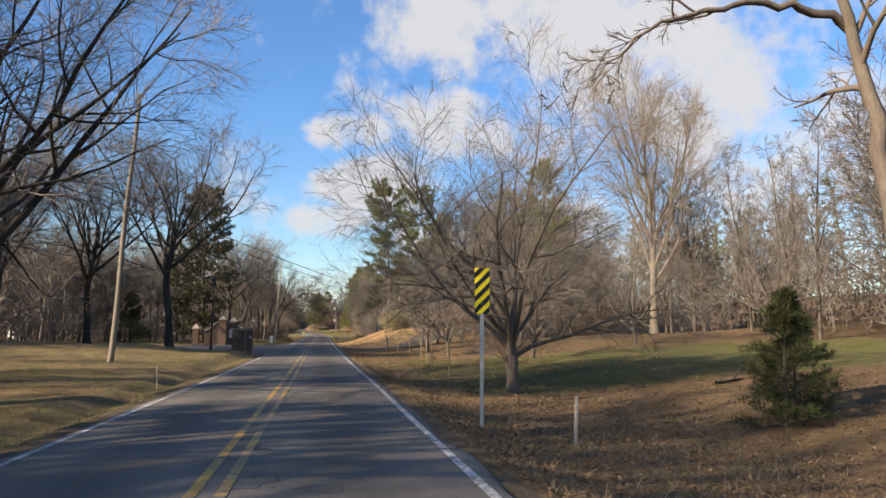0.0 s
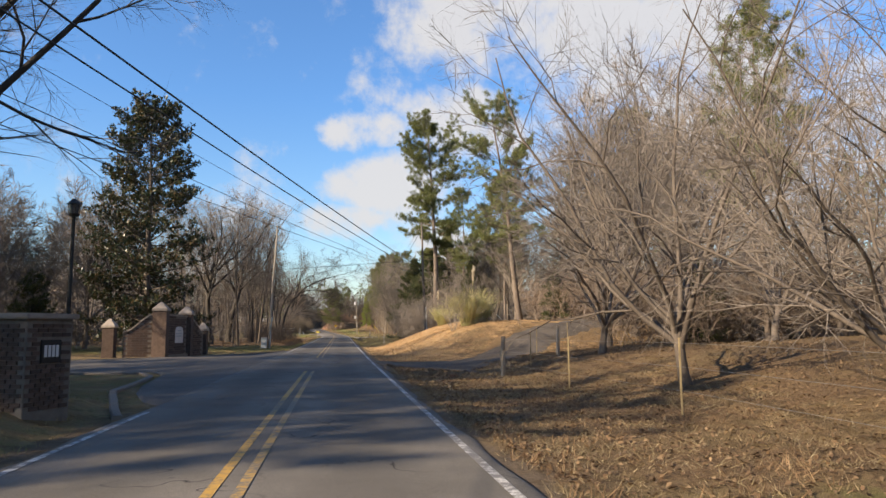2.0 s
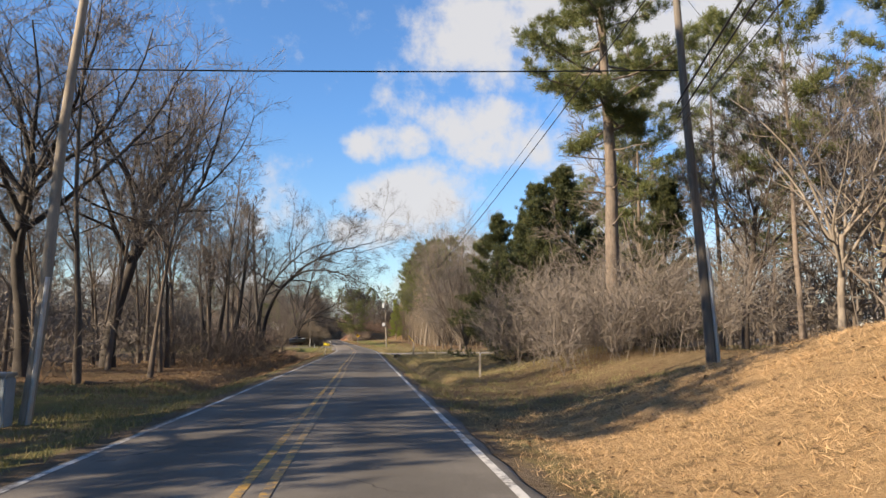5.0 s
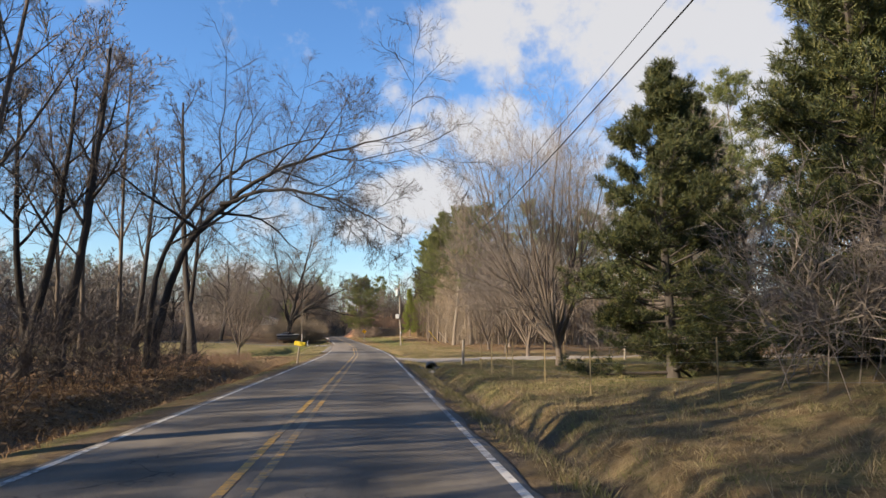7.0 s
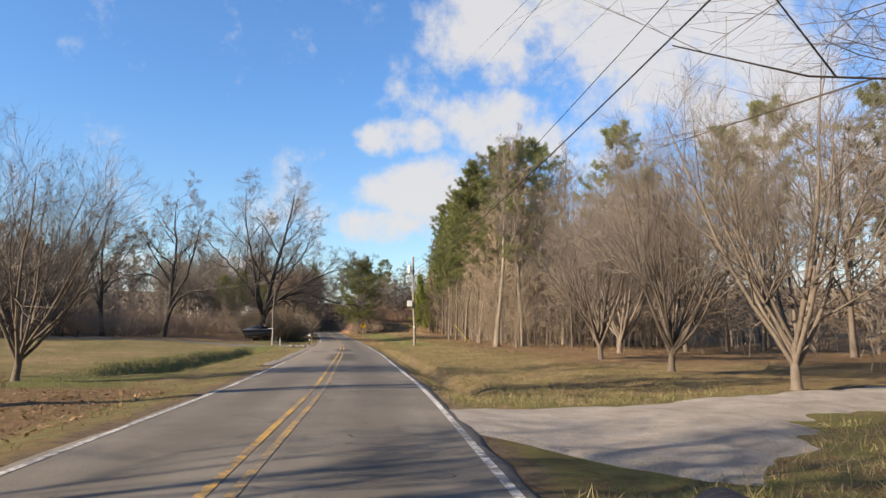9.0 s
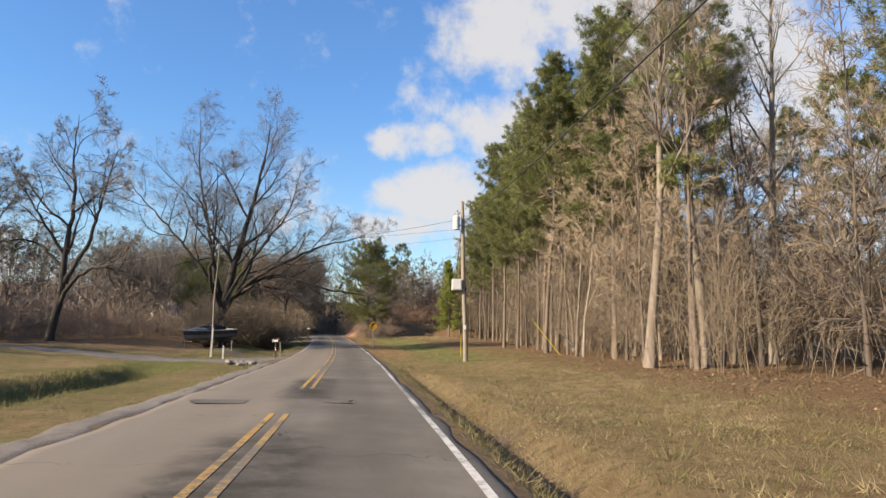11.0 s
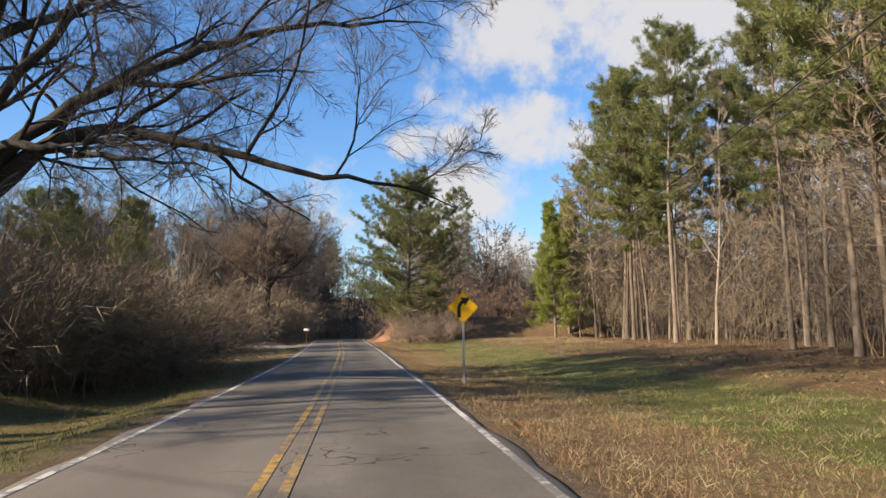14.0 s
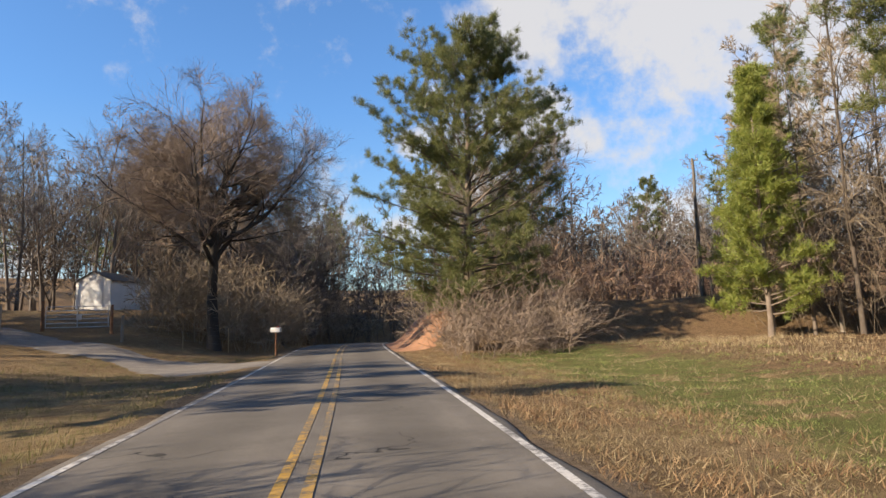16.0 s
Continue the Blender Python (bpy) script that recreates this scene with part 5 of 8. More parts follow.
LAWN = "bare lawn tree with tan twigs"
for n, me, x, y, turn, sc, label in (
        ("tree", lawn_tree[0], 8.8, 47.3, 20, 0.80, LAWN + ", short grey trunk"),
        ("tree", lawn_tree[1], 8.45, 54.0, 80, 1.05, LAWN + ", low branches near the fence"),
        ("tree", lawn_tree[0], 11.3, 66.6, 200, 1.15, LAWN + ", beside the drive"),
        ("tree", lawn_tree[1], 15.9, 54.0, 310, 1.05, LAWN + ", in the shade"),
        ("tree", lawn_tree[0], 9.4, 34.3, 130, 0.45, "small bare tree on the green lawn"),
        ("tree", lawn_tree[1], 13.0, 41.5, 230, 1.0, LAWN + ", thick forked limbs"),
        ("tree", lawn_tree[0], 19.0, 66.0, 250, 1.15, LAWN + ", at the edge of the woods"),
        ("tree", lawn_tree[1], 22.5, 47.0, 50, 1.0, LAWN + ", on the upper lawn"),
        ("tree", multi_stem, 6.6, 23.3, 40, 1.02, "bare many-stemmed tree behind a road sign"),
        ("tree", pale_tall, 30.0, 58.8, 0, 1.0, "tall pale bare tree above the lawn"),
        ("tree", arch_tree, 11.6, 12.0, 0, 1.0, "leaning pale tree with an arching limb"),
        ("shrub", myrtle, 8.3, 87.6, 0, 0.78, "bare many-stemmed shrub at the foot of a mound"),
        ("shrub", myrtle, 26.0, 97.0, 90, 0.9, "bare many-stemmed shrub on a mound"),
        ("tree", bent_pine, 15.9, 97.6, 0, 1.0, "leaning pine with bare lower trunk on a mound"),
        ("tree", great_pine, 12.4, 124.3, 0, 1.0, "tall pine with a high green crown"),
        ("tree", lawn_oak, -12.0, 24.5, 60, 1.0, "large bare tree on the lawn, dark limbs"),
        ("tree", tall_oak, -11.4, 17.5, 250, 0.95, "large bare tree on the lawn behind the pole"),
        ("tree", tall_oak, -27.0, 63.0, 200, 1.05, "large bare tree beyond the side road"),
        ("tree", tall_oak, -19.5, 64.0, 20, 0.95, "large bare tree beyond the side road"),
        ("tree", tall_oak, -33.0, 70.0, 100, 1.1, "large bare tree beyond the side road"),
        ("tree", tall_oak, -17.0, 14.0, 220, 0.95, "large bare tree shading the road"),
        ("tree", tall_oak, -19.0, 3.0, 290, 1.0, "large bare tree shading the road"),
        ("tree", tall_oak, -15.5, -9.0, 20, 0.9, "large bare tree shading the road"),
        ("shrub", cedar_small, 10.4, 14.0, 100, 0.18, "small shaggy evergreen shrub in the leaves"),
        ("shrub", cedar_small, 9.3, 12.8, 40, 0.2, "small shaggy evergreen shrub in the leaves"),
        ("tree", back_tree[0], 16.0, 77.5, 10, 1.0, "tall bare tree beside the worn drive"),
        ("tree", back_tree[1], 19.5, 81.5, 90, 1.15, "tall bare tree beside the worn drive"),
        ("tree", back_tree[2], 23.5, 79.0, 190, 1.2, "tall bare tree beside the worn drive"),
        ("tree", back_tree[1], 21.5, 93.0, 60, 1.15, "tall bare tree beyond the worn drive"),
        ("tree", back_tree[0], 24.5, 97.0, 250, 1.15, "tall bare tree beyond the worn drive"),
        ("tree", back_tree[1], 27.5, 84.0, 330, 1.2, "tall bare tree beside the worn drive"),
        ("tree", back_tree[2], 31.0, 97.0, 40, 1.2, "tall bare tree beyond the worn drive"),
        ("tree", wood_pine[0], 29.0, 101.0, 40, 0.95, "green pine beyond the worn drive"),
        ("tree", wood_pine[1], 25.0, 75.5, 140, 0.95, "green pine beside the worn drive"),
        ("shrub", cedar_small, 18.8, 96.5, 0, 0.3, "dark evergreen shrub beyond the worn drive"),
        ("shrub", cedar_small, 22.0, 78.0, 80, 0.4, "dark evergreen shrub beside the worn drive"),
        ("tree", lawn_tree[1], 27.0, 72.0, 160, 1.25, LAWN + ", near the woods"),
        ("tree", lawn_tree[0], 33.0, 45.0, 60, 1.2, LAWN + ", near the woods"),
        ("tree", tall_oak, -12.2, 61.0, 0, 1.0, "tall dark bare tree on the lawn"),
        ("tree", magnolia_tree, -15.7, 98.8, 0, 1.0, "dense dark green magnolia behind the entrance wall"),
        ("tree", leaning, -9.9, 163.5, 0, 1.0, "dark bare tree leaning over the road"),
        ("tree", twin_tree, -11.5, 157.0, 30, 0.95, "dark bare tree at the edge of the damp wood"),
        ("tree", twin_tree, -13.2, 158.0, 60, 0.9, "thin dark bare tree of the damp wood"),
        ("tree", twin_tree, -12.6, 153.5, 160, 0.95, "thin dark bare tree of the damp wood"),
        ("tree", twin_tree, -14.6, 161.5, 260, 0.9, "thin dark bare tree of the damp wood"),
        ("tree", thin_tree[1], -15.4, 166.0, 260, 1.0, "thin dark bare tree of the damp wood"),
        ("tree", thin_tree[0], -12.0, 160.5, 20, 0.95, "thin dark bare tree of the damp wood"),
        ("tree", thin_tree[2], -10.4, 149.0, 30, 1.05, "thin dark bare tree at the ditch"),
        ("tree", thin_tree[3], -12.6, 166.5, 130, 1.05, "thin dark bare tree near the lawn"),
        ("tree", tall_oak, -14.5, 135.0, 130, 1.1, "large dark bare tree in the damp wood"),
        ("tree", tall_oak, -15.5, 127.0, 10, 1.0, "large dark bare tree in the damp wood"),
        ("tree", twin_tree, -12.75, 179.8, 10, 0.95, "dark bare roadside tree beside its twin"),
        ("tree", twin_tree, -11.85, 179.3, 200, 1.35, "dark bare roadside tree beside its twin"),
        ("tree", upright[1], -10.6, 189.4, 0, 0.56, "small bare upright tree on the lawn"),
        ("tree", twin_tree, -19.0, 189.0, 0, 1.25, "tall dark bare tree on the lawn"),
        ("tree", upright[0], 12.0, 170.2, 0, 1.0, "bare upright ornamental tree behind a wire fence"),
        ("tree", upright[1], 13.6, 185.6, 70, 0.72, "bare upright ornamental tree beside the drive"),
        ("tree", upright[0], 13.4, 194.0, 160, 0.68, "bare upright ornamental tree beside the drive"),
        ("tree", upright[1], 13.2, 202.5, 200, 0.70, "bare upright ornamental tree on the dry lawn"),
        ("tree", upright[0], 17.0, 210.0, 250, 0.80, "bare upright ornamental tree on the dry lawn"),
        ("tree", upright[1], 18.8, 219.0, 300, 0.95, "bare upright tree with dense twigs by the woods"),
        ("tree", crooked_tree, -27.5, 263.5, 0, 1.0, "crooked dark bare tree with a drooping limb"),
        ("tree", crooked_tree, -37.0, 268.0, 160, 0.95, "crooked dark bare tree on the far lawn"),
        ("tree", thin_tree[1], -40.0, 262.0, 160, 0.8, "thin bare tree on the far lawn"),
        ("tree", great_tree, -16.2, 275.2, 0, 1.0, "huge spreading dark bare tree beside a boat"),
        ("tree", red_tree, -17.6, 332.0, 0, 1.22, "round bare tree with reddish twigs"),
        ("tree", lone_pine, -2.4, 324.8, 0, 0.83, "large full pine at the bend of the road"),
        ("tree", young_pine[0], 11.6, 321.5, 0, 1.0, "young bright green pine at the wood's edge"),
        ("tree", young_pine[1], 14.0, 326.0, 0, 1.1, "young bright green pine at the wood's edge"),
        ("tree", edge_pine[0], 14.6, 258.3, 0, 1.0, "tall green pine at the wood's edge"),
        ("tree", edge_pine[1], 15.4, 246.5, 60, 1.05, "tall green pine at the wood's edge"),
        ("tree", edge_pine[1], 16.8, 251.0, 200, 1.05, "tall green pine at the wood's edge"),
        ("tree", edge_pine[0], 12.6, 272.0, 300, 0.95, "tall green pine at the wood's edge"),
        ("tree", edge_pine[0], 16.5, 316.0, 30, 1.05, "tall green pine at the wood's edge"),
        ("tree", edge_pine[1], 19.5, 309.0, 130, 1.1, "tall green pine at the wood's edge"),
        ("tree", edge_pine[2], 12.9, 255.2, 0, 1.05, "tall green pine with a broken pale limb stub"),
        ("tree", edge_pine[2], 18.5, 255.0, 90, 1.1, "tall green pine behind the wood's edge"),
        ("tree", edge_pine[1], 20.5, 248.5, 140, 1.1, "tall green pine behind the wood's edge"),
        ("tree", edge_pine[0], 17.5, 262.5, 220, 1.05, "tall green pine behind the wood's edge"),
        ("tree", edge_pine[2], 13.2, 268.0, 250, 0.95, "tall green pine at the wood's edge"),
        ("tree", edge_pine[2], 16.0, 281.0, 10, 0.95, "tall green pine at the wood's edge"),
        ("tree", edge_pine[1], 17.5, 291.0, 70, 0.95, "tall green pine at the wood's edge"),
        ("tree", wood_oak, 13.4, 235.6, 0, 1.0, "tall bare tree with stout pale trunk"),
        ("tree", wood_oak, 16.2, 235.2, 130, 1.05, "tall bare tree with stout pale trunk"),
        ("tree", wood_oak, 21.2, 238.2, 250, 1.0, "tall bare tree with stout pale trunk"),
        ("tree", edge_pine[0], 14.8, 264.0, 100, 0.98, "tall green pine at the wood's edge"),
        ("tree", cedar_tree[0], 12.8, 156.0, 0, 1.0, "dense dark evergreen behind the fence"),
        ("tree", cedar_tree[1], 17.4, 163.5, 80, 1.12, "dense dark evergreen behind the fence"),
        ("tree", cedar_tree[0], 18.5, 151.0, 160, 1.2, "dense dark evergreen behind the fence"),
        ("tree", cedar_tree[1], 15.0, 147.0, 210, 1.0, "dense dark evergreen behind the fence"),
        ("tree", cedar_small, 9.6, 134.0, 70, 0.32, "low dark evergreen in roadside brush"),
        ("tree", cedar_small, 11.4, 137.0, 170, 0.3, "dark evergreen in roadside brush"),
        ("tree", cedar_tree[0], 18.0, 132.0, 250, 0.75, "dark evergreen in roadside brush"),
        ("tree", airy_tree, 21.7, 121.0, 20, 1.0, "bare upright pale tree behind the mound"),
        ("tree", cedar_small, -25.5, 101.0, 20, 0.5, "low dark evergreen beside the magnolia")):
    plant(n, me, x, y, turn, label, "shrub" if n == "shrub" else "tree", scale=sc)


import collections


def mesh_arrays(me):
    v = np.zeros(len(me.vertices) * 3, np.float32)
    me.vertices.foreach_get("co", v)
    f = np.zeros(len(me.loops), np.int32)
    me.loops.foreach_get("vertex_index", f)
    return v.reshape(-1, 3), f.reshape(len(me.polygons), -1)


def wood(seed, kinds, n, xs, ys, label, gap=2.2, front=0.0, sc=(0.75, 1.12), side=1, avoid=(), joined=""):
    """Many trees of a wood, each a thing of its own, or one mass where it stays far off."""
    masses = collections.defaultdict(list)
    rng = np.random.default_rng(seed)
    kept, tries = [], 0
    while len(kept) < n and tries < 6000:
        tries += 1
        u = rng.random() ** (1 + front)
        y = ys[0] + (ys[1] - ys[0]) * rng.random()
        e0 = np.interp(y, [p[0] for p in xs], [p[1] for p in xs])
        e1 = np.interp(y, [p[0] for p in xs], [p[2] for p in xs])
        x = e0 + (e1 - e0) * u
        if abs(x - cx(y)) < 5.0 or any((x - a) ** 2 + (y - b) ** 2 < gap * gap for a, b in kept) or any(x0 < x < x1 and y0 < y < y1 for x0, x1, y0, y1 in avoid):
            continue
        kept.append((x, y))
        me = kinds[rng.integers(len(kinds))]
        turn, scale = rng.random() * 360, sc[0] + (sc[1] - sc[0]) * rng.random()
        if not joined:
            plant("tree", me, x, y, turn, label, group=label, scale=scale)
            continue
        c, s = math.cos(radians(turn)) * scale, math.sin(radians(turn)) * scale
        for piece in me:
            v, f = mesh_arrays(piece)
            v = v @ np.array(((c, s, 0), (-s, c, 0), (0, 0, scale))) + np.array((x, y, float(ground(x, y))))
            masses[piece.materials[0]].append((v, f))
    for k, (material, pieces) in enumerate(masses.items()):
        stuff("%s_%d" % (joined, k + 1), *join(pieces), material, label, "woods")


wood(1, thin_pale + thin_pale + thin_tree[:2] + wood_pine, 112, ((225, 17, 40), (240, 13.2, 40), (258, 13.4, 38), (300, 17.5, 42), (312, 15, 42), (330, 13.5, 40)), (226, 330), "bare pole-like woodland tree", 1.7, 1.2)
wood(2, wood_pine + back_tree, 34, ((95, 30, 46), (130, 17, 44), (160, 22, 46), (205, 24, 48), (228, 26, 48)), (116, 228), "tree of the mixed wood behind the verge", 3.0, 0.5)
wood(3, back_tree + wood_pine[:1] + thin_tree, 24, ((-10, 30, 52), (40, 34, 56), (80, 30, 56), (112, 26, 50)), (0, 112), "bare and pine trees of the mixed wood above the lawn", 3.2, 0.3, avoid=((10, 70, 80, 97),), joined="lawn_woods")
wood(4, thin_tree, 38, ((112, -15, -32), (125, -9.5, -32), (150, -11.5, -34), (160, -16, -34)), (113, 160), "thin dark bare tree of the damp wood", 2.2, 0.5, (0.7, 1.1))
wood(5, back_tree + thin_tree, 22, ((-25, -18, -40), (20, -24, -44), (60, -26, -46)), (-18, 26), "grey bare trees standing beyond the lawn", 3.2, 0.3, (0.75, 1.1), joined="lawn_trees")
wood(6, back_tree + thin_tree, 16, ((78, -24, -46), (112, -18, -42)), (84, 112), "grey bare trees behind the entrance wall", 2.8, 0.3, avoid=((-26, 0, 64, 99),), joined="entrance_woods")
wood(8, thin_tree + back_tree, 34, ((318, -30, -46), (330, -17, -40), (348, -16.5, -36), (380, -14, -36)), (318, 374), "tree of the wood round the bend", 2.2, 0.6, (0.7, 1.0), avoid=((-33, -21, 318, 350), (-24, -8, 318, 346)))
wood(9, thin_tree + back_tree + wood_pine, 34, ((326, -1, 30), (340, -4, 36), (352, -4, 40), (385, -12, 50)), (331, 385), "bare and pine trees of the wooded hill", 2.3, 0.3, (0.45, 0.72), avoid=((5, 14, 330, 372),), joined="hill_woods")

wood(10, thin_tree + back_tree[:1], 16, ((330, -44, -31), (365, -44, -27)), (335, 362), "tall thin bare tree behind the shed", 2.0, 0.3, (0.85, 1.15), avoid=((-36, -28, 338, 350),))

wood(15, back_tree + thin_tree, 30, ((38, -25, -42), (62, -27, -44)), (38, 60), "grey bare trees standing behind the lawn oak", 2.6, 0.3, (0.8, 1.15), joined="side_trees")
wood(16, back_tree + thin_tree, 10, ((296, -26, -40), (308, -27, -40)), (296, 308), "grey bare trees standing behind the brush", 2.6, 0.0, (0.6, 0.9), joined="field_trees")
for x, y, turn, k in ((-19.5, 298.5, 80, 0.44), (-25.0, 301.5, 200, 0.48), (-31.0, 316.0, 20, 0.5), (-27.5, 319.5, 140, 0.56), (-28.0, 304.0, 250, 0.5)):
    plant("tree", edge_pine[0], x, y, turn, "green pine standing among bare trees behind the brush", scale=k)

# distant stands and brush
far_trees("far_woods_1", 201, 130, ((-60, 56, 130), (120, 46, 120), (230, 44, 110), (330, 42, 110)), (-60, 335), (13, 20), "distant bare winter woods, grey brown", power=0.8)
far_trees("far_woods_2", 202, 60, ((-60, 60, 120), (120, 46, 110), (330, 44, 100)), (-40, 330), (15, 23), "distant pine stand", evergreen=True)
far_trees("far_woods_3", 203, 130, ((-60, -46, -120), (100, -40, -110), (165, -36, -110), (185, -70, -130), (330, -58, -120)), (-60, 335), (10, 17), "distant bare winter woods, grey brown", power=0.8)
far_trees("far_woods_4", 204, 18, ((-60, -60, -120), (330, -70, -120)), (-40, 335), (12, 17), "distant pine stand", evergreen=True)
far_trees("far_woods_5", 205, 170, ((335, -110, 110), (480, -140, 150)), (350, 480), (10, 17), "distant bare winter woods beyond the bend", "twig_dark")
far_trees("far_woods_6", 206, 70, ((335, -90, 100), (470, -120, 140)), (355, 470), (12, 18), "distant pine stand beyond the bend", evergreen=True)
thicket("brush_1", 301, 1000, ((275, -12.5, -19), (283, -11.2, -20), (293, -11.8, -21)), (275, 293), (2.6, 4.9), "tangled bare brown roadside brush", "twig_tan", 0.018, 0.10, 8, 0.4, fine=0.008)
thicket("brush_2", 302, 900, ((256, -30, -52), (300, -20, -48)), (257, 306), (2.2, 4.2), "bare brown brush behind the far lawn", "twig_brown", 0.02, 0.08, 8, 0.4, fine=0.011)
thicket("brush_3", 303, 240, ((316, -3.8, 1.0), (322, -3.8, 2.5), (332, -3.0, 3)), (317, 332), (1.6, 3.8), "tangled tan brush round the pine", "twig_brown", 0.016, 0.10, 8, 0.45, fine=0.007)
thicket("saplings_1", 304, 900, ((228, 13, 30), (258, 13, 34), (300, 17, 38), (312, 14.5, 36), (330, 12.5, 34)), (228, 330), (2, 8.5), "dense tan saplings under the woods", "twig_tan", 0.014, -0.01, 7, 0.22, 1.4, fine=0.006)
# Dark twig colour on the rear saplings paints in the wood's shaded depth.
thicket("saplings_2", 315, 820, ((226, 19, 34), (258, 17, 34), (300, 20, 38), (330, 16, 36)), (226, 330), (3, 9), "dense brown saplings deeper in the woods, darkened for shaded depth", "twig_dark", 0.026, 0.0, 8, 0.2, 1.0, fine=0.018)
thicket("brush_4", 305, 560, ((126, 8, 17), (140, 9, 18), (150, 10.5, 20)), (118, 146), (2.0, 4.8), "bare brown brush at the wood's edge", "twig", 0.014, 0.03, 9, 0.3, fine=0.009)
thicket("brush_5", 306, 520, ((112, -16, -44), (125, -12, -44), (150, -14, -44), (170, -18, -44)), (113, 168), (1.2, 3.6), "thin dark undergrowth of the damp wood", "twig", 0.015, 0.03, 6, 0.3, fine=0.018)
thicket("brush_6", 307, 420, ((332, -15, -22), (345, -14.5, -24), (372, -10, -24)), (332, 372), (2.0, 5.5), "bare brush beside the bend", "twig_tan", 0.02, 0.05, 7, 0.3, fine=0.02)
thicket("brush_7", 308, 420, ((330, -4, 30), (345, -3, 40), (372, 6, 50)), (331, 375), (2.0, 5.0), "bare brush on the wooded hill", "twig_red", 0.02, 0.05, 7, 0.3, fine=0.02)
thicket("brush_8", 309, 420, ((-20, 32, 60), (60, 34, 60), (110, 26, 60), (120, 20, 50), (228, 24, 50)), (-20, 228), (3, 7.0), "bare undergrowth at the wood's edge", "twig", 0.03, 0.02, 7, 0.25, fine=0.035)
thicket("brush_9", 310, 420, ((-20, -30, -60), (100, -24, -60), (112, -20, -55), (185, -44, -70)), (-20, 185), (2, 5.5), "bare undergrowth behind the lawns", "twig", 0.03, 0.02, 7, 0.25, fine=0.035)
far_trees("tree_line_1", 211, 120, ((-60, 50, 64), (110, 40, 54), (230, 40, 52), (335, 38, 52)), (-60, 335), (8, 14), "dense bare tree line behind the lawns", "twig")
far_trees("tree_line_2", 212, 130, ((-60, -44, -58), (60, -44, -58), (112, -34, -50), (170, -36, -50), (185, -66, -84), (255, -62, -80), (300, -36, -56), (335, -36, -56)), (-60, 335), (7, 13), "dense bare tree line behind the lawns", "twig")
thicket("brush_10", 311, 700, ((-60, 44, 58), (110, 36, 50), (230, 36, 48), (335, 34, 48)), (-60, 335), (4, 8), "dense bare undergrowth of the far wood", "twig", 0.05, 0.0, 7, 0.2, fine=0.035)
thicket("brush_11", 312, 800, ((-60, -40, -56), (112, -30, -46), (170, -34, -48), (185, -60, -80), (300, -30, -52), (335, -34, -52)), (-60, 335), (3, 7), "dense bare undergrowth of the far wood", "twig", 0.05, 0.0, 7, 0.2, fine=0.035)
far_trees("tree_line_3", 216, 150, ((165, -44, -66), (200, -54, -76), (258, -46, -72), (335, -40, -66)), (165, 335), (7, 14), "dense bare tree line beyond the far lawn", "twig", fine=0.055)
far_trees("tree_line_4", 217, 60, ((-30, -36, -56), (60, -32, -52), (112, -30, -50), (165, -34, -52)), (-30, 165), (8, 15), "dense bare tree line behind the lawns", "twig", fine=0.055)
far_trees("tree_line_5", 218, 9, ((165, -50, -80), (335, -46, -80)), (165, 335), (11, 16), "scattered pines beyond the far lawn", evergreen=True)
far_trees("tree_line_7", 220, 46, ((238, -35, -52), (272, -38, -54)), (236, 272), (9, 14), "bare trees beyond the far drive", "twig")
# Unseen pines, added only to cast shade on the road and right verge.
far_trees("tree_line_8", 223, 18, ((34, -25, -40), (54, -25, -40)), (34, 54), (16, 21), "tall pines behind the lawn oak", evergreen=True)
# Out of view: a dense stand added to shade the first stretch of road.
far_trees("tree_line_9", 224, 16, ((-16, -15, -30), (8, -17, -32)), (-16, 8), (10, 15), "pines beside the lawn", evergreen=True)
far_trees("tree_line_6", 219, 110, ((345, -40, 46), (385, -50, 60)), (352, 385), (7, 13), "dense bare tree line beyond the bend", "twig", fine=0.05)
thicket("brush_14", 320, 330, ((76, 14.5, 34), (81, 17.5, 34), (84, 24, 38)), (74, 84), (2.5, 6.0), "bare brown brush beside the worn drive", "twig_brown", 0.02, 0.03, 7, 0.3, fine=0.014)
thicket("brush_15", 321, 300, ((93, 18, 36), (106, 18, 40)), (94, 106), (2.0, 5.5), "bare brown brush beyond the worn drive", "twig_brown", 0.02, 0.03, 7, 0.3, fine=0.014)
thicket("brush_12", 313, 500, ((350, -30, 30), (385, -40, 50)), (352, 385), (4, 9), "dense bare undergrowth beyond the bend", "twig_dark", 0.05, 0.0, 8, 0.2, fine=0.035)
thicket("brush_16", 323, 420, ((166, -7.2, -14), (176, -7.0, -17), (188, -9.5, -19)), (166, 186), (0.25, 0.75), "dry reddish weeds under the roadside trees", "twig_red", 0.007, 0.06, 6, 0.4, fine=0.006)
thicket("brush_13", 314, 260, ((136, -7.5, -13), (150, -7.0, -13), (166, -7.5, -13)), (136, 164), (0.8, 3.2), "thin dark brush above the ditch", "twig_dark", 0.012, 0.05, 6, 0.35)

# ---- poles and wires ----
def g(x, y):
    return float(ground(x, y))


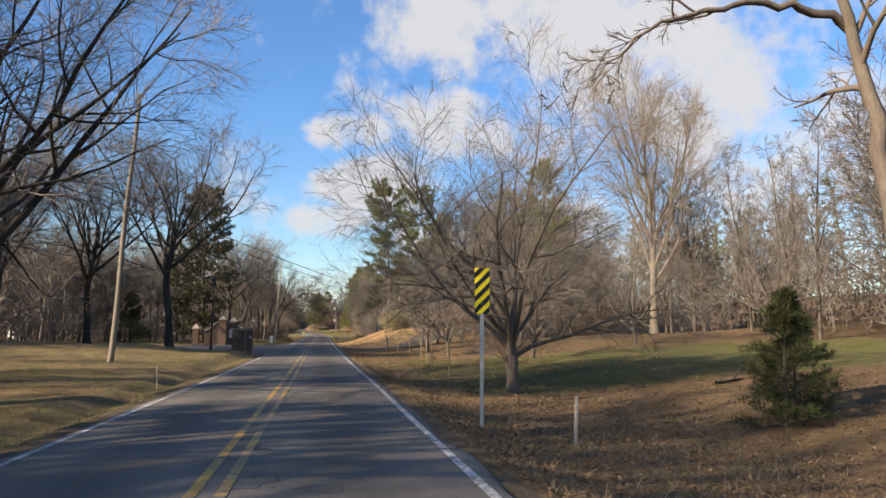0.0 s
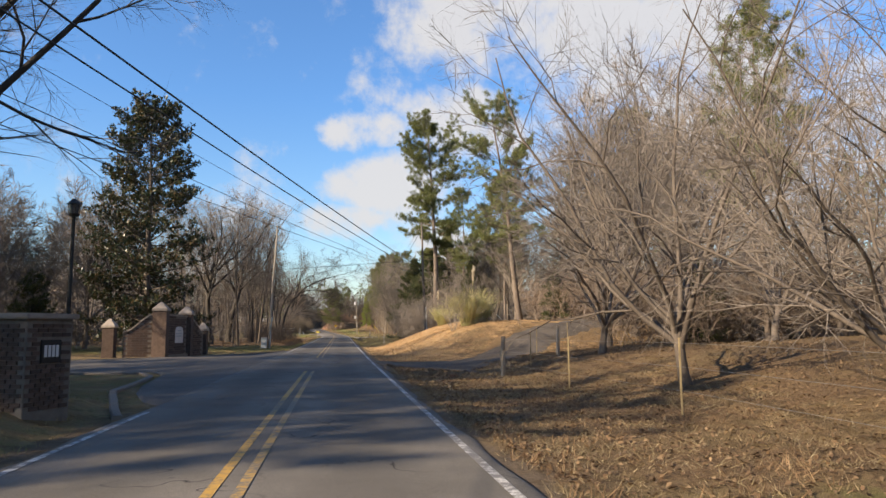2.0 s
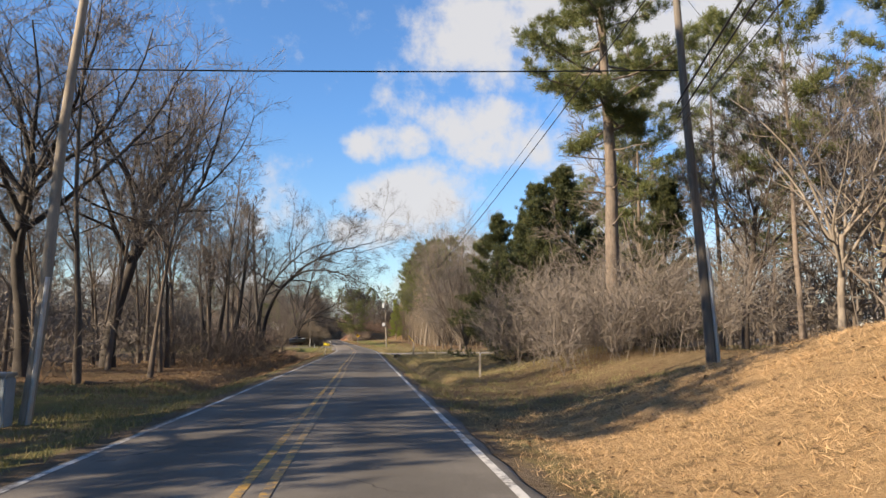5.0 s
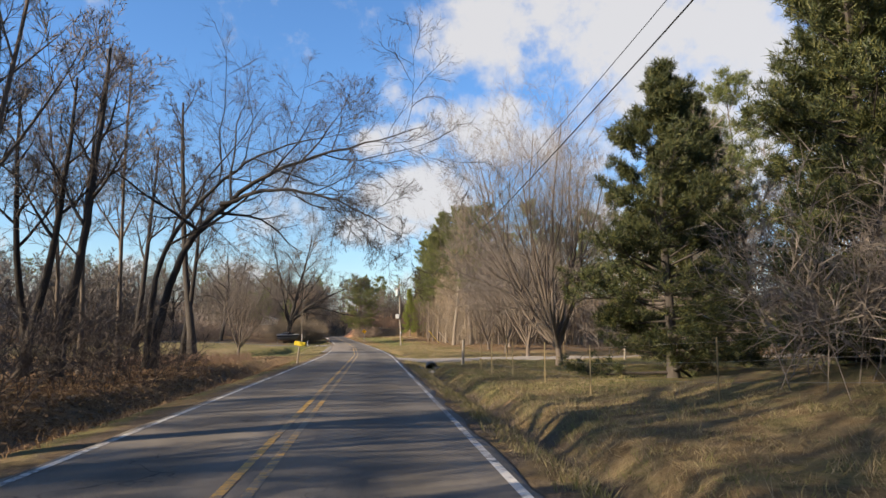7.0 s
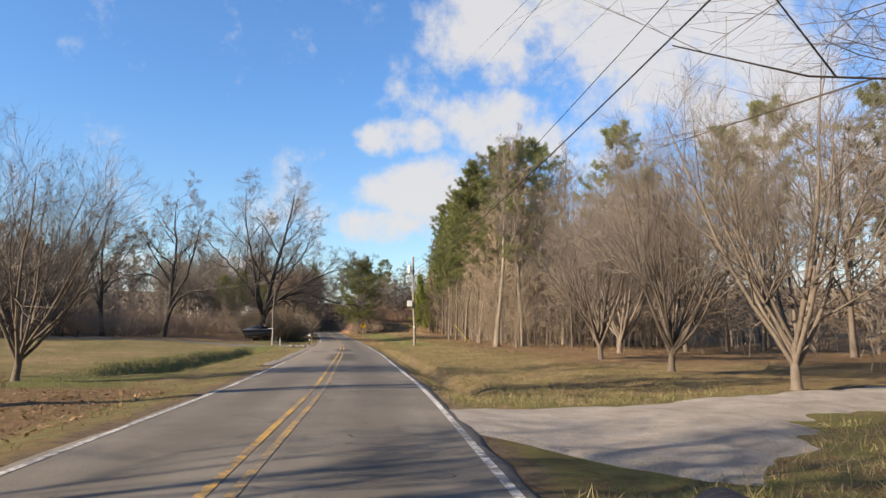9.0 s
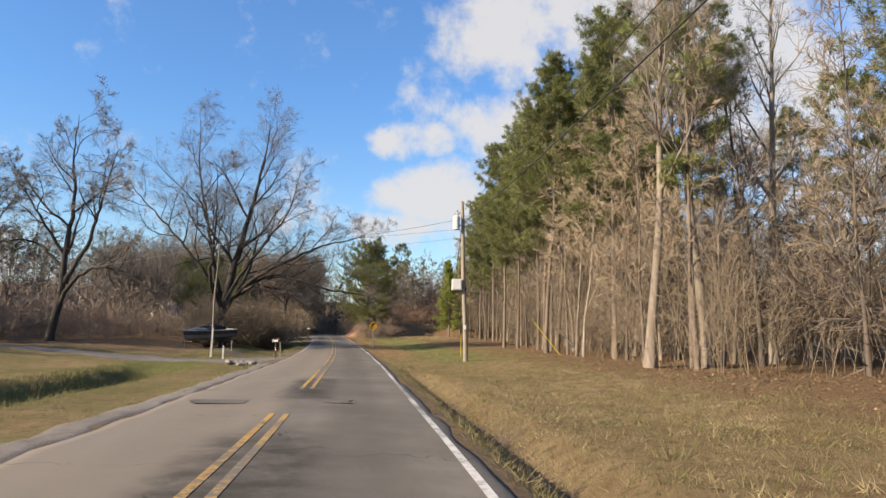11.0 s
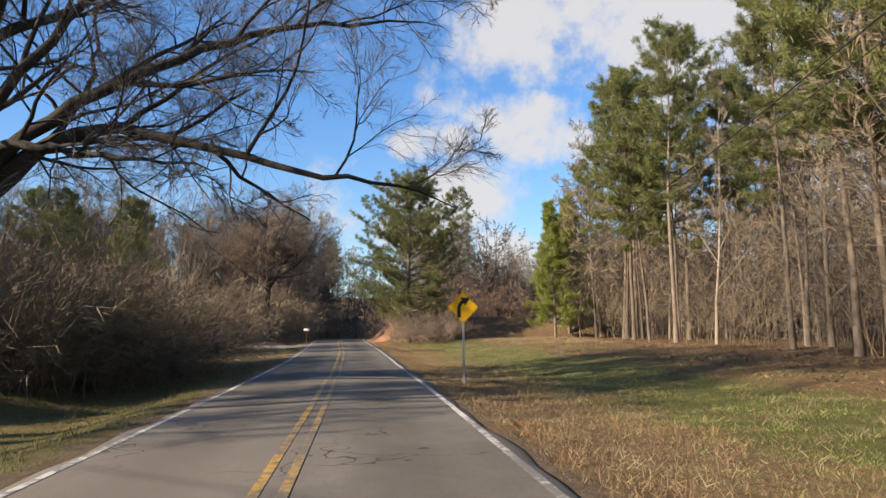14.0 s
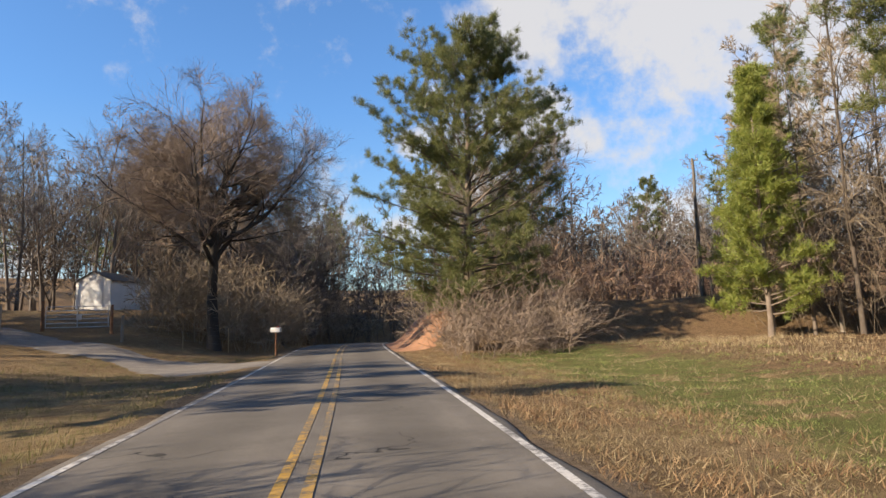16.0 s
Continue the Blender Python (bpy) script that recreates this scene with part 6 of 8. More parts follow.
def utility_pole(x, y, height, lean=(0.0, 0.0), radius=0.15, label="", transformer=False, box_z=0.0, fittings=2, conduit=False, wood="pole_wood"):
    z = g(x, y)
    ob = thing("utility_pole", Matrix.Translation((x, y, z)), label, "utility pole")
    top = Vector((lean[0], lean[1], height))
    n = 12
    u = np.linspace(-0.025, 1, n)
    P = np.array(top)[None, None] * u[None, :, None] + np.array((0.03, 0.02, 0))[None, None] * np.sin(u * 9)[None, :, None]
    v, f = tubes(P, radius * (1 - 0.35 * u)[None], 14)
    pole = new("pole", np_mesh("pole", v, f, M[wood], True))
    pole.parent = ob
    part("pole_top", rod(bmesh.new(), P[0, -1], P[0, -1] + np.array((0, 0, 0.02)), radius * 0.65, radius * 0.6, 14), M["pole_wood"], ob)
    for k in range(fittings):
        p = top * (0.985 - 0.055 * k)
        s = -1 if k % 2 else 1
        bm = rod(bmesh.new(), p, p + Vector((0.32 * s, 0, 0.05)), 0.025, 0.02, 8)
        arm = part("bracket", bm, M["steel"], ob, "grey steel bracket")
        bm = bmesh.new()
        for j in range(3):
            rod(bm, p + Vector((0.32 * s, 0, 0.03 + 0.05 * j)), p + Vector((0.32 * s, 0, 0.07 + 0.05 * j)), 0.06 - 0.012 * j, 0.045 - 0.012 * j, 10)
        part("insulator", bm, M["stone_cap"], arm, "pale ceramic insulator")
    if transformer:
        p = top * 0.86
        bm = bmesh.new()
        rod(bm, p + Vector((-0.42, -0.1, -0.45)), p + Vector((-0.42, -0.1, 0.4)), 0.23, 0.23, 18)
        rod(bm, p + Vector((-0.42, -0.1, 0.4)), p + Vector((-0.42, -0.1, 0.5)), 0.24, 0.12, 18)
        can = part("transformer", bm, M["white"], ob, "pale grey transformer can")
        for j in (-0.1, 0.1):
            part("bushing", rod(bmesh.new(), p + Vector((-0.42 + j, -0.1, 0.45)), p + Vector((-0.42 + j, -0.1, 0.72)), 0.035, 0.025, 8), M["stone_cap"], can)
        bm = box(bmesh.new(), p + Vector((-0.22, -0.14, -0.2)), p + Vector((0.0, 0.0, -0.1)), 0.01)
        part("hanger", bm, M["steel"], ob)
        part("cut_out", rod(bmesh.new(), top * 0.93 + Vector((-0.1, 0, 0)), top * 0.93 + Vector((-0.42, -0.1, -0.28)), 0.03, 0.03, 8), M["stone_cap"], ob)
    if box_z:
        p = top * (box_z / height)
        bm = box(bmesh.new(), p + Vector((-0.78, -0.36, -0.36)), p + Vector((-0.16, 0.30, 0.36)), 0.025)
        cab = part("equipment_box", bm, M["white"], ob, "white metal equipment box")
        part("box_door", box(bmesh.new(), p + Vector((-0.72, -0.375, -0.30)), p + Vector((-0.22, -0.36, 0.30)), 0.006), M["white"], cab)
        part("latch", box(bmesh.new(), p + Vector((-0.27, -0.395, -0.05)), p + Vector((-0.24, -0.375, 0.05)), 0.004), M["steel"], cab)
        part("mount", box(bmesh.new(), p + Vector((-0.17, -0.12, -0.45)), p + Vector((0.17, 0.17, -0.16)), 0.02), M["black"], ob, "dark mounting bracket")
        part("tag", box(bmesh.new(), top * 0.21 + Vector((-0.08, -0.165, -0.14)), top * 0.21 + Vector((0.08, -0.15, 0.14)), 0.004), M["white"], ob, "white tag plate")
    if conduit:
        part("conduit", rod(bmesh.new(), (radius * 0.9, -radius, 0), (radius * 0.9 + lean[0] * 0.25, -radius + lean[1] * 0.25, height * 0.25), 0.05, 0.05, 8), M["steel"], ob, "grey ground wire guard")
    return z + height


def wire(a, b, sag, radius=0.016, material="wire", label="black overhead power line wire", n=24):
    a, b = np.array(a, float), np.array(b, float)
    t = np.linspace(0, 1, n)[:, None]
    P = a * (1 - t) + b * t - np.array((0, 0, 1)) * sag * 4 * t * (1 - t)
    v, f = tubes(P[None], np.full((1, n), radius), 5)
    return tagged(new("overhead_wire", np_mesh("overhead_wire", v, f, M[material], True)), label, "power line", "overhead wires")


utility_pole(-9.7, 35.3, 13.2, (0.5, 0.2), 0.14, "weathered wooden utility pole leaning over the lawn, darkened for shade")
# Paler post wood here puts the sunlight on this pole into its colour.
utility_pole(-6.6, 107.5, 12.1, (0.55, 0.3), 0.125, "weathered wooden utility pole at the verge, paled for sunlight", fittings=3, conduit=True, wood="post_wood")
utility_pole(8.95, 108.8, 11.8, (-0.35, 0.5), 0.135, "dark wooden utility pole beside a mound", fittings=2, conduit=True)
utility_pole(5.8, 247.6, 10.6, (-0.35, 0.25), 0.16, "wooden utility pole with transformer and white box", True, 5.0, 2, wood="post_wood")
utility_pole(-11.3, 251.6, 7.9, (0.1, 0.2), 0.085, "thin wooden service pole beside the drive", fittings=1, conduit=True)
utility_pole(12.8, 332.0, 9.0, (0, 0), 0.13, "wooden utility pole at the wood's edge")
for a, b, sag, r in (((-10.1, 35.3, 8.2), (8.6, 109.3, 7.7), 0.35, 0.028), ((-10.3, 35.3, 7.6), (8.6, 109.3, 7.3), 0.4, 0.022),
                     ((-9.6, 35.3, 4.6), (8.6, 109.3, 7.0), 0.3, 0.011), ((-9.9, 35.3, 5.5), (8.6, 109.3, 6.9), 0.35, 0.010), ((-9.9, 35.3, 6.6), (8.6, 109.3, 7.1), 0.4, 0.007)):
    wire(a, b, sag, r)
    wire(a, (-27.5, -45.0, a[2] + 0.6), 0.4, r)
wire((-6.25, 107.7, 7.3), (8.65, 109.2, 8.6), 0.05, 0.02)
wire((8.6, 109.3, 11.7), (5.6, 247.8, 9.3), 2.6, 0.022)
wire((8.6, 109.3, 12.2), (5.6, 247.8, 10.2), 2.4, 0.012)
wire((5.5, 247.8, 9.6), (-11.2, 251.8, 8.0), 0.5, 0.011)
wire((5.5, 247.8, 8.9), (-46.0, 262.0, 9.0), 1.2, 0.007)
wire((5.5, 247.8, 8.3), (-46.0, 262.5, 8.2), 1.4, 0.006)
wire((5.5, 247.8, 9.2), (12.8, 332.0, 10.6), 1.6, 0.022)
wire((5.4, 247.9, 8.8), (12.8, 332.0, 10.0), 1.8, 0.014)
wire((-11.2, 251.8, 7.9), (-52.0, 285.0, 8.0), 1.0, 0.012, "wire_steel", "thin grey service wire to the house")


def guy_guard(x, y, to, colour, label, guard=2.4):
    z = g(x, y)
    ob = thing("guy_wire", Matrix.Translation((x, y, z)), label, "guy wire")
    d = Vector(to) - Vector((x, y, z))
    part("strand", rod(bmesh.new(), (0, 0, -0.1), d, 0.008, 0.008, 6), M["wire_steel"], ob)
    u = d.normalized()
    part("guard", rod(bmesh.new(), u * 0.1, u * guard, 0.035, 0.035, 10), M[colour], ob, "plastic guy guard sleeve")


guy_guard(6.4, 255.8, (5.6, 247.8, 9.4), "yellow_plastic", "steel guy wire with a yellow guard")
guy_guard(12.6, 249.6, (5.6, 247.7, 8.6), "yellow_plastic", "steel guy wire with a yellow guard", 3.0)
guy_guard(14.6, 251.6, (5.6, 247.7, 9.6), "white", "steel guy wire with a white guard", 3.0)
guy_guard(17.7, 110.2, (8.7, 109.2, 9.6), "white", "steel guy wire with a white guard behind a mound", 2.6)
guy_guard(18.9, 111.4, (8.7, 109.2, 11.0), "white", "steel guy wire with a white guard behind a mound", 2.8)


# ---- signs ----
def object_marker():
    """Tall narrow hazard board with slanting bands."""
    x, y = 3.16, 13.4
    z = g(x, y)
    ob = thing("hazard_sign", Matrix.Translation((x, y, z)) @ pose(0, 0, 0, 0, 0, -2), "yellow hazard board with black slanting bands on steel post", "road sign")
    top = 2.78 - z
    bm = bmesh.new()
    box(bm, (-0.03, 0.006, -0.3), (0.03, 0.012, top - 0.1))
    box(bm, (-0.035, 0.006, -0.3), (-0.028, 0.04, top - 0.1))
    box(bm, (0.028, 0.006, -0.3), (0.035, 0.04, top - 0.1))
    part("post", bm, M["steel"], ob, "grey steel channel post")
    lo = top - 0.914
    board = part("board", box(bmesh.new(), (-0.152, -0.002, lo), (0.152, 0.003, top), 0.001), M["sign_lemon"], ob, "lemon yellow board")
    for k in range(-1, 5):
        c0, c1 = lo + 0.24 * k - 0.02, lo + 0.24 * k + 0.10
        pts = []
        for xx, zz in ((-0.152, c0), (0.152, c0 + 0.30), (0.152, c1 + 0.30), (-0.152, c1)):
            pts.append((xx, zz))
        poly = []
        for i in range(4):          # cut to the board
            a, b = pts[i], pts[(i + 1) % 4]
            poly.append(a)
        clip = lambda P, f, lim, keep_low: [q for i in range(len(P)) for q in cut(P[i], P[(i + 1) % len(P)], lim, keep_low)]

        def cut(a, b, lim, low):
            ina, inb = (a[1] <= lim, b[1] <= lim) if low else (a[1] >= lim, b[1] >= lim)
            if ina and inb:
                return [b]
            if ina != inb:
                t = (lim - a[1]) / (b[1] - a[1])
                m = (a[0] + t * (b[0] - a[0]), lim)
                return [m] if ina else [m, b]
            return []
        poly = clip(poly, None, top - 0.004, True)
        if len(poly) > 2:
            poly = clip(poly, None, lo + 0.004, False)
        if len(poly) > 2:
            bm = slab(bmesh.new(), poly, -0.004)
            bmesh.ops.translate(bm, verts=bm.verts, vec=(0, -0.0025, 0))
            part("stripe", bm, M["black"], board, "black slanting band")
    for zz in (lo + 0.2, top - 0.2):
        part("bolt", rod(bmesh.new(), (0, -0.012, zz), (0, 0.01, zz), 0.012, 0.012, 8), M["steel"], ob)


def curve_sign():
    x, y = -0.68, 277.65
    z = g(x, y)
    ob = thing("curve_sign", Matrix.Translation((x, y, z)) @ pose(0, 0, 0, 0, 0, 3), "yellow diamond sign with a black right-curve arrow", "road sign")
    mid, h = 2.87 - z, 0.515
    bm = bmesh.new()
    box(bm, (-0.03, 0.008, -0.3), (0.03, 0.014, mid + 0.45))
    box(bm, (-0.036, 0.008, -0.3), (-0.028, 0.045, mid + 0.45))
    box(bm, (0.028, 0.008, -0.3), (0.036, 0.045, mid + 0.45))
    part("post", bm, M["steel"], ob, "grey steel channel post")

    def diamond(r, cut):
        pts = []
        for a in range(4):
            c, s = math.cos(a * math.pi / 2), math.sin(a * math.pi / 2)
            for d in (-cut, cut):
                pts.append((r * c - cut * abs(c) * c - d * s, mid + r * s - cut * abs(s) * s + d * c))
        return pts
    board = part("board", slab(bmesh.new(), diamond(h, 0.04), 0.006), M["sign_yellow"], ob, "yellow aluminium diamond")
    # black line near the rim
    rim, inner = diamond(h - 0.02, 0.035), diamond(h - 0.036, 0.032)
    bm = bmesh.new()
    vo = [bm.verts.new((a, -0.003, b)) for a, b in rim]
    vi = [bm.verts.new((a, -0.003, b)) for a, b in inner]
    for i in range(8):
        bm.faces.new((vo[i], vo[(i + 1) % 8], vi[(i + 1) % 8], vi[i]))
    part("rim_line", bm, M["black"], board, "thin black rim line")
    # arrow: a shaft that bends to the right
    w, rows = 0.055, []
    for k in range(15):
        u = k / 14
        if u < 0.45:
            px, pz, ax = -0.13, -0.32 + u / 0.45 * 0.27, 0.0
        else:
            ax = (u - 0.45) / 0.55 * radians(62)
            px, pz = -0.13 + 0.27 * (1 - math.cos(ax)), -0.05 + 0.27 * math.sin(ax)
        rows.append((px, pz, ax))
    bm = bmesh.new()
    L = [bm.verts.new((px - w * math.cos(ax), -0.004, mid + pz + w * math.sin(ax))) for px, pz, ax in rows]
    R = [bm.verts.new((px + w * math.cos(ax), -0.004, mid + pz - w * math.sin(ax))) for px, pz, ax in rows]
    for k in range(14):
        bm.faces.new((L[k], L[k + 1], R[k + 1], R[k]))
    px, pz, ax = rows[-1]
    dx, dz = math.sin(ax), math.cos(ax)
    nx, nz = -math.cos(ax), math.sin(ax)
    bm.faces.new([bm.verts.new((px + nx * s * 0.15 + dx * f, -0.004, mid + pz + nz * s * 0.15 + dz * f)) for s, f in ((1, -0.02), (0, 0.23), (-1, -0.02))])
    bmesh.ops.recalc_face_normals(bm, faces=bm.faces)
    part("arrow", bm, M["black"], board, "black curved arrow")
    for zz in (mid - 0.3, mid + 0.3):
        part("bolt", rod(bmesh.new(), (0, -0.014, zz), (0, 0.01, zz), 0.012, 0.012, 8), M["steel"], ob)


object_marker()
curve_sign()


# ---- brick entrance ----


def brick_mesh():
    bm = box(bmesh.new(), (-0.1, -0.012, -0.033), (0.1, 0.012, 0.033), 0.005)
    me = bpy.data.meshes.new("brick")
    bm.to_mesh(me)
    bm.free()
    me.materials.append(M["brick"])
    return me


def brick_face(parent, origin, along, out, width, height, me, sx=1.0, sz=1.0, skip=()):
    """Courses of bricks on one face; each brick an object of its own."""
    along, out = Vector(along), Vector(out)
    bw, bh = 0.212 * sx, 0.076 * sz
    rows = int(height / bh)
    rng = random.Random(int(width * 1000) + int(height * 77))
    for r in range(rows):
        n = int(width / bw)
        shift = 0.5 * bw * (r % 2)
        for c in range(n + 1):
            s = c * bw + shift
            if s < bw * 0.4 or s > width - bw * 0.4:
                continue
            zz = (r + 0.5) * bh
            if any(a < s < b and lo < zz < hi for a, b, lo, hi in skip):
                continue
            ob = new("brick", me)
            ob.parent = parent
            rot = Matrix((along, -out, Vector((0, 0, 1)))).transposed().to_4x4()
            ob.matrix_local = Matrix.Translation(Vector(origin) + along * s + out * (0.003 + 0.005 * rng.random()) + Vector((0, 0, zz))) @ rot @ Matrix.Diagonal((sx, 1, sz, 1))


def gate_pillar(me):
    x, y = -5.35, 51.0
    z = g(x, y)
    ob = thing("brick_pillar", Matrix.Translation((x, y, z)) @ pose(0, 0, 0, 0, 0, -22), "weathered brick mailbox pillar with stone cap", "pillar")
    core = part("core", box(bmesh.new(), (-0.55, -0.50, -0.3), (0.55, 0.50, 1.52), 0.01), M["mortar"], ob, "mortar core between the bricks")
    for o, a, n in (((-0.55, -0.50, 0), (1, 0, 0), (0, -1, 0)), ((0.55, -0.50, 0), (0, 1, 0), (1, 0, 0)), ((-0.55, 0.50, 0), (0, -1, 0), (-1, 0, 0))):
        brick_face(core, o, a, n, 1.1 if a[0] else 1.0, 1.5, me, skip=((0.25, 0.75, 0.75, 1.2),) if n == (1, 0, 0) else ())
    part("cap", box(bmesh.new(), (-0.63, -0.58, 1.52), (0.63, 0.58, 1.62), 0.02), M["stone_cap"], ob, "flat dark stone cap")
    front = part("mailbox_door", box(bmesh.new(), (0.553, -0.22, 0.78), (0.59, 0.22, 1.17), 0.01), M["black"], ob, "black mailbox door")
    for k in range(4):
        part("number_bar", box(bmesh.new(), (0.588, -0.16 + 0.085 * k, 0.88), (0.594, -0.10 + 0.085 * k, 1.08)), M["white"], front, "white bar")


def entrance_wall(me):
    """Curved wing wall, front wall with two capped pillars and a plaque."""
    base = g(-11, 86) - 0.05
    ob = thing("entrance_wall", Matrix.Translation((0, 0, base)), "curved brick entrance wall with stone caps and plaque", "wall")
    zt = 2.75

    def swept(x0, y0, x1, y1, h0, h1, thick, name, s_curve=True):
        d = Vector((x1 - x0, y1 - y0, 0))
        u, n = d.normalized(), Vector((-d.normalized().y, d.normalized().x, 0))
        bm = bmesh.new()
        rows = []
        for k in range(17):
            t = k / 16
            s = t * t * (3 - 2 * t) if s_curve else t
            h = h0 + (h1 - h0) * s
            p = Vector((x0, y0, 0)) + d * t
            rows.append([bm.verts.new(p + n * thick / 2 * q + Vector((0, 0, zz))) for q, zz in ((-1, -0.3), (1, -0.3), (1, h), (-1, h))])
        for a, b in zip(rows, rows[1:]):
            for i in range(4):
                bm.faces.new((a[i], a[(i + 1) % 4], b[(i + 1) % 4], b[i]))
        bm.faces.new(rows[0])
        bm.faces.new(rows[-1][::-1])
        bmesh.ops.recalc_face_normals(bm, faces=bm.faces)
        w = part(name, bm, M["mortar"], ob, "brick wall with recessed mortar")
        bm = bmesh.new()
        cop = []
        for k in range(17):
            t = k / 16
            s = t * t * (3 - 2 * t) if s_curve else t
            h = h0 + (h1 - h0) * s
            p = Vector((x0, y0, 0)) + d * t
            cop.append([bm.verts.new(p + n * (thick / 2 + 0.06) * q + Vector((0, 0, zz))) for q, zz in ((-1, h + 0.004), (1, h + 0.004), (1, h + 0.11), (-1, h + 0.11))])
        for a, b in zip(cop, cop[1:]):
            for i in range(4):
                bm.faces.new((a[i], a[(i + 1) % 4], b[(i + 1) % 4], b[i]))
        bm.faces.new(cop[0])
        bm.faces.new(cop[-1][::-1])
        bmesh.ops.recalc_face_normals(bm, faces=bm.faces)
        part("coping", bm, M["stone_cap"], w, "pale rounded coping")
        # bricks on the road side and the outer side
        for side, sgn in ((n * -1, -1),):
            bw, bh = 0.46, 0.15
            L = d.length
            for r in range(int(max(h0, h1) / bh)):
                for c in range(int(L / bw) + 1):
                    s = c * bw + 0.23 * (r % 2)
                    if s < 0.22 or s > L - 0.22:
                        continue
                    t = s / L
                    e = t * t * (3 - 2 * t) if s_curve else t
                    if (r + 1) * bh > h0 + (h1 - h0) * e:
                        continue
                    b = new("brick", me)
                    b.parent = w
                    out = side
                    rot = Matrix((u * -sgn, -out, Vector((0, 0, 1)))).transposed().to_4x4()
                    b.matrix_local = Matrix.Translation(Vector((x0, y0, 0)) + u * s + out * (thick / 2 + 0.004) + Vector((0, 0, (r + 0.5) * bh))) @ rot @ Matrix.Diagonal((2.16, 1, 1.98, 1))
        return w

    swept(-13.2, 83.95, -11.5, 84.3, 1.65, zt, 0.4, "wing_wall")
    swept(-11.05, 84.8, -10.45, 87.8, zt, zt - 0.1, 0.42, "front_wall", False)
    swept(-10.25, 88.65, -9.8, 90.4, zt - 0.3, 1.5, 0.4, "wing_wall")
    for px, py, h, r in ((-11.1, 84.35, 3.0, 0.42), (-10.35, 88.2, 2.85, 0.40), (-14.0, 83.85, 1.95, 0.34), (-9.7, 90.75, 1.75, 0.32)):
        col = part("pillar", box(bmesh.new(), (px - r, py - r, -0.3), (px + r, py + r, h), 0.012), M["brick"], ob, "square brick pillar")
        bm = bmesh.new()
        box(bm, (px - r - 0.06, py - r - 0.06, h + 0.003), (px + r + 0.06, py + r + 0.06, h + 0.14), 0.015)
        m = Matrix.Translation((px, py, h + 0.14 + 0.22)) @ Matrix.Rotation(radians(45), 4, "Z")
        bmesh.ops.create_cone(bm, cap_ends=True, segments=4, radius1=(r + 0.05) * 1.41, radius2=0.08, depth=0.44, matrix=m)
        part("cap", bm, M["stone_cap"], col, "pale pyramid stone cap")
    bm = slab(bmesh.new(), [(-0.62, 0), (0.62, 0), (0.62, 0.85), (0.45, 1.0), (0.2, 1.08), (-0.2, 1.08), (-0.45, 1.0), (-0.62, 0.85)], 0.06)
    bmesh.ops.transform(bm, matrix=Matrix.Translation((-10.45, 86.6, 0.95)) @ Matrix.Rotation(radians(78.7), 4, "Z"), verts=bm.verts)
    plaque = part("plaque", bm, M["white"], ob, "pale stone plaque")
    for k, (w, zz) in enumerate(((0.5, 1.72), (0.9, 1.52), (0.8, 1.36))):
        bm = box(bmesh.new(), (-w / 2, -0.008, zz), (w / 2, 0.004, zz + 0.08))
        bmesh.ops.transform(bm, matrix=Matrix.Translation((-10.446, 86.6, 0)) @ Matrix.Rotation(radians(78.7), 4, "Z"), verts=bm.verts)
        part("text_bar", bm, M["grey_green"], plaque, "grey bar")
    bm = box(bmesh.new(), (-0.1, -0.32, -0.3), (3.3, 0.3, 0.22), 0.03)
    bmesh.ops.transform(bm, matrix=Matrix.Translation((-11.05, 84.7, 0)) @ Matrix.Rotation(radians(78.7), 4, "Z"), verts=bm.verts)
    part("plinth", bm, M["mortar"], ob, "low stone plinth")


def kerb(points, label):
    P = np.array([(x, y, g(x, y) + 0.01) for x, y in points])
    q = np.linspace(0, len(P) - 1, 40)
    C = np.stack([np.interp(q, np.arange(len(P)), P[:, k]) for k in range(3)], -1)
    bm = bmesh.new()
    T = unit(np.gradient(C, axis=0))
    rows = []
    for c, t in zip(C, T):
        nn = np.array((-t[1], t[0], 0))
        rows.append([bm.verts.new(c + nn * a + np.array((0, 0, b))) for a, b in ((-0.09, -0.25), (0.09, -0.25), (0.09, 0.04), (0.06, 0.07), (-0.06, 0.07), (-0.09, 0.04))])
    for a, b in zip(rows, rows[1:]):
        for i in range(6):
            bm.faces.new((a[i], a[(i + 1) % 6], b[(i + 1) % 6], b[i]))
    bm.faces.new(rows[0])
    bm.faces.new(rows[-1][::-1])
    bmesh.ops.recalc_face_normals(bm, faces=bm.faces)
    ob = part("kerb_1", bm, M["mortar"], None)
    tagged(ob, label, "kerb", kind="structure")


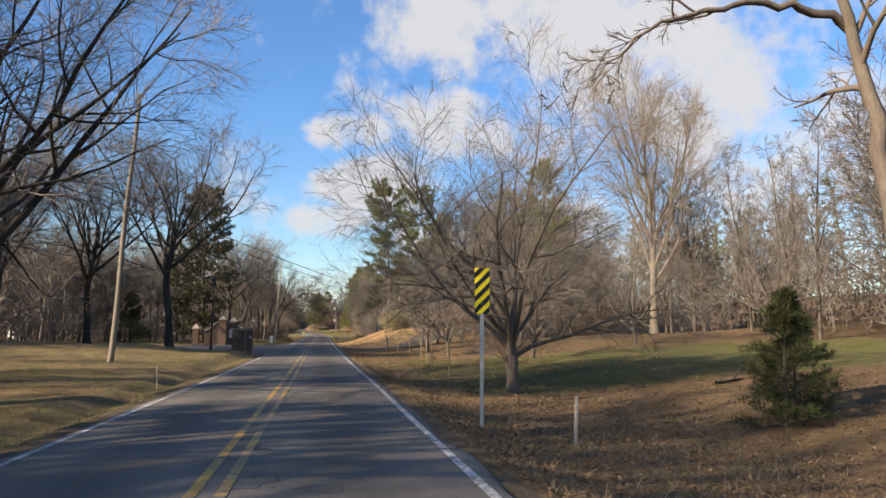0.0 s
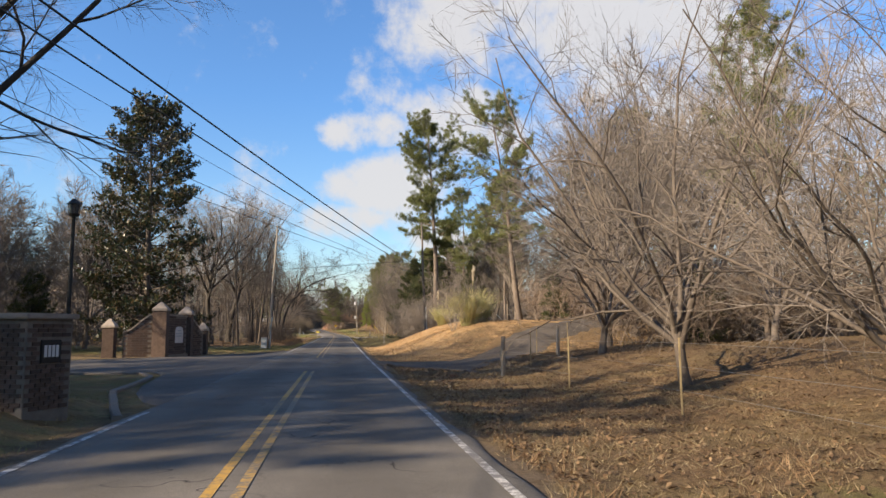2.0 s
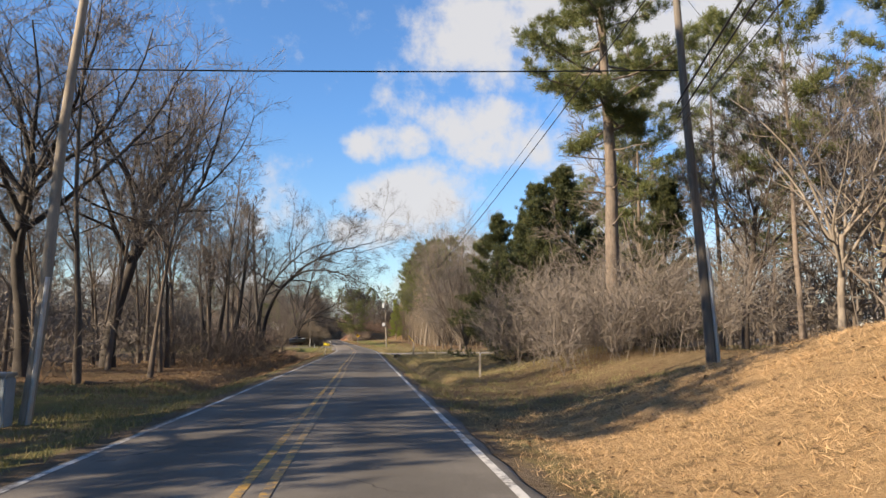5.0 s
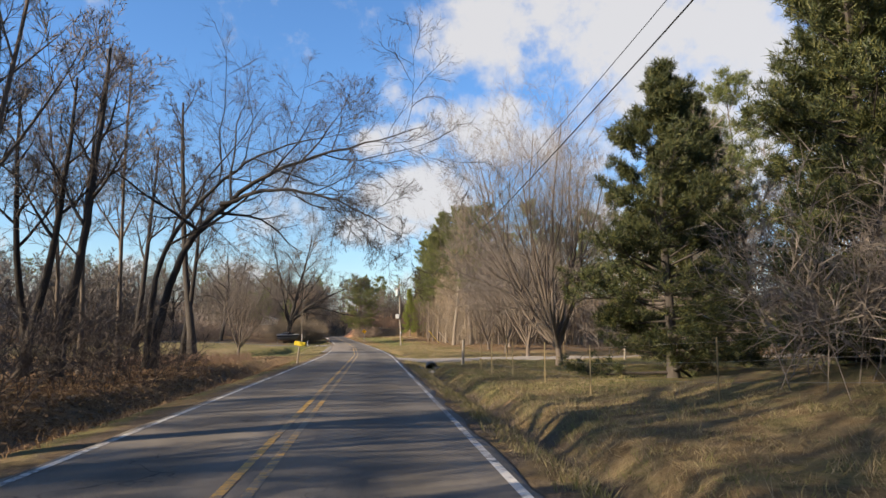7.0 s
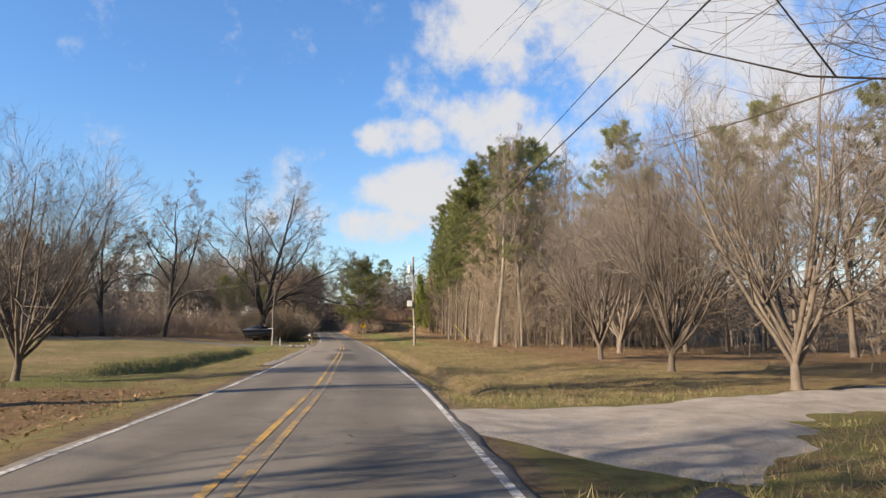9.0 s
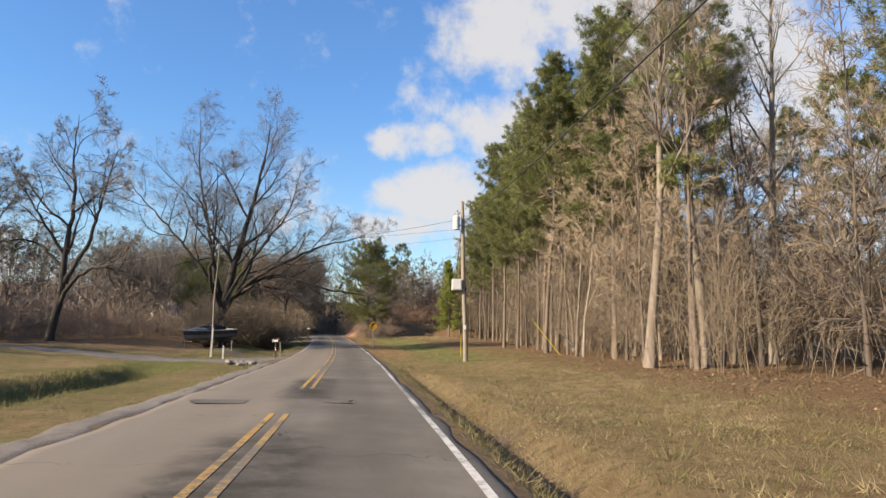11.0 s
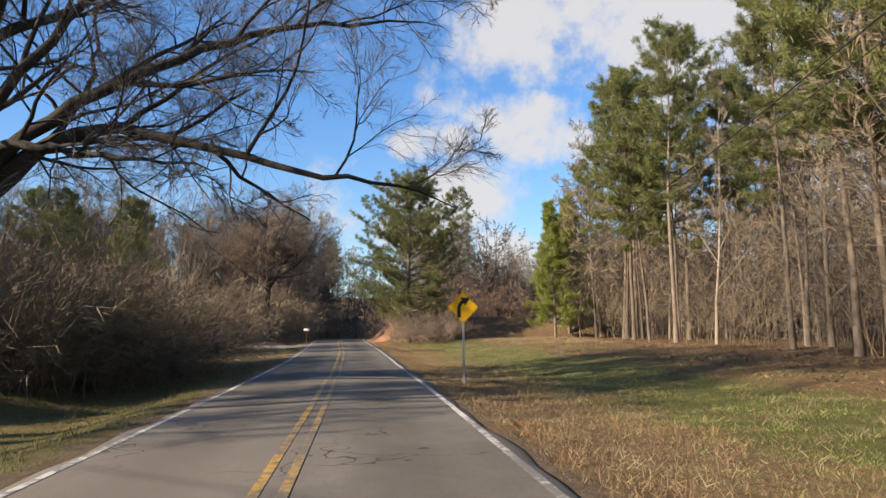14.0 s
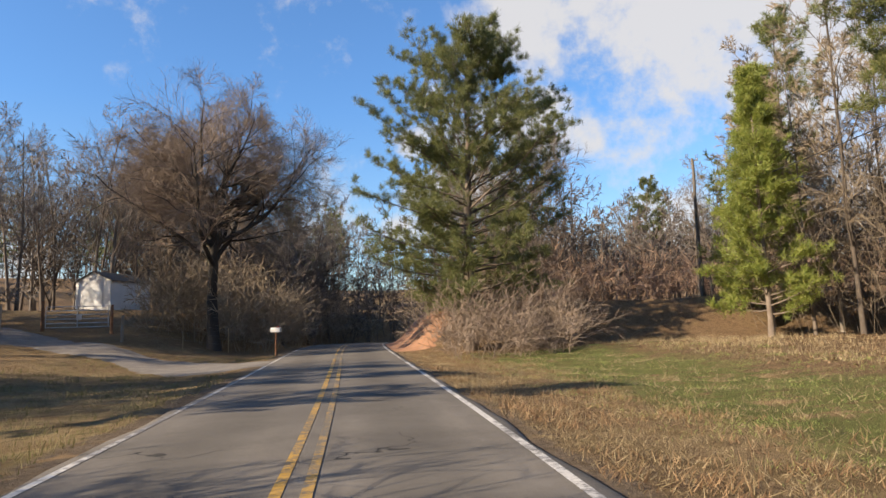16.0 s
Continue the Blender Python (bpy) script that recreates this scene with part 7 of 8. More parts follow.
def lamp_post():
    x, y = -9.4, 64.2
    ob = thing("street_lamp", Matrix.Translation((x, y, g(x, y))), "black lamp post at the junction", "lamp")
    part("pole", rod(bmesh.new(), (0, 0, -0.2), (0, 0, 5.8), 0.09, 0.06, 12), M["black"], ob)
    part("base", rod(bmesh.new(), (0, 0, 0), (0, 0, 0.5), 0.15, 0.10, 12), M["black"], ob)
    bm = bmesh.new()
    rod(bm, (0, 0, 5.8), (0, 0, 5.9), 0.16, 0.2, 12)
    rod(bm, (0, 0, 6.25), (0, 0, 6.45), 0.26, 0.05, 12)
    for k in range(6):
        a = k * math.pi / 3
        rod(bm, (0.17 * math.cos(a), 0.17 * math.sin(a), 5.88), (0.22 * math.cos(a), 0.22 * math.sin(a), 6.27), 0.012, 0.012, 6)
    head = part("lantern", bm, M["black"], ob, "black lantern head")
    part("lens", rod(bmesh.new(), (0, 0, 5.9), (0, 0, 6.25), 0.13, 0.17, 12), M["glass"], head, "dark glass")


_bricks = brick_mesh()
gate_pillar(_bricks)
entrance_wall(_bricks)
kerb(((-3.9, 51.5), (-4.4, 53), (-5.35, 56), (-6.05, 60), (-6.75, 65.2), (-7.8, 67.7), (-9.5, 68.9), (-12, 69.5), (-17, 69.2)), "worn concrete kerb round the grass corner")
kerb(((-4.1, 94.0), (-5.3, 92.8), (-6.7, 90.8), (-7.7, 89.2), (-9.5, 84.7), (-12.1, 80.8), (-16, 78.8)), "worn concrete kerb before the entrance wall")
lamp_post()


# ---- mailboxes, posts, fences ----
def mailbox(x, y, turn, colour, label, post="post_wood", h=1.02, bars=False, flag=True, second=""):
    z = g(x, y)
    ob = thing("mailbox", Matrix.Translation((x, y, z)) @ pose(0, 0, 0, 0, 0, turn), label, "mailbox")
    stem = part("post", box(bmesh.new(), (-0.038, -0.038, -0.3), (0.038, 0.038, h), 0.006), M[post], ob)
    if bars:
        for zz, m in ((0.62, "white"), (0.56, "red_plastic"), (0.50, "white")):
            part("band", box(bmesh.new(), (-0.041, -0.041, zz), (0.041, 0.041, zz + 0.05), 0.002), M[m], stem, "reflective band")
    part("arm", box(bmesh.new(), (-0.06, -0.22, h), (0.06, 0.22, h + 0.03), 0.004), M["post_wood"], ob)
    outline = [(-0.1, 0.0), (0.1, 0.0), (0.1, 0.13)] + [(0.1 * math.cos(a * math.pi / 8), 0.13 + 0.1 * math.sin(a * math.pi / 8)) for a in range(1, 8)] + [(-0.1, 0.13)]
    bm = slab(bmesh.new(), outline, 0.52)
    bmesh.ops.translate(bm, verts=bm.verts, vec=(0, -0.26, h + 0.03))
    body = part("body", bm, M[colour], ob)
    bm = slab(bmesh.new(), [(a * 1.04, b * 1.02) for a, b in outline], 0.02)
    bmesh.ops.translate(bm, verts=bm.verts, vec=(0, -0.282, h + 0.03))
    part("door", bm, M[colour], body)
    if flag:
        part("flag", box(bmesh.new(), (0.102, -0.1, h + 0.14), (0.108, -0.05, h + 0.34)), M["red_plastic"], body, "red flag")
    if bars:
        for s in (-1, 1):
            for k in range(5):
                part("number_bar", box(bmesh.new(), (min(s * 0.1, s * 0.105), -0.2 + 0.085 * k, h + 0.06), (max(s * 0.1, s * 0.105), -0.14 + 0.085 * k, h + 0.17)), M["white"], body, "white bar")
    return ob


ob = thing("newspaper_box", Matrix.Translation((-3.75, 170.6, g(-3.75, 170.6))) @ pose(0, 0, 0, 8, 0, 78), "yellow plastic newspaper box on a leaning wooden post", "newspaper box")
part("post", rod(bmesh.new(), (0.06, 0, -0.3), (-0.06, 0, 1.02), 0.06, 0.05, 8), M["post_wood"], ob)
bm = bmesh.new()
for lo, hi in (((-0.14, -0.32, 1.03), (0.14, 0.32, 1.05)), ((-0.14, -0.32, 1.25), (0.14, 0.32, 1.27)), ((-0.14, -0.32, 1.05), (-0.12, 0.32, 1.25)), ((0.12, -0.32, 1.05), (0.14, 0.32, 1.25)), ((-0.12, 0.30, 1.05), (0.12, 0.32, 1.25))):
    box(bm, lo, hi, 0.004)
part("box", bm, M["yellow_plastic"], ob, "yellow open box")
mailbox(-6.6, 249.4, 70, "black", "black mailbox with white bars on a dark post", "black", 1.0, True)
mailbox(-12.5, 325.4, 80, "white", "white mailbox on a brown post", "rust", 1.2)


def marker_post(x, y, h, w, colour, label, category="post", cap=True, lean=0.0):
    ob = thing("marker_post", Matrix.Translation((x, y, g(x, y))) @ pose(0, 0, 0, 0, lean, 0), label, category)
    part("post", box(bmesh.new(), (-w / 2, -w / 2, -0.3), (w / 2, w / 2, h), w * 0.12), M[colour], ob)
    if cap:
        part("reflector", box(bmesh.new(), (-w * 0.4, -w / 2 - 0.006, h - 0.16), (w * 0.4, -w / 2 - 0.001, h - 0.06)), M["steel"], ob)
    return ob


marker_post(-6.35, 249.9, 1.05, 0.075, "post_wood", "pale wooden post beside the mailbox", cap=False, lean=-3)
marker_post(-10.1, 250.0, 0.85, 0.11, "white", "white wooden post at the drive")
marker_post(5.7, 124.2, 1.15, 0.09, "post_wood", "grey wooden post in the verge")
marker_post(4.5, 11.9, 0.85, 0.05, "concrete", "short pale marker post in the leaves", lean=2)
marker_post(-5.3, 24.8, 0.75, 0.05, "post_wood", "short wooden stake in the lawn", cap=False, lean=-2)
marker_post(-12.3, 262.8, 0.9, 0.04, "steel", "thin steel stake by the boat", cap=False)

ob = thing("utility_pedestal", Matrix.Translation((-7.0, 107.1, g(-7.0, 107.1))), "grey green utility pedestal beside a pole", "utility box")
part("body", box(bmesh.new(), (-0.26, -0.22, -0.1), (0.26, 0.22, 0.98), 0.03), M["grey_green"], ob)
part("lid", box(bmesh.new(), (-0.29, -0.25, 0.98), (0.29, 0.25, 1.06), 0.03), M["steel"], ob, "pale metal lid")
part("label_plate", box(bmesh.new(), (-0.12, -0.226, 0.55), (0.12, -0.221, 0.75)), M["white"], ob)


def fence(posts, label, wires=3, wood_at=()):
    x0, y0 = posts[0]
    ob = thing("wire_fence", Matrix.Translation((x0, y0, g(x0, y0))), label, "fence")
    z0 = g(x0, y0)
    tops = []
    for k, (x, y) in enumerate(posts):
        p = Vector((x - x0, y - y0, g(x, y) - z0))
        wood_post = k in wood_at
        h = 1.45
        bm = bmesh.new()
        if wood_post:
            rod(bm, p + Vector((0, 0, -0.2)), p + Vector((0.03, 0, h)), 0.09, 0.08, 9)
        else:
            box(bm, p + Vector((-0.018, -0.005, -0.2)), p + Vector((0.018, 0.005, h)))
            box(bm, p + Vector((-0.004, -0.004, -0.2)), p + Vector((0.004, 0.03, h)))
        part("post", bm, M["post_wood" if wood_post else "yellow_post"], ob, "round wooden post" if wood_post else "")
        tops.append(p)
    for (a, b) in zip(tops, tops[1:]):
        for j in range(wires):
            hz = Vector((0, 0, 0.45 + 0.45 * j))
            part("wire", rod(bmesh.new(), a + hz, b + hz, 0.003, 0.003, 5), M["wire_steel"], ob)


M["yellow_post"] = surface("painted_fence_post", (0.36, 0.27, 0.14), (0.46, 0.36, 0.20), 3.0, 0.8, 0.1, 20, 0.15)
fence(((5.6, 30.0), (5.9, 36.6), (6.3, 41.0), (6.6, 45.5), (6.5, 50.5), (6.3, 56.4), (6.0, 62.9), (8.0, 66.2)), "wire fence on thin posts along the lawn", 3, (6,))
fence(((10.4, 70.0), (10.6, 74.2), (13.8, 78.5)), "short wire fence above the drive", 3, (0,))
fence(((9.5, 138.0), (8.2, 143.5), (7.06, 149.0), (6.7, 153.0), (6.25, 156.4), (5.85, 159.0), (6.05, 163.2), (6.02, 169.8)), "wire fence on thin tan posts by a ditch", 3, (7,))
fence(((6.02, 169.8), (9.6, 174.6), (14.5, 178.0), (20.0, 180.5)), "wire fence along the gravel drive", 2, (3,))


# ---- pipes and rocks ----
def culvert(x, y, turn, r, colour, label, length=2.0, lift=0.0):
    ob = thing("culvert_pipe", Matrix.Translation((x, y, g(x, y) + r * 0.55 + lift)) @ pose(0, 0, 0, 0, 0, turn), label, "culvert")
    n = 26
    bm = bmesh.new()
    rings = []
    for k in range(n):
        rr = r + 0.02 * (k % 2)
        rings.append([bm.verts.new((rr * math.cos(a * math.pi / 10), length * k / (n - 1), rr * math.sin(a * math.pi / 10))) for a in range(20)])
    inner = [[bm.verts.new((0.86 * r * math.cos(a * math.pi / 10), length * k, 0.86 * r * math.sin(a * math.pi / 10))) for a in range(20)] for k in (0, 1)]
    for a, b in list(zip(rings, rings[1:])) + [(inner[1], inner[0])] + [(inner[0], rings[0])]:
        for i in range(20):
            bm.faces.new((a[i], a[(i + 1) % 20], b[(i + 1) % 20], b[i]))
    bmesh.ops.recalc_face_normals(bm, faces=bm.faces)
    part("pipe", bm, M[colour], ob)


culvert(4.2, 170.2, -4, 0.36, "black", "black corrugated culvert pipe under the drive", 2.4, -0.22)
culvert(4.3, 63.2, 12, 0.17, "rust", "old rusty culvert pipe end in the ditch", 0.35, -0.19)
culvert(-8.0, 243.0, 0, 0.22, "black", "dark culvert pipe under the gravel drive", 1.6, -0.3)


def rock(x, y, r, seed, label, lift=0.0):
    rng = np.random.default_rng(seed)
    bm = bmesh.new()
    bmesh.ops.create_icosphere(bm, subdivisions=2, radius=r)
    s = rng.uniform(0.6, 1.25, 3)
    for v in bm.verts:
        n = noise.noise(v.co * (1.6 / r) + Vector((seed, 0, 0)))
        v.co = Vector((v.co.x * s[0], v.co.y * s[1], v.co.z * s[2] * 0.7)) * (1 + 0.35 * n)
    me = bpy.data.meshes.new("rock")
    bm.to_mesh(me)
    bm.free()
    me.materials.append(M["rock"])
    ob = new("rock", me)
    ob.location = (x, y, g(x, y) + r * 0.15 + lift)
    tagged(ob, label, "rock", "rocks at the culvert")


_r = np.random.default_rng(7)
for k in range(16):
    rock(-6.3 - 1.5 * _r.random(), 239.2 + 2.0 * _r.random(), 0.10 + 0.15 * _r.random(), 40 + k, "pale grey rock at a culvert mouth", 0.1 * _r.random())
for k in range(8):
    rock(3.3 + 1.2 * _r.random(), 168.0 + 1.4 * _r.random(), 0.08 + 0.12 * _r.random(), 80 + k, "grey rock by a culvert mouth")


# ---- boat on its trailer ----
def boat():
    x, y = -16.1, 270.2
    z = g(x, y)
    ob = thing("boat", Matrix.Translation((x, y, z + 0.62)) @ pose(0, 0, 0, 0, -4, 64), "dark hulled motor boat with pale stripe and canopy", "boat")
    n, L = 21, 5.9

    def hull(levels, material, name, label, parent):
        """Cross sections from bow to stern, mirrored."""
        bm = bmesh.new()
        rows = []
        for k in range(n):
            u = k / (n - 1)
            xx = -L / 2 + L * u
            full = min(1.0, (u / 0.55)) ** 0.6 if u > 0 else 0.0
            rows.append([(xx - (0.45 * lz * (1 - min(1, u / 0.4))), ly * full, lz + 0.22 * (1 - u) ** 2 * (lz / 1.0) + (0.22 * (1 - min(1, u / 0.5)) if lz < 0.3 else 0)) for ly, lz in levels])
        grid = [[bm.verts.new((a, b, c)) for a, b, c in r] for r in rows]
        mir = [[bm.verts.new((a, -b, c)) for a, b, c in r] for r in rows]
        for G, flip in ((grid, False), (mir, True)):
            for a, b in zip(G, G[1:]):
                for i in range(len(levels) - 1):
                    q = (a[i], b[i], b[i + 1], a[i + 1])
                    bm.faces.new(q[::-1] if flip else q)
        bm.faces.new([v for v in grid[-1]] + [v for v in mir[-1][::-1]])
        bmesh.ops.remove_doubles(bm, verts=bm.verts, dist=0.002)
        bmesh.ops.recalc_face_normals(bm, faces=bm.faces)
        return part(name, bm, material, parent, label)
    hull(((0.0, 0.0), (0.55, 0.14), (0.92, 0.34), (1.0, 0.62)), M["hull_grey"], "hull", "lower hull in grey darkened for shade", ob)
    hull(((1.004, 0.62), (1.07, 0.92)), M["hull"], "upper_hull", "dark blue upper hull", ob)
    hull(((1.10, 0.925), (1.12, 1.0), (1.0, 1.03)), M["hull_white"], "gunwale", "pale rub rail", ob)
    bm = bmesh.new()
    rows = []
    for k in range(11):
        u = k / 10
        xx, hw = -2.6 + 2.1 * u, 0.95 * min(1, (0.12 + u) / 0.6) ** 0.7
        rows.append([bm.verts.new((xx, hw * c, 1.03 + 0.24 * (1 - c * c) * min(1, u * 2 + 0.2) + 0.12 * (1 - u))) for c in (-1, -0.6, -0.2, 0.2, 0.6, 1)])
    for a, b in zip(rows, rows[1:]):
        for i in range(5):
            bm.faces.new((a[i], b[i], b[i + 1], a[i + 1]))
    part("foredeck", bm, M["hull_grey"], ob, "foredeck in grey darkened for shade")
    bm = bmesh.new()
    rows = []
    for k in range(13):
        u = k / 12
        xx = -0.9 + 2.4 * u
        top = 1.12 + 0.55 * math.sin(min(1.0, u * 1.6) * math.pi / 2) * (1 - 0.5 * max(0, u - 0.55) / 0.45)
        rows.append([bm.verts.new((xx, 0.92 * math.sin(a), 1.06 + (top - 1.06) * max(0, math.cos(a)) ** 0.7)) for a in np.linspace(-math.pi / 2, math.pi / 2, 9)])
    for a, b in zip(rows, rows[1:]):
        for i in range(8):
            bm.faces.new((a[i], b[i], b[i + 1], a[i + 1]))
    bm.faces.new(rows[0])
    bm.faces.new(rows[-1][::-1])
    bmesh.ops.recalc_face_normals(bm, faces=bm.faces)
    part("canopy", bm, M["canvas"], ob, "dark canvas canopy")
    bm = bmesh.new()
    for yy in (-0.85, 0.85):
        rod(bm, (-0.95, yy, 1.05), (-0.35, yy * 0.9, 1.52), 0.02, 0.02, 6)
    rod(bm, (-0.35, -0.765, 1.52), (-0.35, 0.765, 1.52), 0.02, 0.02, 6)
    part("windscreen_frame", bm, M["steel"], ob, "bright windscreen frame")
    bm = bmesh.new()
    for k in range(6):
        yy = -0.75 + 0.3 * k
        rod(bm, (-2.4 + 0.25 * abs(k - 2.5) * 0.8, yy * 0.8, 1.12), (-2.4 + 0.25 * abs(k - 2.5) * 0.8, yy * 0.8, 1.38), 0.014, 0.014, 6)
    part("bow_rail", bm, M["steel"], ob)
    bm = box(bmesh.new(), (L / 2 - 0.05, -0.22, 0.35), (L / 2 + 0.3, 0.22, 1.0), 0.06)
    part("outdrive", bm, M["black"], ob, "black stern drive")
    tr = thing("boat_trailer", Matrix.Translation((x, y, z)) @ pose(0, 0, 0, 0, 0, 64), "steel boat trailer under the boat", "trailer")
    bm = bmesh.new()
    for yy in (-0.55, 0.55):
        box(bm, (-1.6, yy - 0.04, 0.42), (2.9, yy + 0.04, 0.54), 0.008)
    for xx in (-1.5, 0.2, 2.4):
        box(bm, (xx - 0.04, -0.62, 0.40), (xx + 0.04, 0.62, 0.48), 0.008)
    part("frame", bm, M["rust"], tr, "rusty steel frame")
    part("tongue", rod(bmesh.new(), (-1.5, 0, 0.45), (-3.4, 0, 0.5), 0.05, 0.05, 8), M["rust"], tr)
    part("jack", rod(bmesh.new(), (-3.1, 0, 0.0), (-3.1, 0, 0.75), 0.035, 0.035, 8), M["steel"], tr)
    for xx in (-1.2, 2.0):
        for yy in (-0.5, 0.5):
            part("bunk", box(bmesh.new(), (xx - 0.5, yy - 0.06, 0.54), (xx + 0.5, yy + 0.06, 0.68), 0.01), M["post_wood"], tr)
    for yy in (-0.95, 0.95):
        for xx in (0.8, 1.55):
            tyre = part("wheel", rod(bmesh.new(), (xx, yy - 0.1, 0.33), (xx, yy + 0.1, 0.33), 0.33, 0.33, 22), M["rubber"], tr, "black tyre")
            part("rim", rod(bmesh.new(), (xx, yy - 0.115, 0.33), (xx, yy + 0.115, 0.33), 0.19, 0.19, 16), M["rust"], tyre, "rusty steel rim")
    part("axle", rod(bmesh.new(), (1.18, -0.95, 0.33), (1.18, 0.95, 0.33), 0.04, 0.04, 8), M["rust"], tr)


boat()


# ---- farm gate, sheds, houses ----
def farm_gate():
    x, y = -26.7, 330.0
    z = g(x, y)
    ob = thing("farm_gate", Matrix.Translation((x, y, z)) @ pose(0, 0, 0, 0, 0, 6), "grey tubular steel farm gate between posts", "gate")
    for k, xx in enumerate((-0.15, 3.65)):
        part("post", rod(bmesh.new(), (xx, 0, -0.3), (xx, 0, 1.75 - 0.3 * k), 0.09, 0.09, 10), M["rust"], ob, "rusty pipe post")
    for xx in (0.02, 1.75, 3.45):
        part("upright", rod(bmesh.new(), (xx, 0, 0.2), (xx, 0, 1.4), 0.028, 0.028, 8), M["steel"], ob)
    for k in range(6):
        part("rail", rod(bmesh.new(), (0.0, 0, 0.2 + 0.24 * k), (3.5, 0, 0.2 + 0.24 * k), 0.026, 0.026, 8), M["steel"], ob)
    part("sign_plate", box(bmesh.new(), (1.7, -0.045, 0.62), (2.0, -0.032, 0.9)), M["white"], ob, "small white plate")


def shed(x, y, turn, w, d, h, label, wall="siding", roof="roof", door=True):
    z = g(x, y)
    ob = thing("shed", Matrix.Translation((x, y, z)) @ pose(0, 0, 0, 0, 0, turn), label, "shed")
    rise = w * 0.22
    bm = slab(bmesh.new(), [(-w / 2, -0.3), (w / 2, -0.3), (w / 2, h), (0, h + rise), (-w / 2, h)], d)
    part("wall", bm, M[wall], ob)
    for s in (-1, 1):
        bm = bmesh.new()
        a, b = Vector((0, 0, h + rise)), Vector((s * (w / 2 + 0.15), 0, h - 0.3 * 0.22))
        q = [bm.verts.new((p.x, yy, p.z + zz)) for zz in (0.01, 0.08) for p, yy in ((a, -0.12), (b, -0.12), (b, d + 0.12), (a, d + 0.12))]
        for f in ((0, 1, 2, 3), (7, 6, 5, 4), (0, 4, 5, 1), (1, 5, 6, 2), (2, 6, 7, 3), (3, 7, 4, 0)):
            bm.faces.new([q[i] for i in f])
        bmesh.ops.recalc_face_normals(bm, faces=bm.faces)
        part("roof", bm, M[roof], ob)
    if door:
        part("door", box(bmesh.new(), (-w * 0.28, -0.03, 0), (w * 0.28, -0.004, h * 0.86), 0.004), M["hull_white"], ob, "pale double door")
    for k in range(int(w / 0.4)):
        xx = -w / 2 + 0.2 + 0.4 * k
        part("batten", box(bmesh.new(), (xx - 0.015, -0.012, h * 0.87), (xx + 0.015, -0.003, h * 0.98)), M[wall], ob)
    return ob


def house(x, y, turn, w, d, h, label, wall="siding"):
    z = g(x, y)
    ob = thing("house", Matrix.Translation((x, y, z)) @ pose(0, 0, 0, 0, 0, turn), label, "house")
    part("wall", box(bmesh.new(), (-w / 2, 0, -0.5), (w / 2, d, h), 0.01), M[wall], ob)
    bm = slab(bmesh.new(), [(-0.4, h + 0.004), (d + 0.4, h + 0.004), (d / 2, h + d * 0.25)], w + 0.8)
    bmesh.ops.transform(bm, matrix=Matrix.Translation((w / 2 + 0.4, 0, 0)) @ Matrix.Rotation(radians(90), 4, "Z"), verts=bm.verts)
    part("roof", bm, M["roof"], ob)
    for k in range(int(w / 2.6)):
        xx = -w / 2 + 1.5 + 2.6 * k
        if k == 1:
            part("door", box(bmesh.new(), (xx - 0.45, -0.05, 0), (xx + 0.45, -0.003, 2.05), 0.005), M["rust"], ob)
            continue
        win = part("window", box(bmesh.new(), (xx - 0.5, -0.04, 0.95), (xx + 0.5, -0.003, 2.1), 0.005), M["white"], ob)
        part("pane", box(bmesh.new(), (xx - 0.43, -0.046, 1.02), (xx + 0.43, -0.041, 2.03)), M["glass"], win)
    return ob


farm_gate()
shed(-31.0, 345.0, -18, 3.4, 4.5, 2.3, "pale metal garden shed beyond the gate")
shed(-42.0, 338.0, -20, 4.0, 5.0, 2.3, "pale shed with a light roof beyond the fence", roof="siding")
house(58.0, 152.0, 25, 12, 8, 2.7, "pale single storey house beyond the trees")
house(9.0, 392.0, 8, 13, 8, 2.8, "distant house on the hill between trees", "brick")
shed(-44.0, 118.0, 30, 5, 6, 2.4, "pale shed far behind the wood")
fence(((-29.0, 329.5), (-33.0, 330.5), (-37.0, 331.5), (-41.0, 332.5)), "wire fence beside the farm gate", 3, (0, 3))
fence(((-21.2, 327.4), (-18.4, 328.8), (-16.6, 331.5)), "wire fence joining the farm gate", 3, (0,))


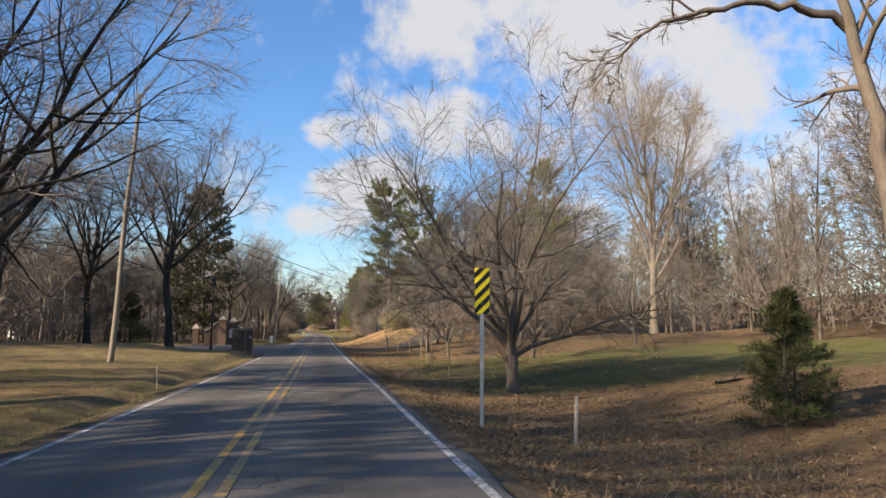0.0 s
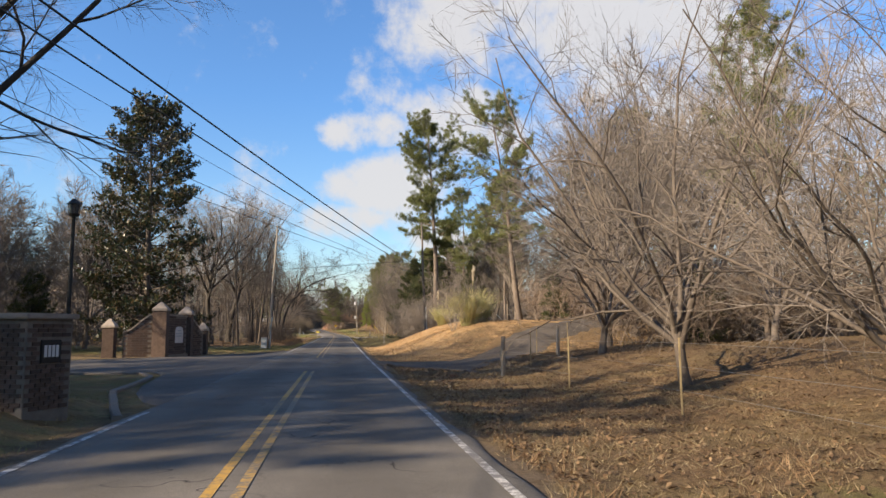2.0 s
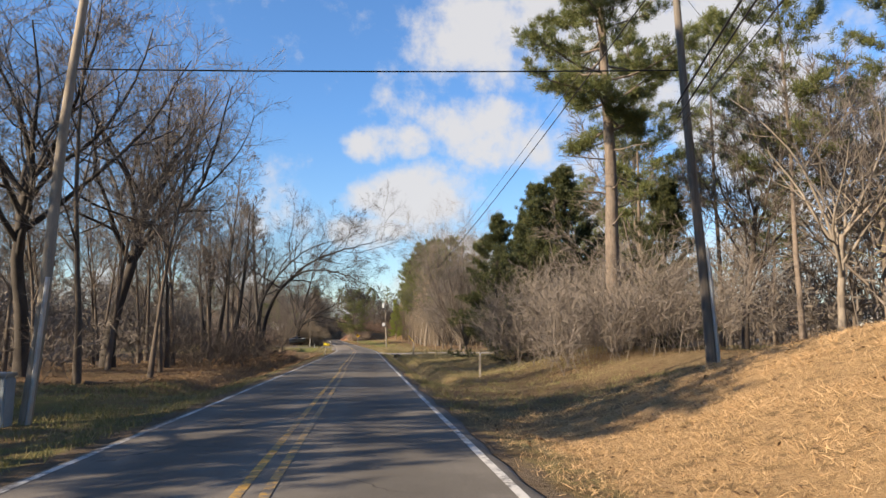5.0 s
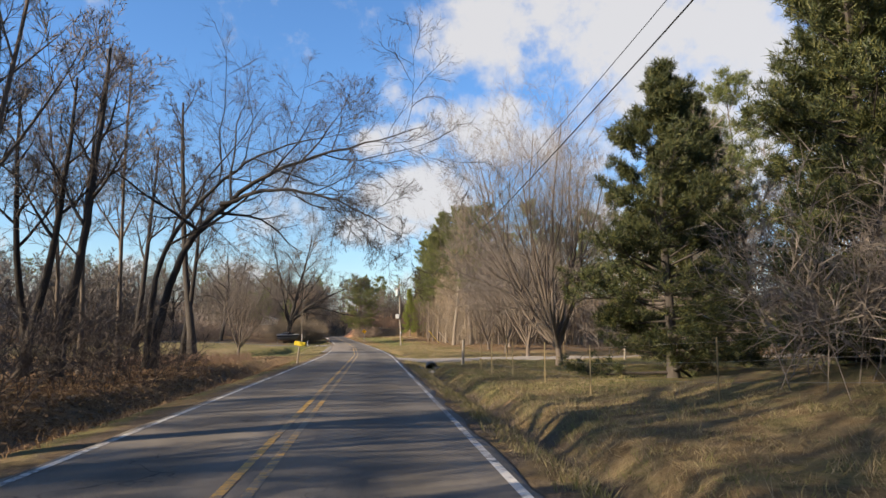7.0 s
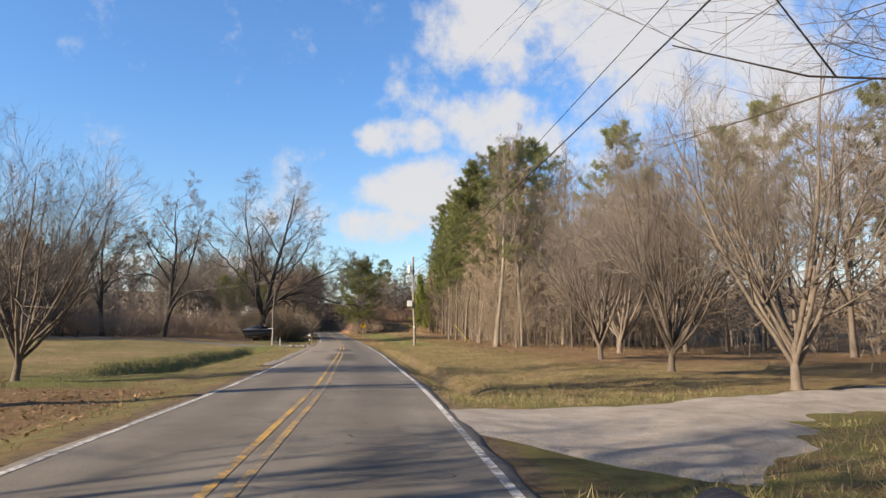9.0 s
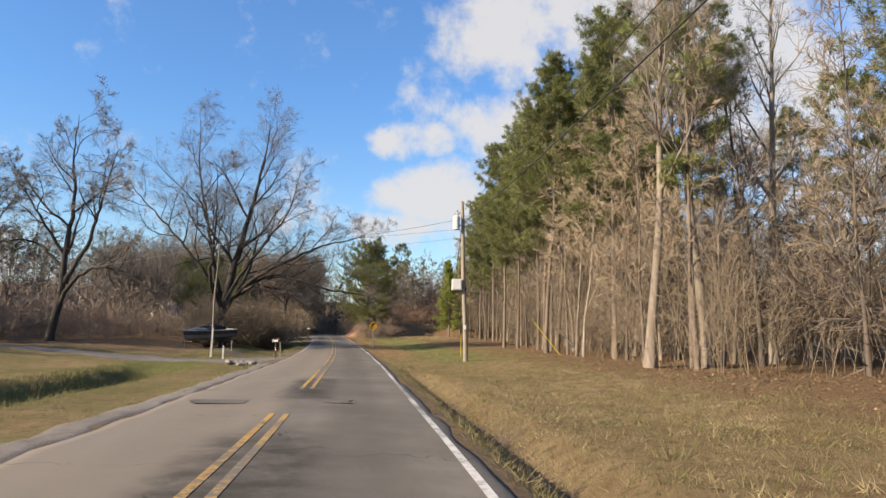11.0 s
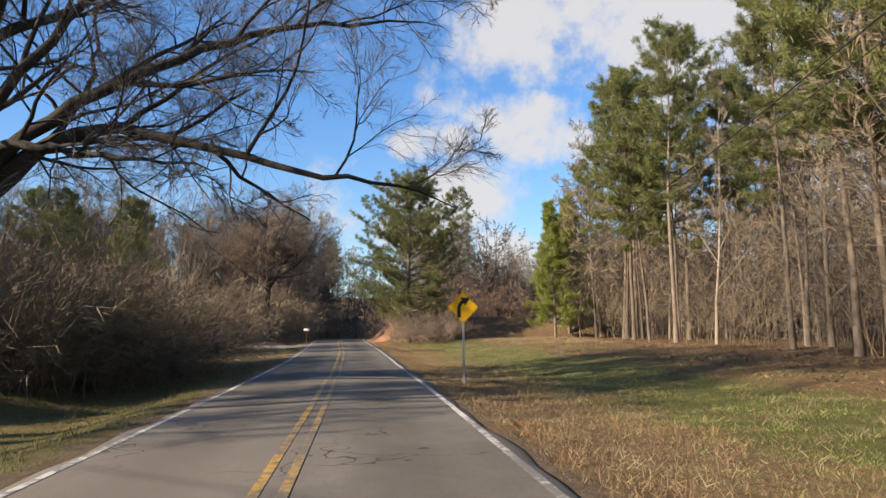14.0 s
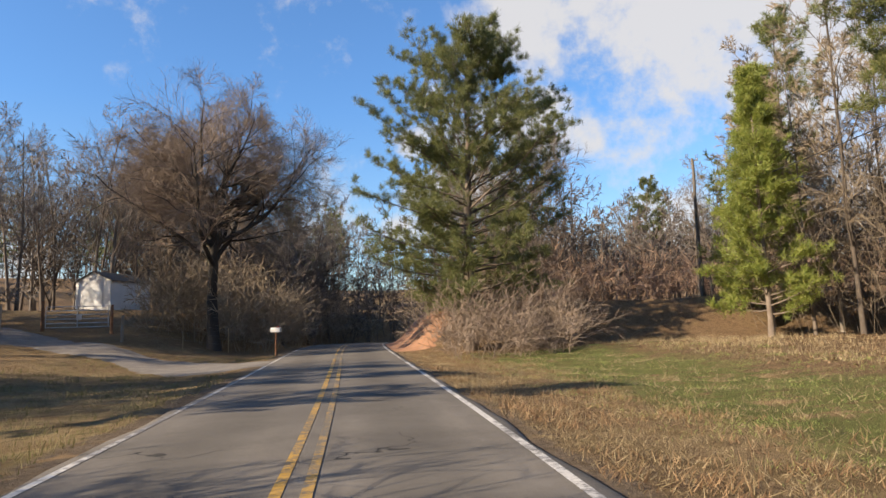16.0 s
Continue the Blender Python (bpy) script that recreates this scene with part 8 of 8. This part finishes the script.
# ---- pampas grass ----
def pampas(x, y, h, r, n, plumes, seed, label):
    rng = np.random.default_rng(seed)
    ob = thing("pampas_grass", Matrix.Translation((x, y, g(x, y))), label, "ornamental grass")
    a = rng.random(n) * 6.283
    rr = r * 0.35 * np.sqrt(rng.random(n))
    start = np.stack([rr * np.cos(a), rr * np.sin(a), np.zeros(n) - 0.05], -1)
    out = np.stack([np.cos(a), np.sin(a), 0 * a], -1) * (0.08 + 0.30 * rng.random((n, 1)))
    P, R = grow(rng, start, out + np.array((0, 0, 1.0)), h * (0.6 + 0.5 * rng.random(n)), np.full(n, 0.013), 6, 0.10, 0.0, 0.2)
    bend = np.linspace(0, 1, 6)[None, :, None] ** 2.2
    P = P + bend * (out[:, None, :] * r * 0.9 - np.array((0, 0, h * 0.25)) * rng.random((n, 1, 1)))
    w = unit(np.cross(P[:, -1] - P[:, 0], rng.normal(size=(n, 3))))[:, None, :] * R[..., None]
    V = np.stack([P - w, P + w], 2).reshape(-1, 3)
    i, j = np.meshgrid(np.arange(n), np.arange(5), indexing="ij")
    b = i * 12 + j * 2
    F = np.stack([b, b + 1, b + 3, b + 2], -1).reshape(-1, 4)
    blades_ob = new("blades", np_mesh("blades", V, F, M["reed"]))
    blades_ob.parent = ob
    for k in range(plumes):
        t = rng.random() * 6.283
        base = Vector((0.2 * math.cos(t), 0.2 * math.sin(t), 0.2))
        tip = Vector((0.5 * math.cos(t), 0.5 * math.sin(t), h * (1.15 + 0.3 * rng.random())))
        stem = part("stem", rod(bmesh.new(), base, tip, 0.012, 0.008, 5), M["reed"], ob)
        m = 260
        u = rng.random(m)
        at = np.array(tip)[None] + np.stack([0.02 * rng.normal(size=m), 0.02 * rng.normal(size=m), -0.75 * u + 0.35], -1)
        v, f = blades(rng, at, np.tile(np.array((0.0, 0.0, 1.0)), (m, 1)), 1, 0.16, 0.03, 0.7)
        plume = new("plume", np_mesh("plume", v, f, M["plume"]))
        plume.parent = stem
        tagged(plume, "feathery cream plume")


pampas(9.6, 101.2, 2.0, 1.2, 1100, 4, 5, "clump of tan pampas grass with cream plumes")
pampas(9.6, 88.6, 2.9, 1.5, 2200, 2, 6, "tall green clump of pampas grass on a mound")
pampas(11.0, 90.5, 2.6, 1.3, 620, 0, 8, "tall green clump of pampas grass on a mound")


# ---- fallen branches ----
def fallen_branch(x, y, turn, length, r, label, seed, material="bark_pale"):
    rng = np.random.default_rng(seed)
    d = np.array([[math.sin(radians(turn)), math.cos(radians(turn)), 0.05]])
    P, R = grow(rng, np.array([[0.0, 0.0, r]]), d, np.array([length]), np.array([r]), 8, 0.08, 0.0, 0.3)
    P2, R2 = sprout(rng, P, R, 5, 0.3, 1.0, 40, 0.35, 4, 0.1, 0.03, 0.5, 0.4, 0.3)
    ob = thing("fallen_branch", Matrix.Translation((x, y, g(x, y))), label, "branch")
    b = new("wood", np_mesh("wood", *join([tubes(P, R, 6), tubes(P2, R2, 4)]), M[material], True))
    b.parent = ob


fallen_branch(10.6, 95.0, 60, 1.5, 0.02, "thin pale fallen stick on a mound", 4)
fallen_branch(12.2, 20.0, 60, 2.4, 0.06, "dark fallen branch in the leaves", 5, "bark_dark")
fallen_branch(-10.5, 121.0, 80, 3.2, 0.10, "dark fallen log at the wood's edge", 6, "bark_dark")

# ---- grass, straw and leaves ----
def grass_mass(name, seed, n, y0, y1, d0, d1, height, width, material, label, power=1.0, clumps=0, lean=0.5):
    """Blades in clumps along the verge, thicker towards the road."""
    rng = np.random.default_rng(seed)
    k = clumps or n // 14
    cy = y0 + (y1 - y0) * rng.random(k)
    cd = d0 + (d1 - d0) * rng.random(k) ** power
    pick = rng.integers(0, k, n)
    spread = 0.16
    y = cy[pick] + spread * rng.normal(size=n)
    x = cx(y) + cd[pick] + spread * rng.normal(size=n)
    ok = (np.abs(x - cx(y)) > 3.05) & ~paved(x, y)
    x, y = x[ok], y[ok]
    n = len(x)
    at = np.stack([x, y, ground(x, y) - 0.02], -1)
    d = unit(np.stack([lean * rng.normal(size=n), lean * rng.normal(size=n), np.ones(n)], -1))
    h = (height[0] + (height[1] - height[0]) * rng.random(n)) * (0.6 + 0.8 * rng.random(k))[pick][ok]
    w = unit(np.cross(d, rng.normal(size=(n, 3)))) * (width / 2)
    v = np.stack([at - w, at + w, at + d * h[:, None]], 1).reshape(-1, 3)
    return stuff(name, v, np.arange(len(v)).reshape(-1, 3), M[material], label, "grass")


def leaf_mass(name, seed, n, y0, y1, d0, d1, size, label, power=1.0):
    rng = np.random.default_rng(seed)
    y = y0 + (y1 - y0) * rng.random(n)
    x = cx(y) + d0 + (d1 - d0) * rng.random(n) ** power
    at = np.stack([x, y, ground(x, y) + 0.02], -1)
    a = unit(np.stack([rng.normal(size=n), rng.normal(size=n), 0.35 * rng.normal(size=n)], -1)) * size * (0.6 + 0.8 * rng.random((n, 1)))
    b = unit(np.cross(a, np.stack([0.4 * rng.normal(size=n), 0.4 * rng.normal(size=n), np.ones(n)], -1))) * size * 0.55
    v = np.stack([at - a, at + b + np.array((0, 0, 0.015)), at + a, at - b + np.array((0, 0, 0.015))], 1).reshape(-1, 3)
    return stuff(name, v, np.arange(len(v)).reshape(-1, 4), M["dead_leaf"], label, "leaves")


grass_mass("verge_grass_1", 1, 39000, 0, 76, 3.2, 9, (0.04, 0.11), 0.011, "grass_tan", "dry tan verge grass", 1.6, lean=1.1)
grass_mass("verge_grass_2", 2, 30000, 108, 186, 3.2, 11, (0.07, 0.2), 0.016, "grass", "mixed dry and green verge grass", 1.4)
grass_mass("verge_grass_3", 3, 96000, 186, 252, 3.2, 14, (0.04, 0.11), 0.011, "grass", "dry golden verge grass", 1.5, lean=1.1)
grass_mass("verge_grass_4", 4, 60000, 248, 325, 3.1, 6.5, (0.04, 0.11), 0.011, "grass_tan", "dry tan verge grass", 1.2, lean=1.1)
grass_mass("field_grass_1", 5, 84000, 246, 322, 5.0, 15, (0.04, 0.11), 0.011, "grass_green", "green winter grass of the field", 1.2, lean=1.1)
grass_mass("field_grass_2", 6, 6000, 304, 325, 12.5, 20, (0.12, 0.30), 0.018, "grass_tan", "tall tan grass at the wood's edge", 1.0)
grass_mass("verge_grass_5", 7, 30000, 0, 56, -3.0, -12, (0.04, 0.12), 0.014, "grass", "yellow green lawn grass", 1.4)
grass_mass("verge_grass_6", 8, 14000, 92, 124, -3.0, -10, (0.06, 0.2), 0.022, "grass", "yellow green verge grass", 1.3)
grass_mass("verge_grass_7", 9, 22000, 165, 245, -3.0, -12, (0.05, 0.14), 0.013, "grass", "mixed dry and green verge grass", 1.3)
grass_mass("verge_grass_8", 10, 26000, 252, 325, -2.9, -11, (0.06, 0.18), 0.018, "grass", "dark weedy verge grass", 1.2)
grass_mass("mound_straw", 11, 120000, 74, 108, 3.3, 16, (0.07, 0.19), 0.010, "straw", "loose orange tan pine straw on a mound", 1.0, 15000, 1.8)
grass_mass("ditch_weeds", 12, 16000, 118, 172, -3.6, -9, (0.08, 0.28), 0.016, "dead_leaf", "brown dead weeds in a ditch", 1.0)
leaf_mass("fallen_leaves_1", 21, 36000, 0, 76, 3.3, 18, 0.042, "brown fallen leaves on the grass", 1.3)
leaf_mass("fallen_leaves_2", 22, 12000, 115, 185, -4.0, -20, 0.06, "brown fallen leaves of the damp wood", 1.2)
leaf_mass("fallen_leaves_3", 23, 10000, 205, 325, 12, 24, 0.06, "reddish fallen leaves at the wood's edge", 1.2)
leaf_mass("fallen_leaves_4", 24, 3000, 74, 120, 3.4, 18, 0.04, "brown fallen leaves on a mound", 1.2)
grass_mass("tufts_1", 31, 22000, 250, 325, 3.2, 7.0, (0.08, 0.20), 0.014, "dead_leaf", "brown tufts of dead grass beside the road", 1.3, 900, 0.8)
grass_mass("tufts_2", 32, 22000, 184, 250, 3.3, 13, (0.10, 0.24), 0.016, "grass", "mixed tufts of grass beside the road", 1.2, 1100, 0.8)
grass_mass("tufts_3", 33, 14000, 126, 184, 3.3, 10, (0.10, 0.28), 0.014, "grass_tan", "brown tufts of dead grass by the ditch", 1.2, 700, 0.8)
grass_mass("tufts_4", 34, 12000, 0, 76, 3.2, 9, (0.08, 0.22), 0.014, "dead_leaf", "brown tufts of dead weeds by the road", 1.4, 700, 0.8)
grass_mass("matted_grass_1", 41, 46000, 186, 325, 3.3, 11, (0.10, 0.26), 0.012, "grass_tan", "pale matted tufts of dead grass beside the road", 1.2, 2400, 1.5)
grass_mass("matted_grass_2", 42, 14000, 120, 184, 3.3, 10, (0.10, 0.26), 0.012, "grass_tan", "pale matted tufts of dead grass by the ditch", 1.2, 800, 1.5)
grass_mass("matted_grass_3", 43, 16000, 4, 66, 3.3, 10, (0.10, 0.24), 0.012, "grass_tan", "pale matted tufts of dead grass by the lawn", 1.3, 900, 1.5)
grass_mass("ditch_grass", 44, 22000, 196, 239, -10.8, -6.0, (0.08, 0.26), 0.012, "grass", "rank green grass in a ditch", 1.0)
leaf_mass("fallen_leaves_5", 25, 7000, 66, 92, 3.4, 20, 0.05, "brown fallen leaves on the worn drive", 1.0)
leaf_mass("fallen_leaves_6", 26, 12000, 138, 172, -3.9, -13, 0.07, "brown fallen leaves round the ditch", 1.0)
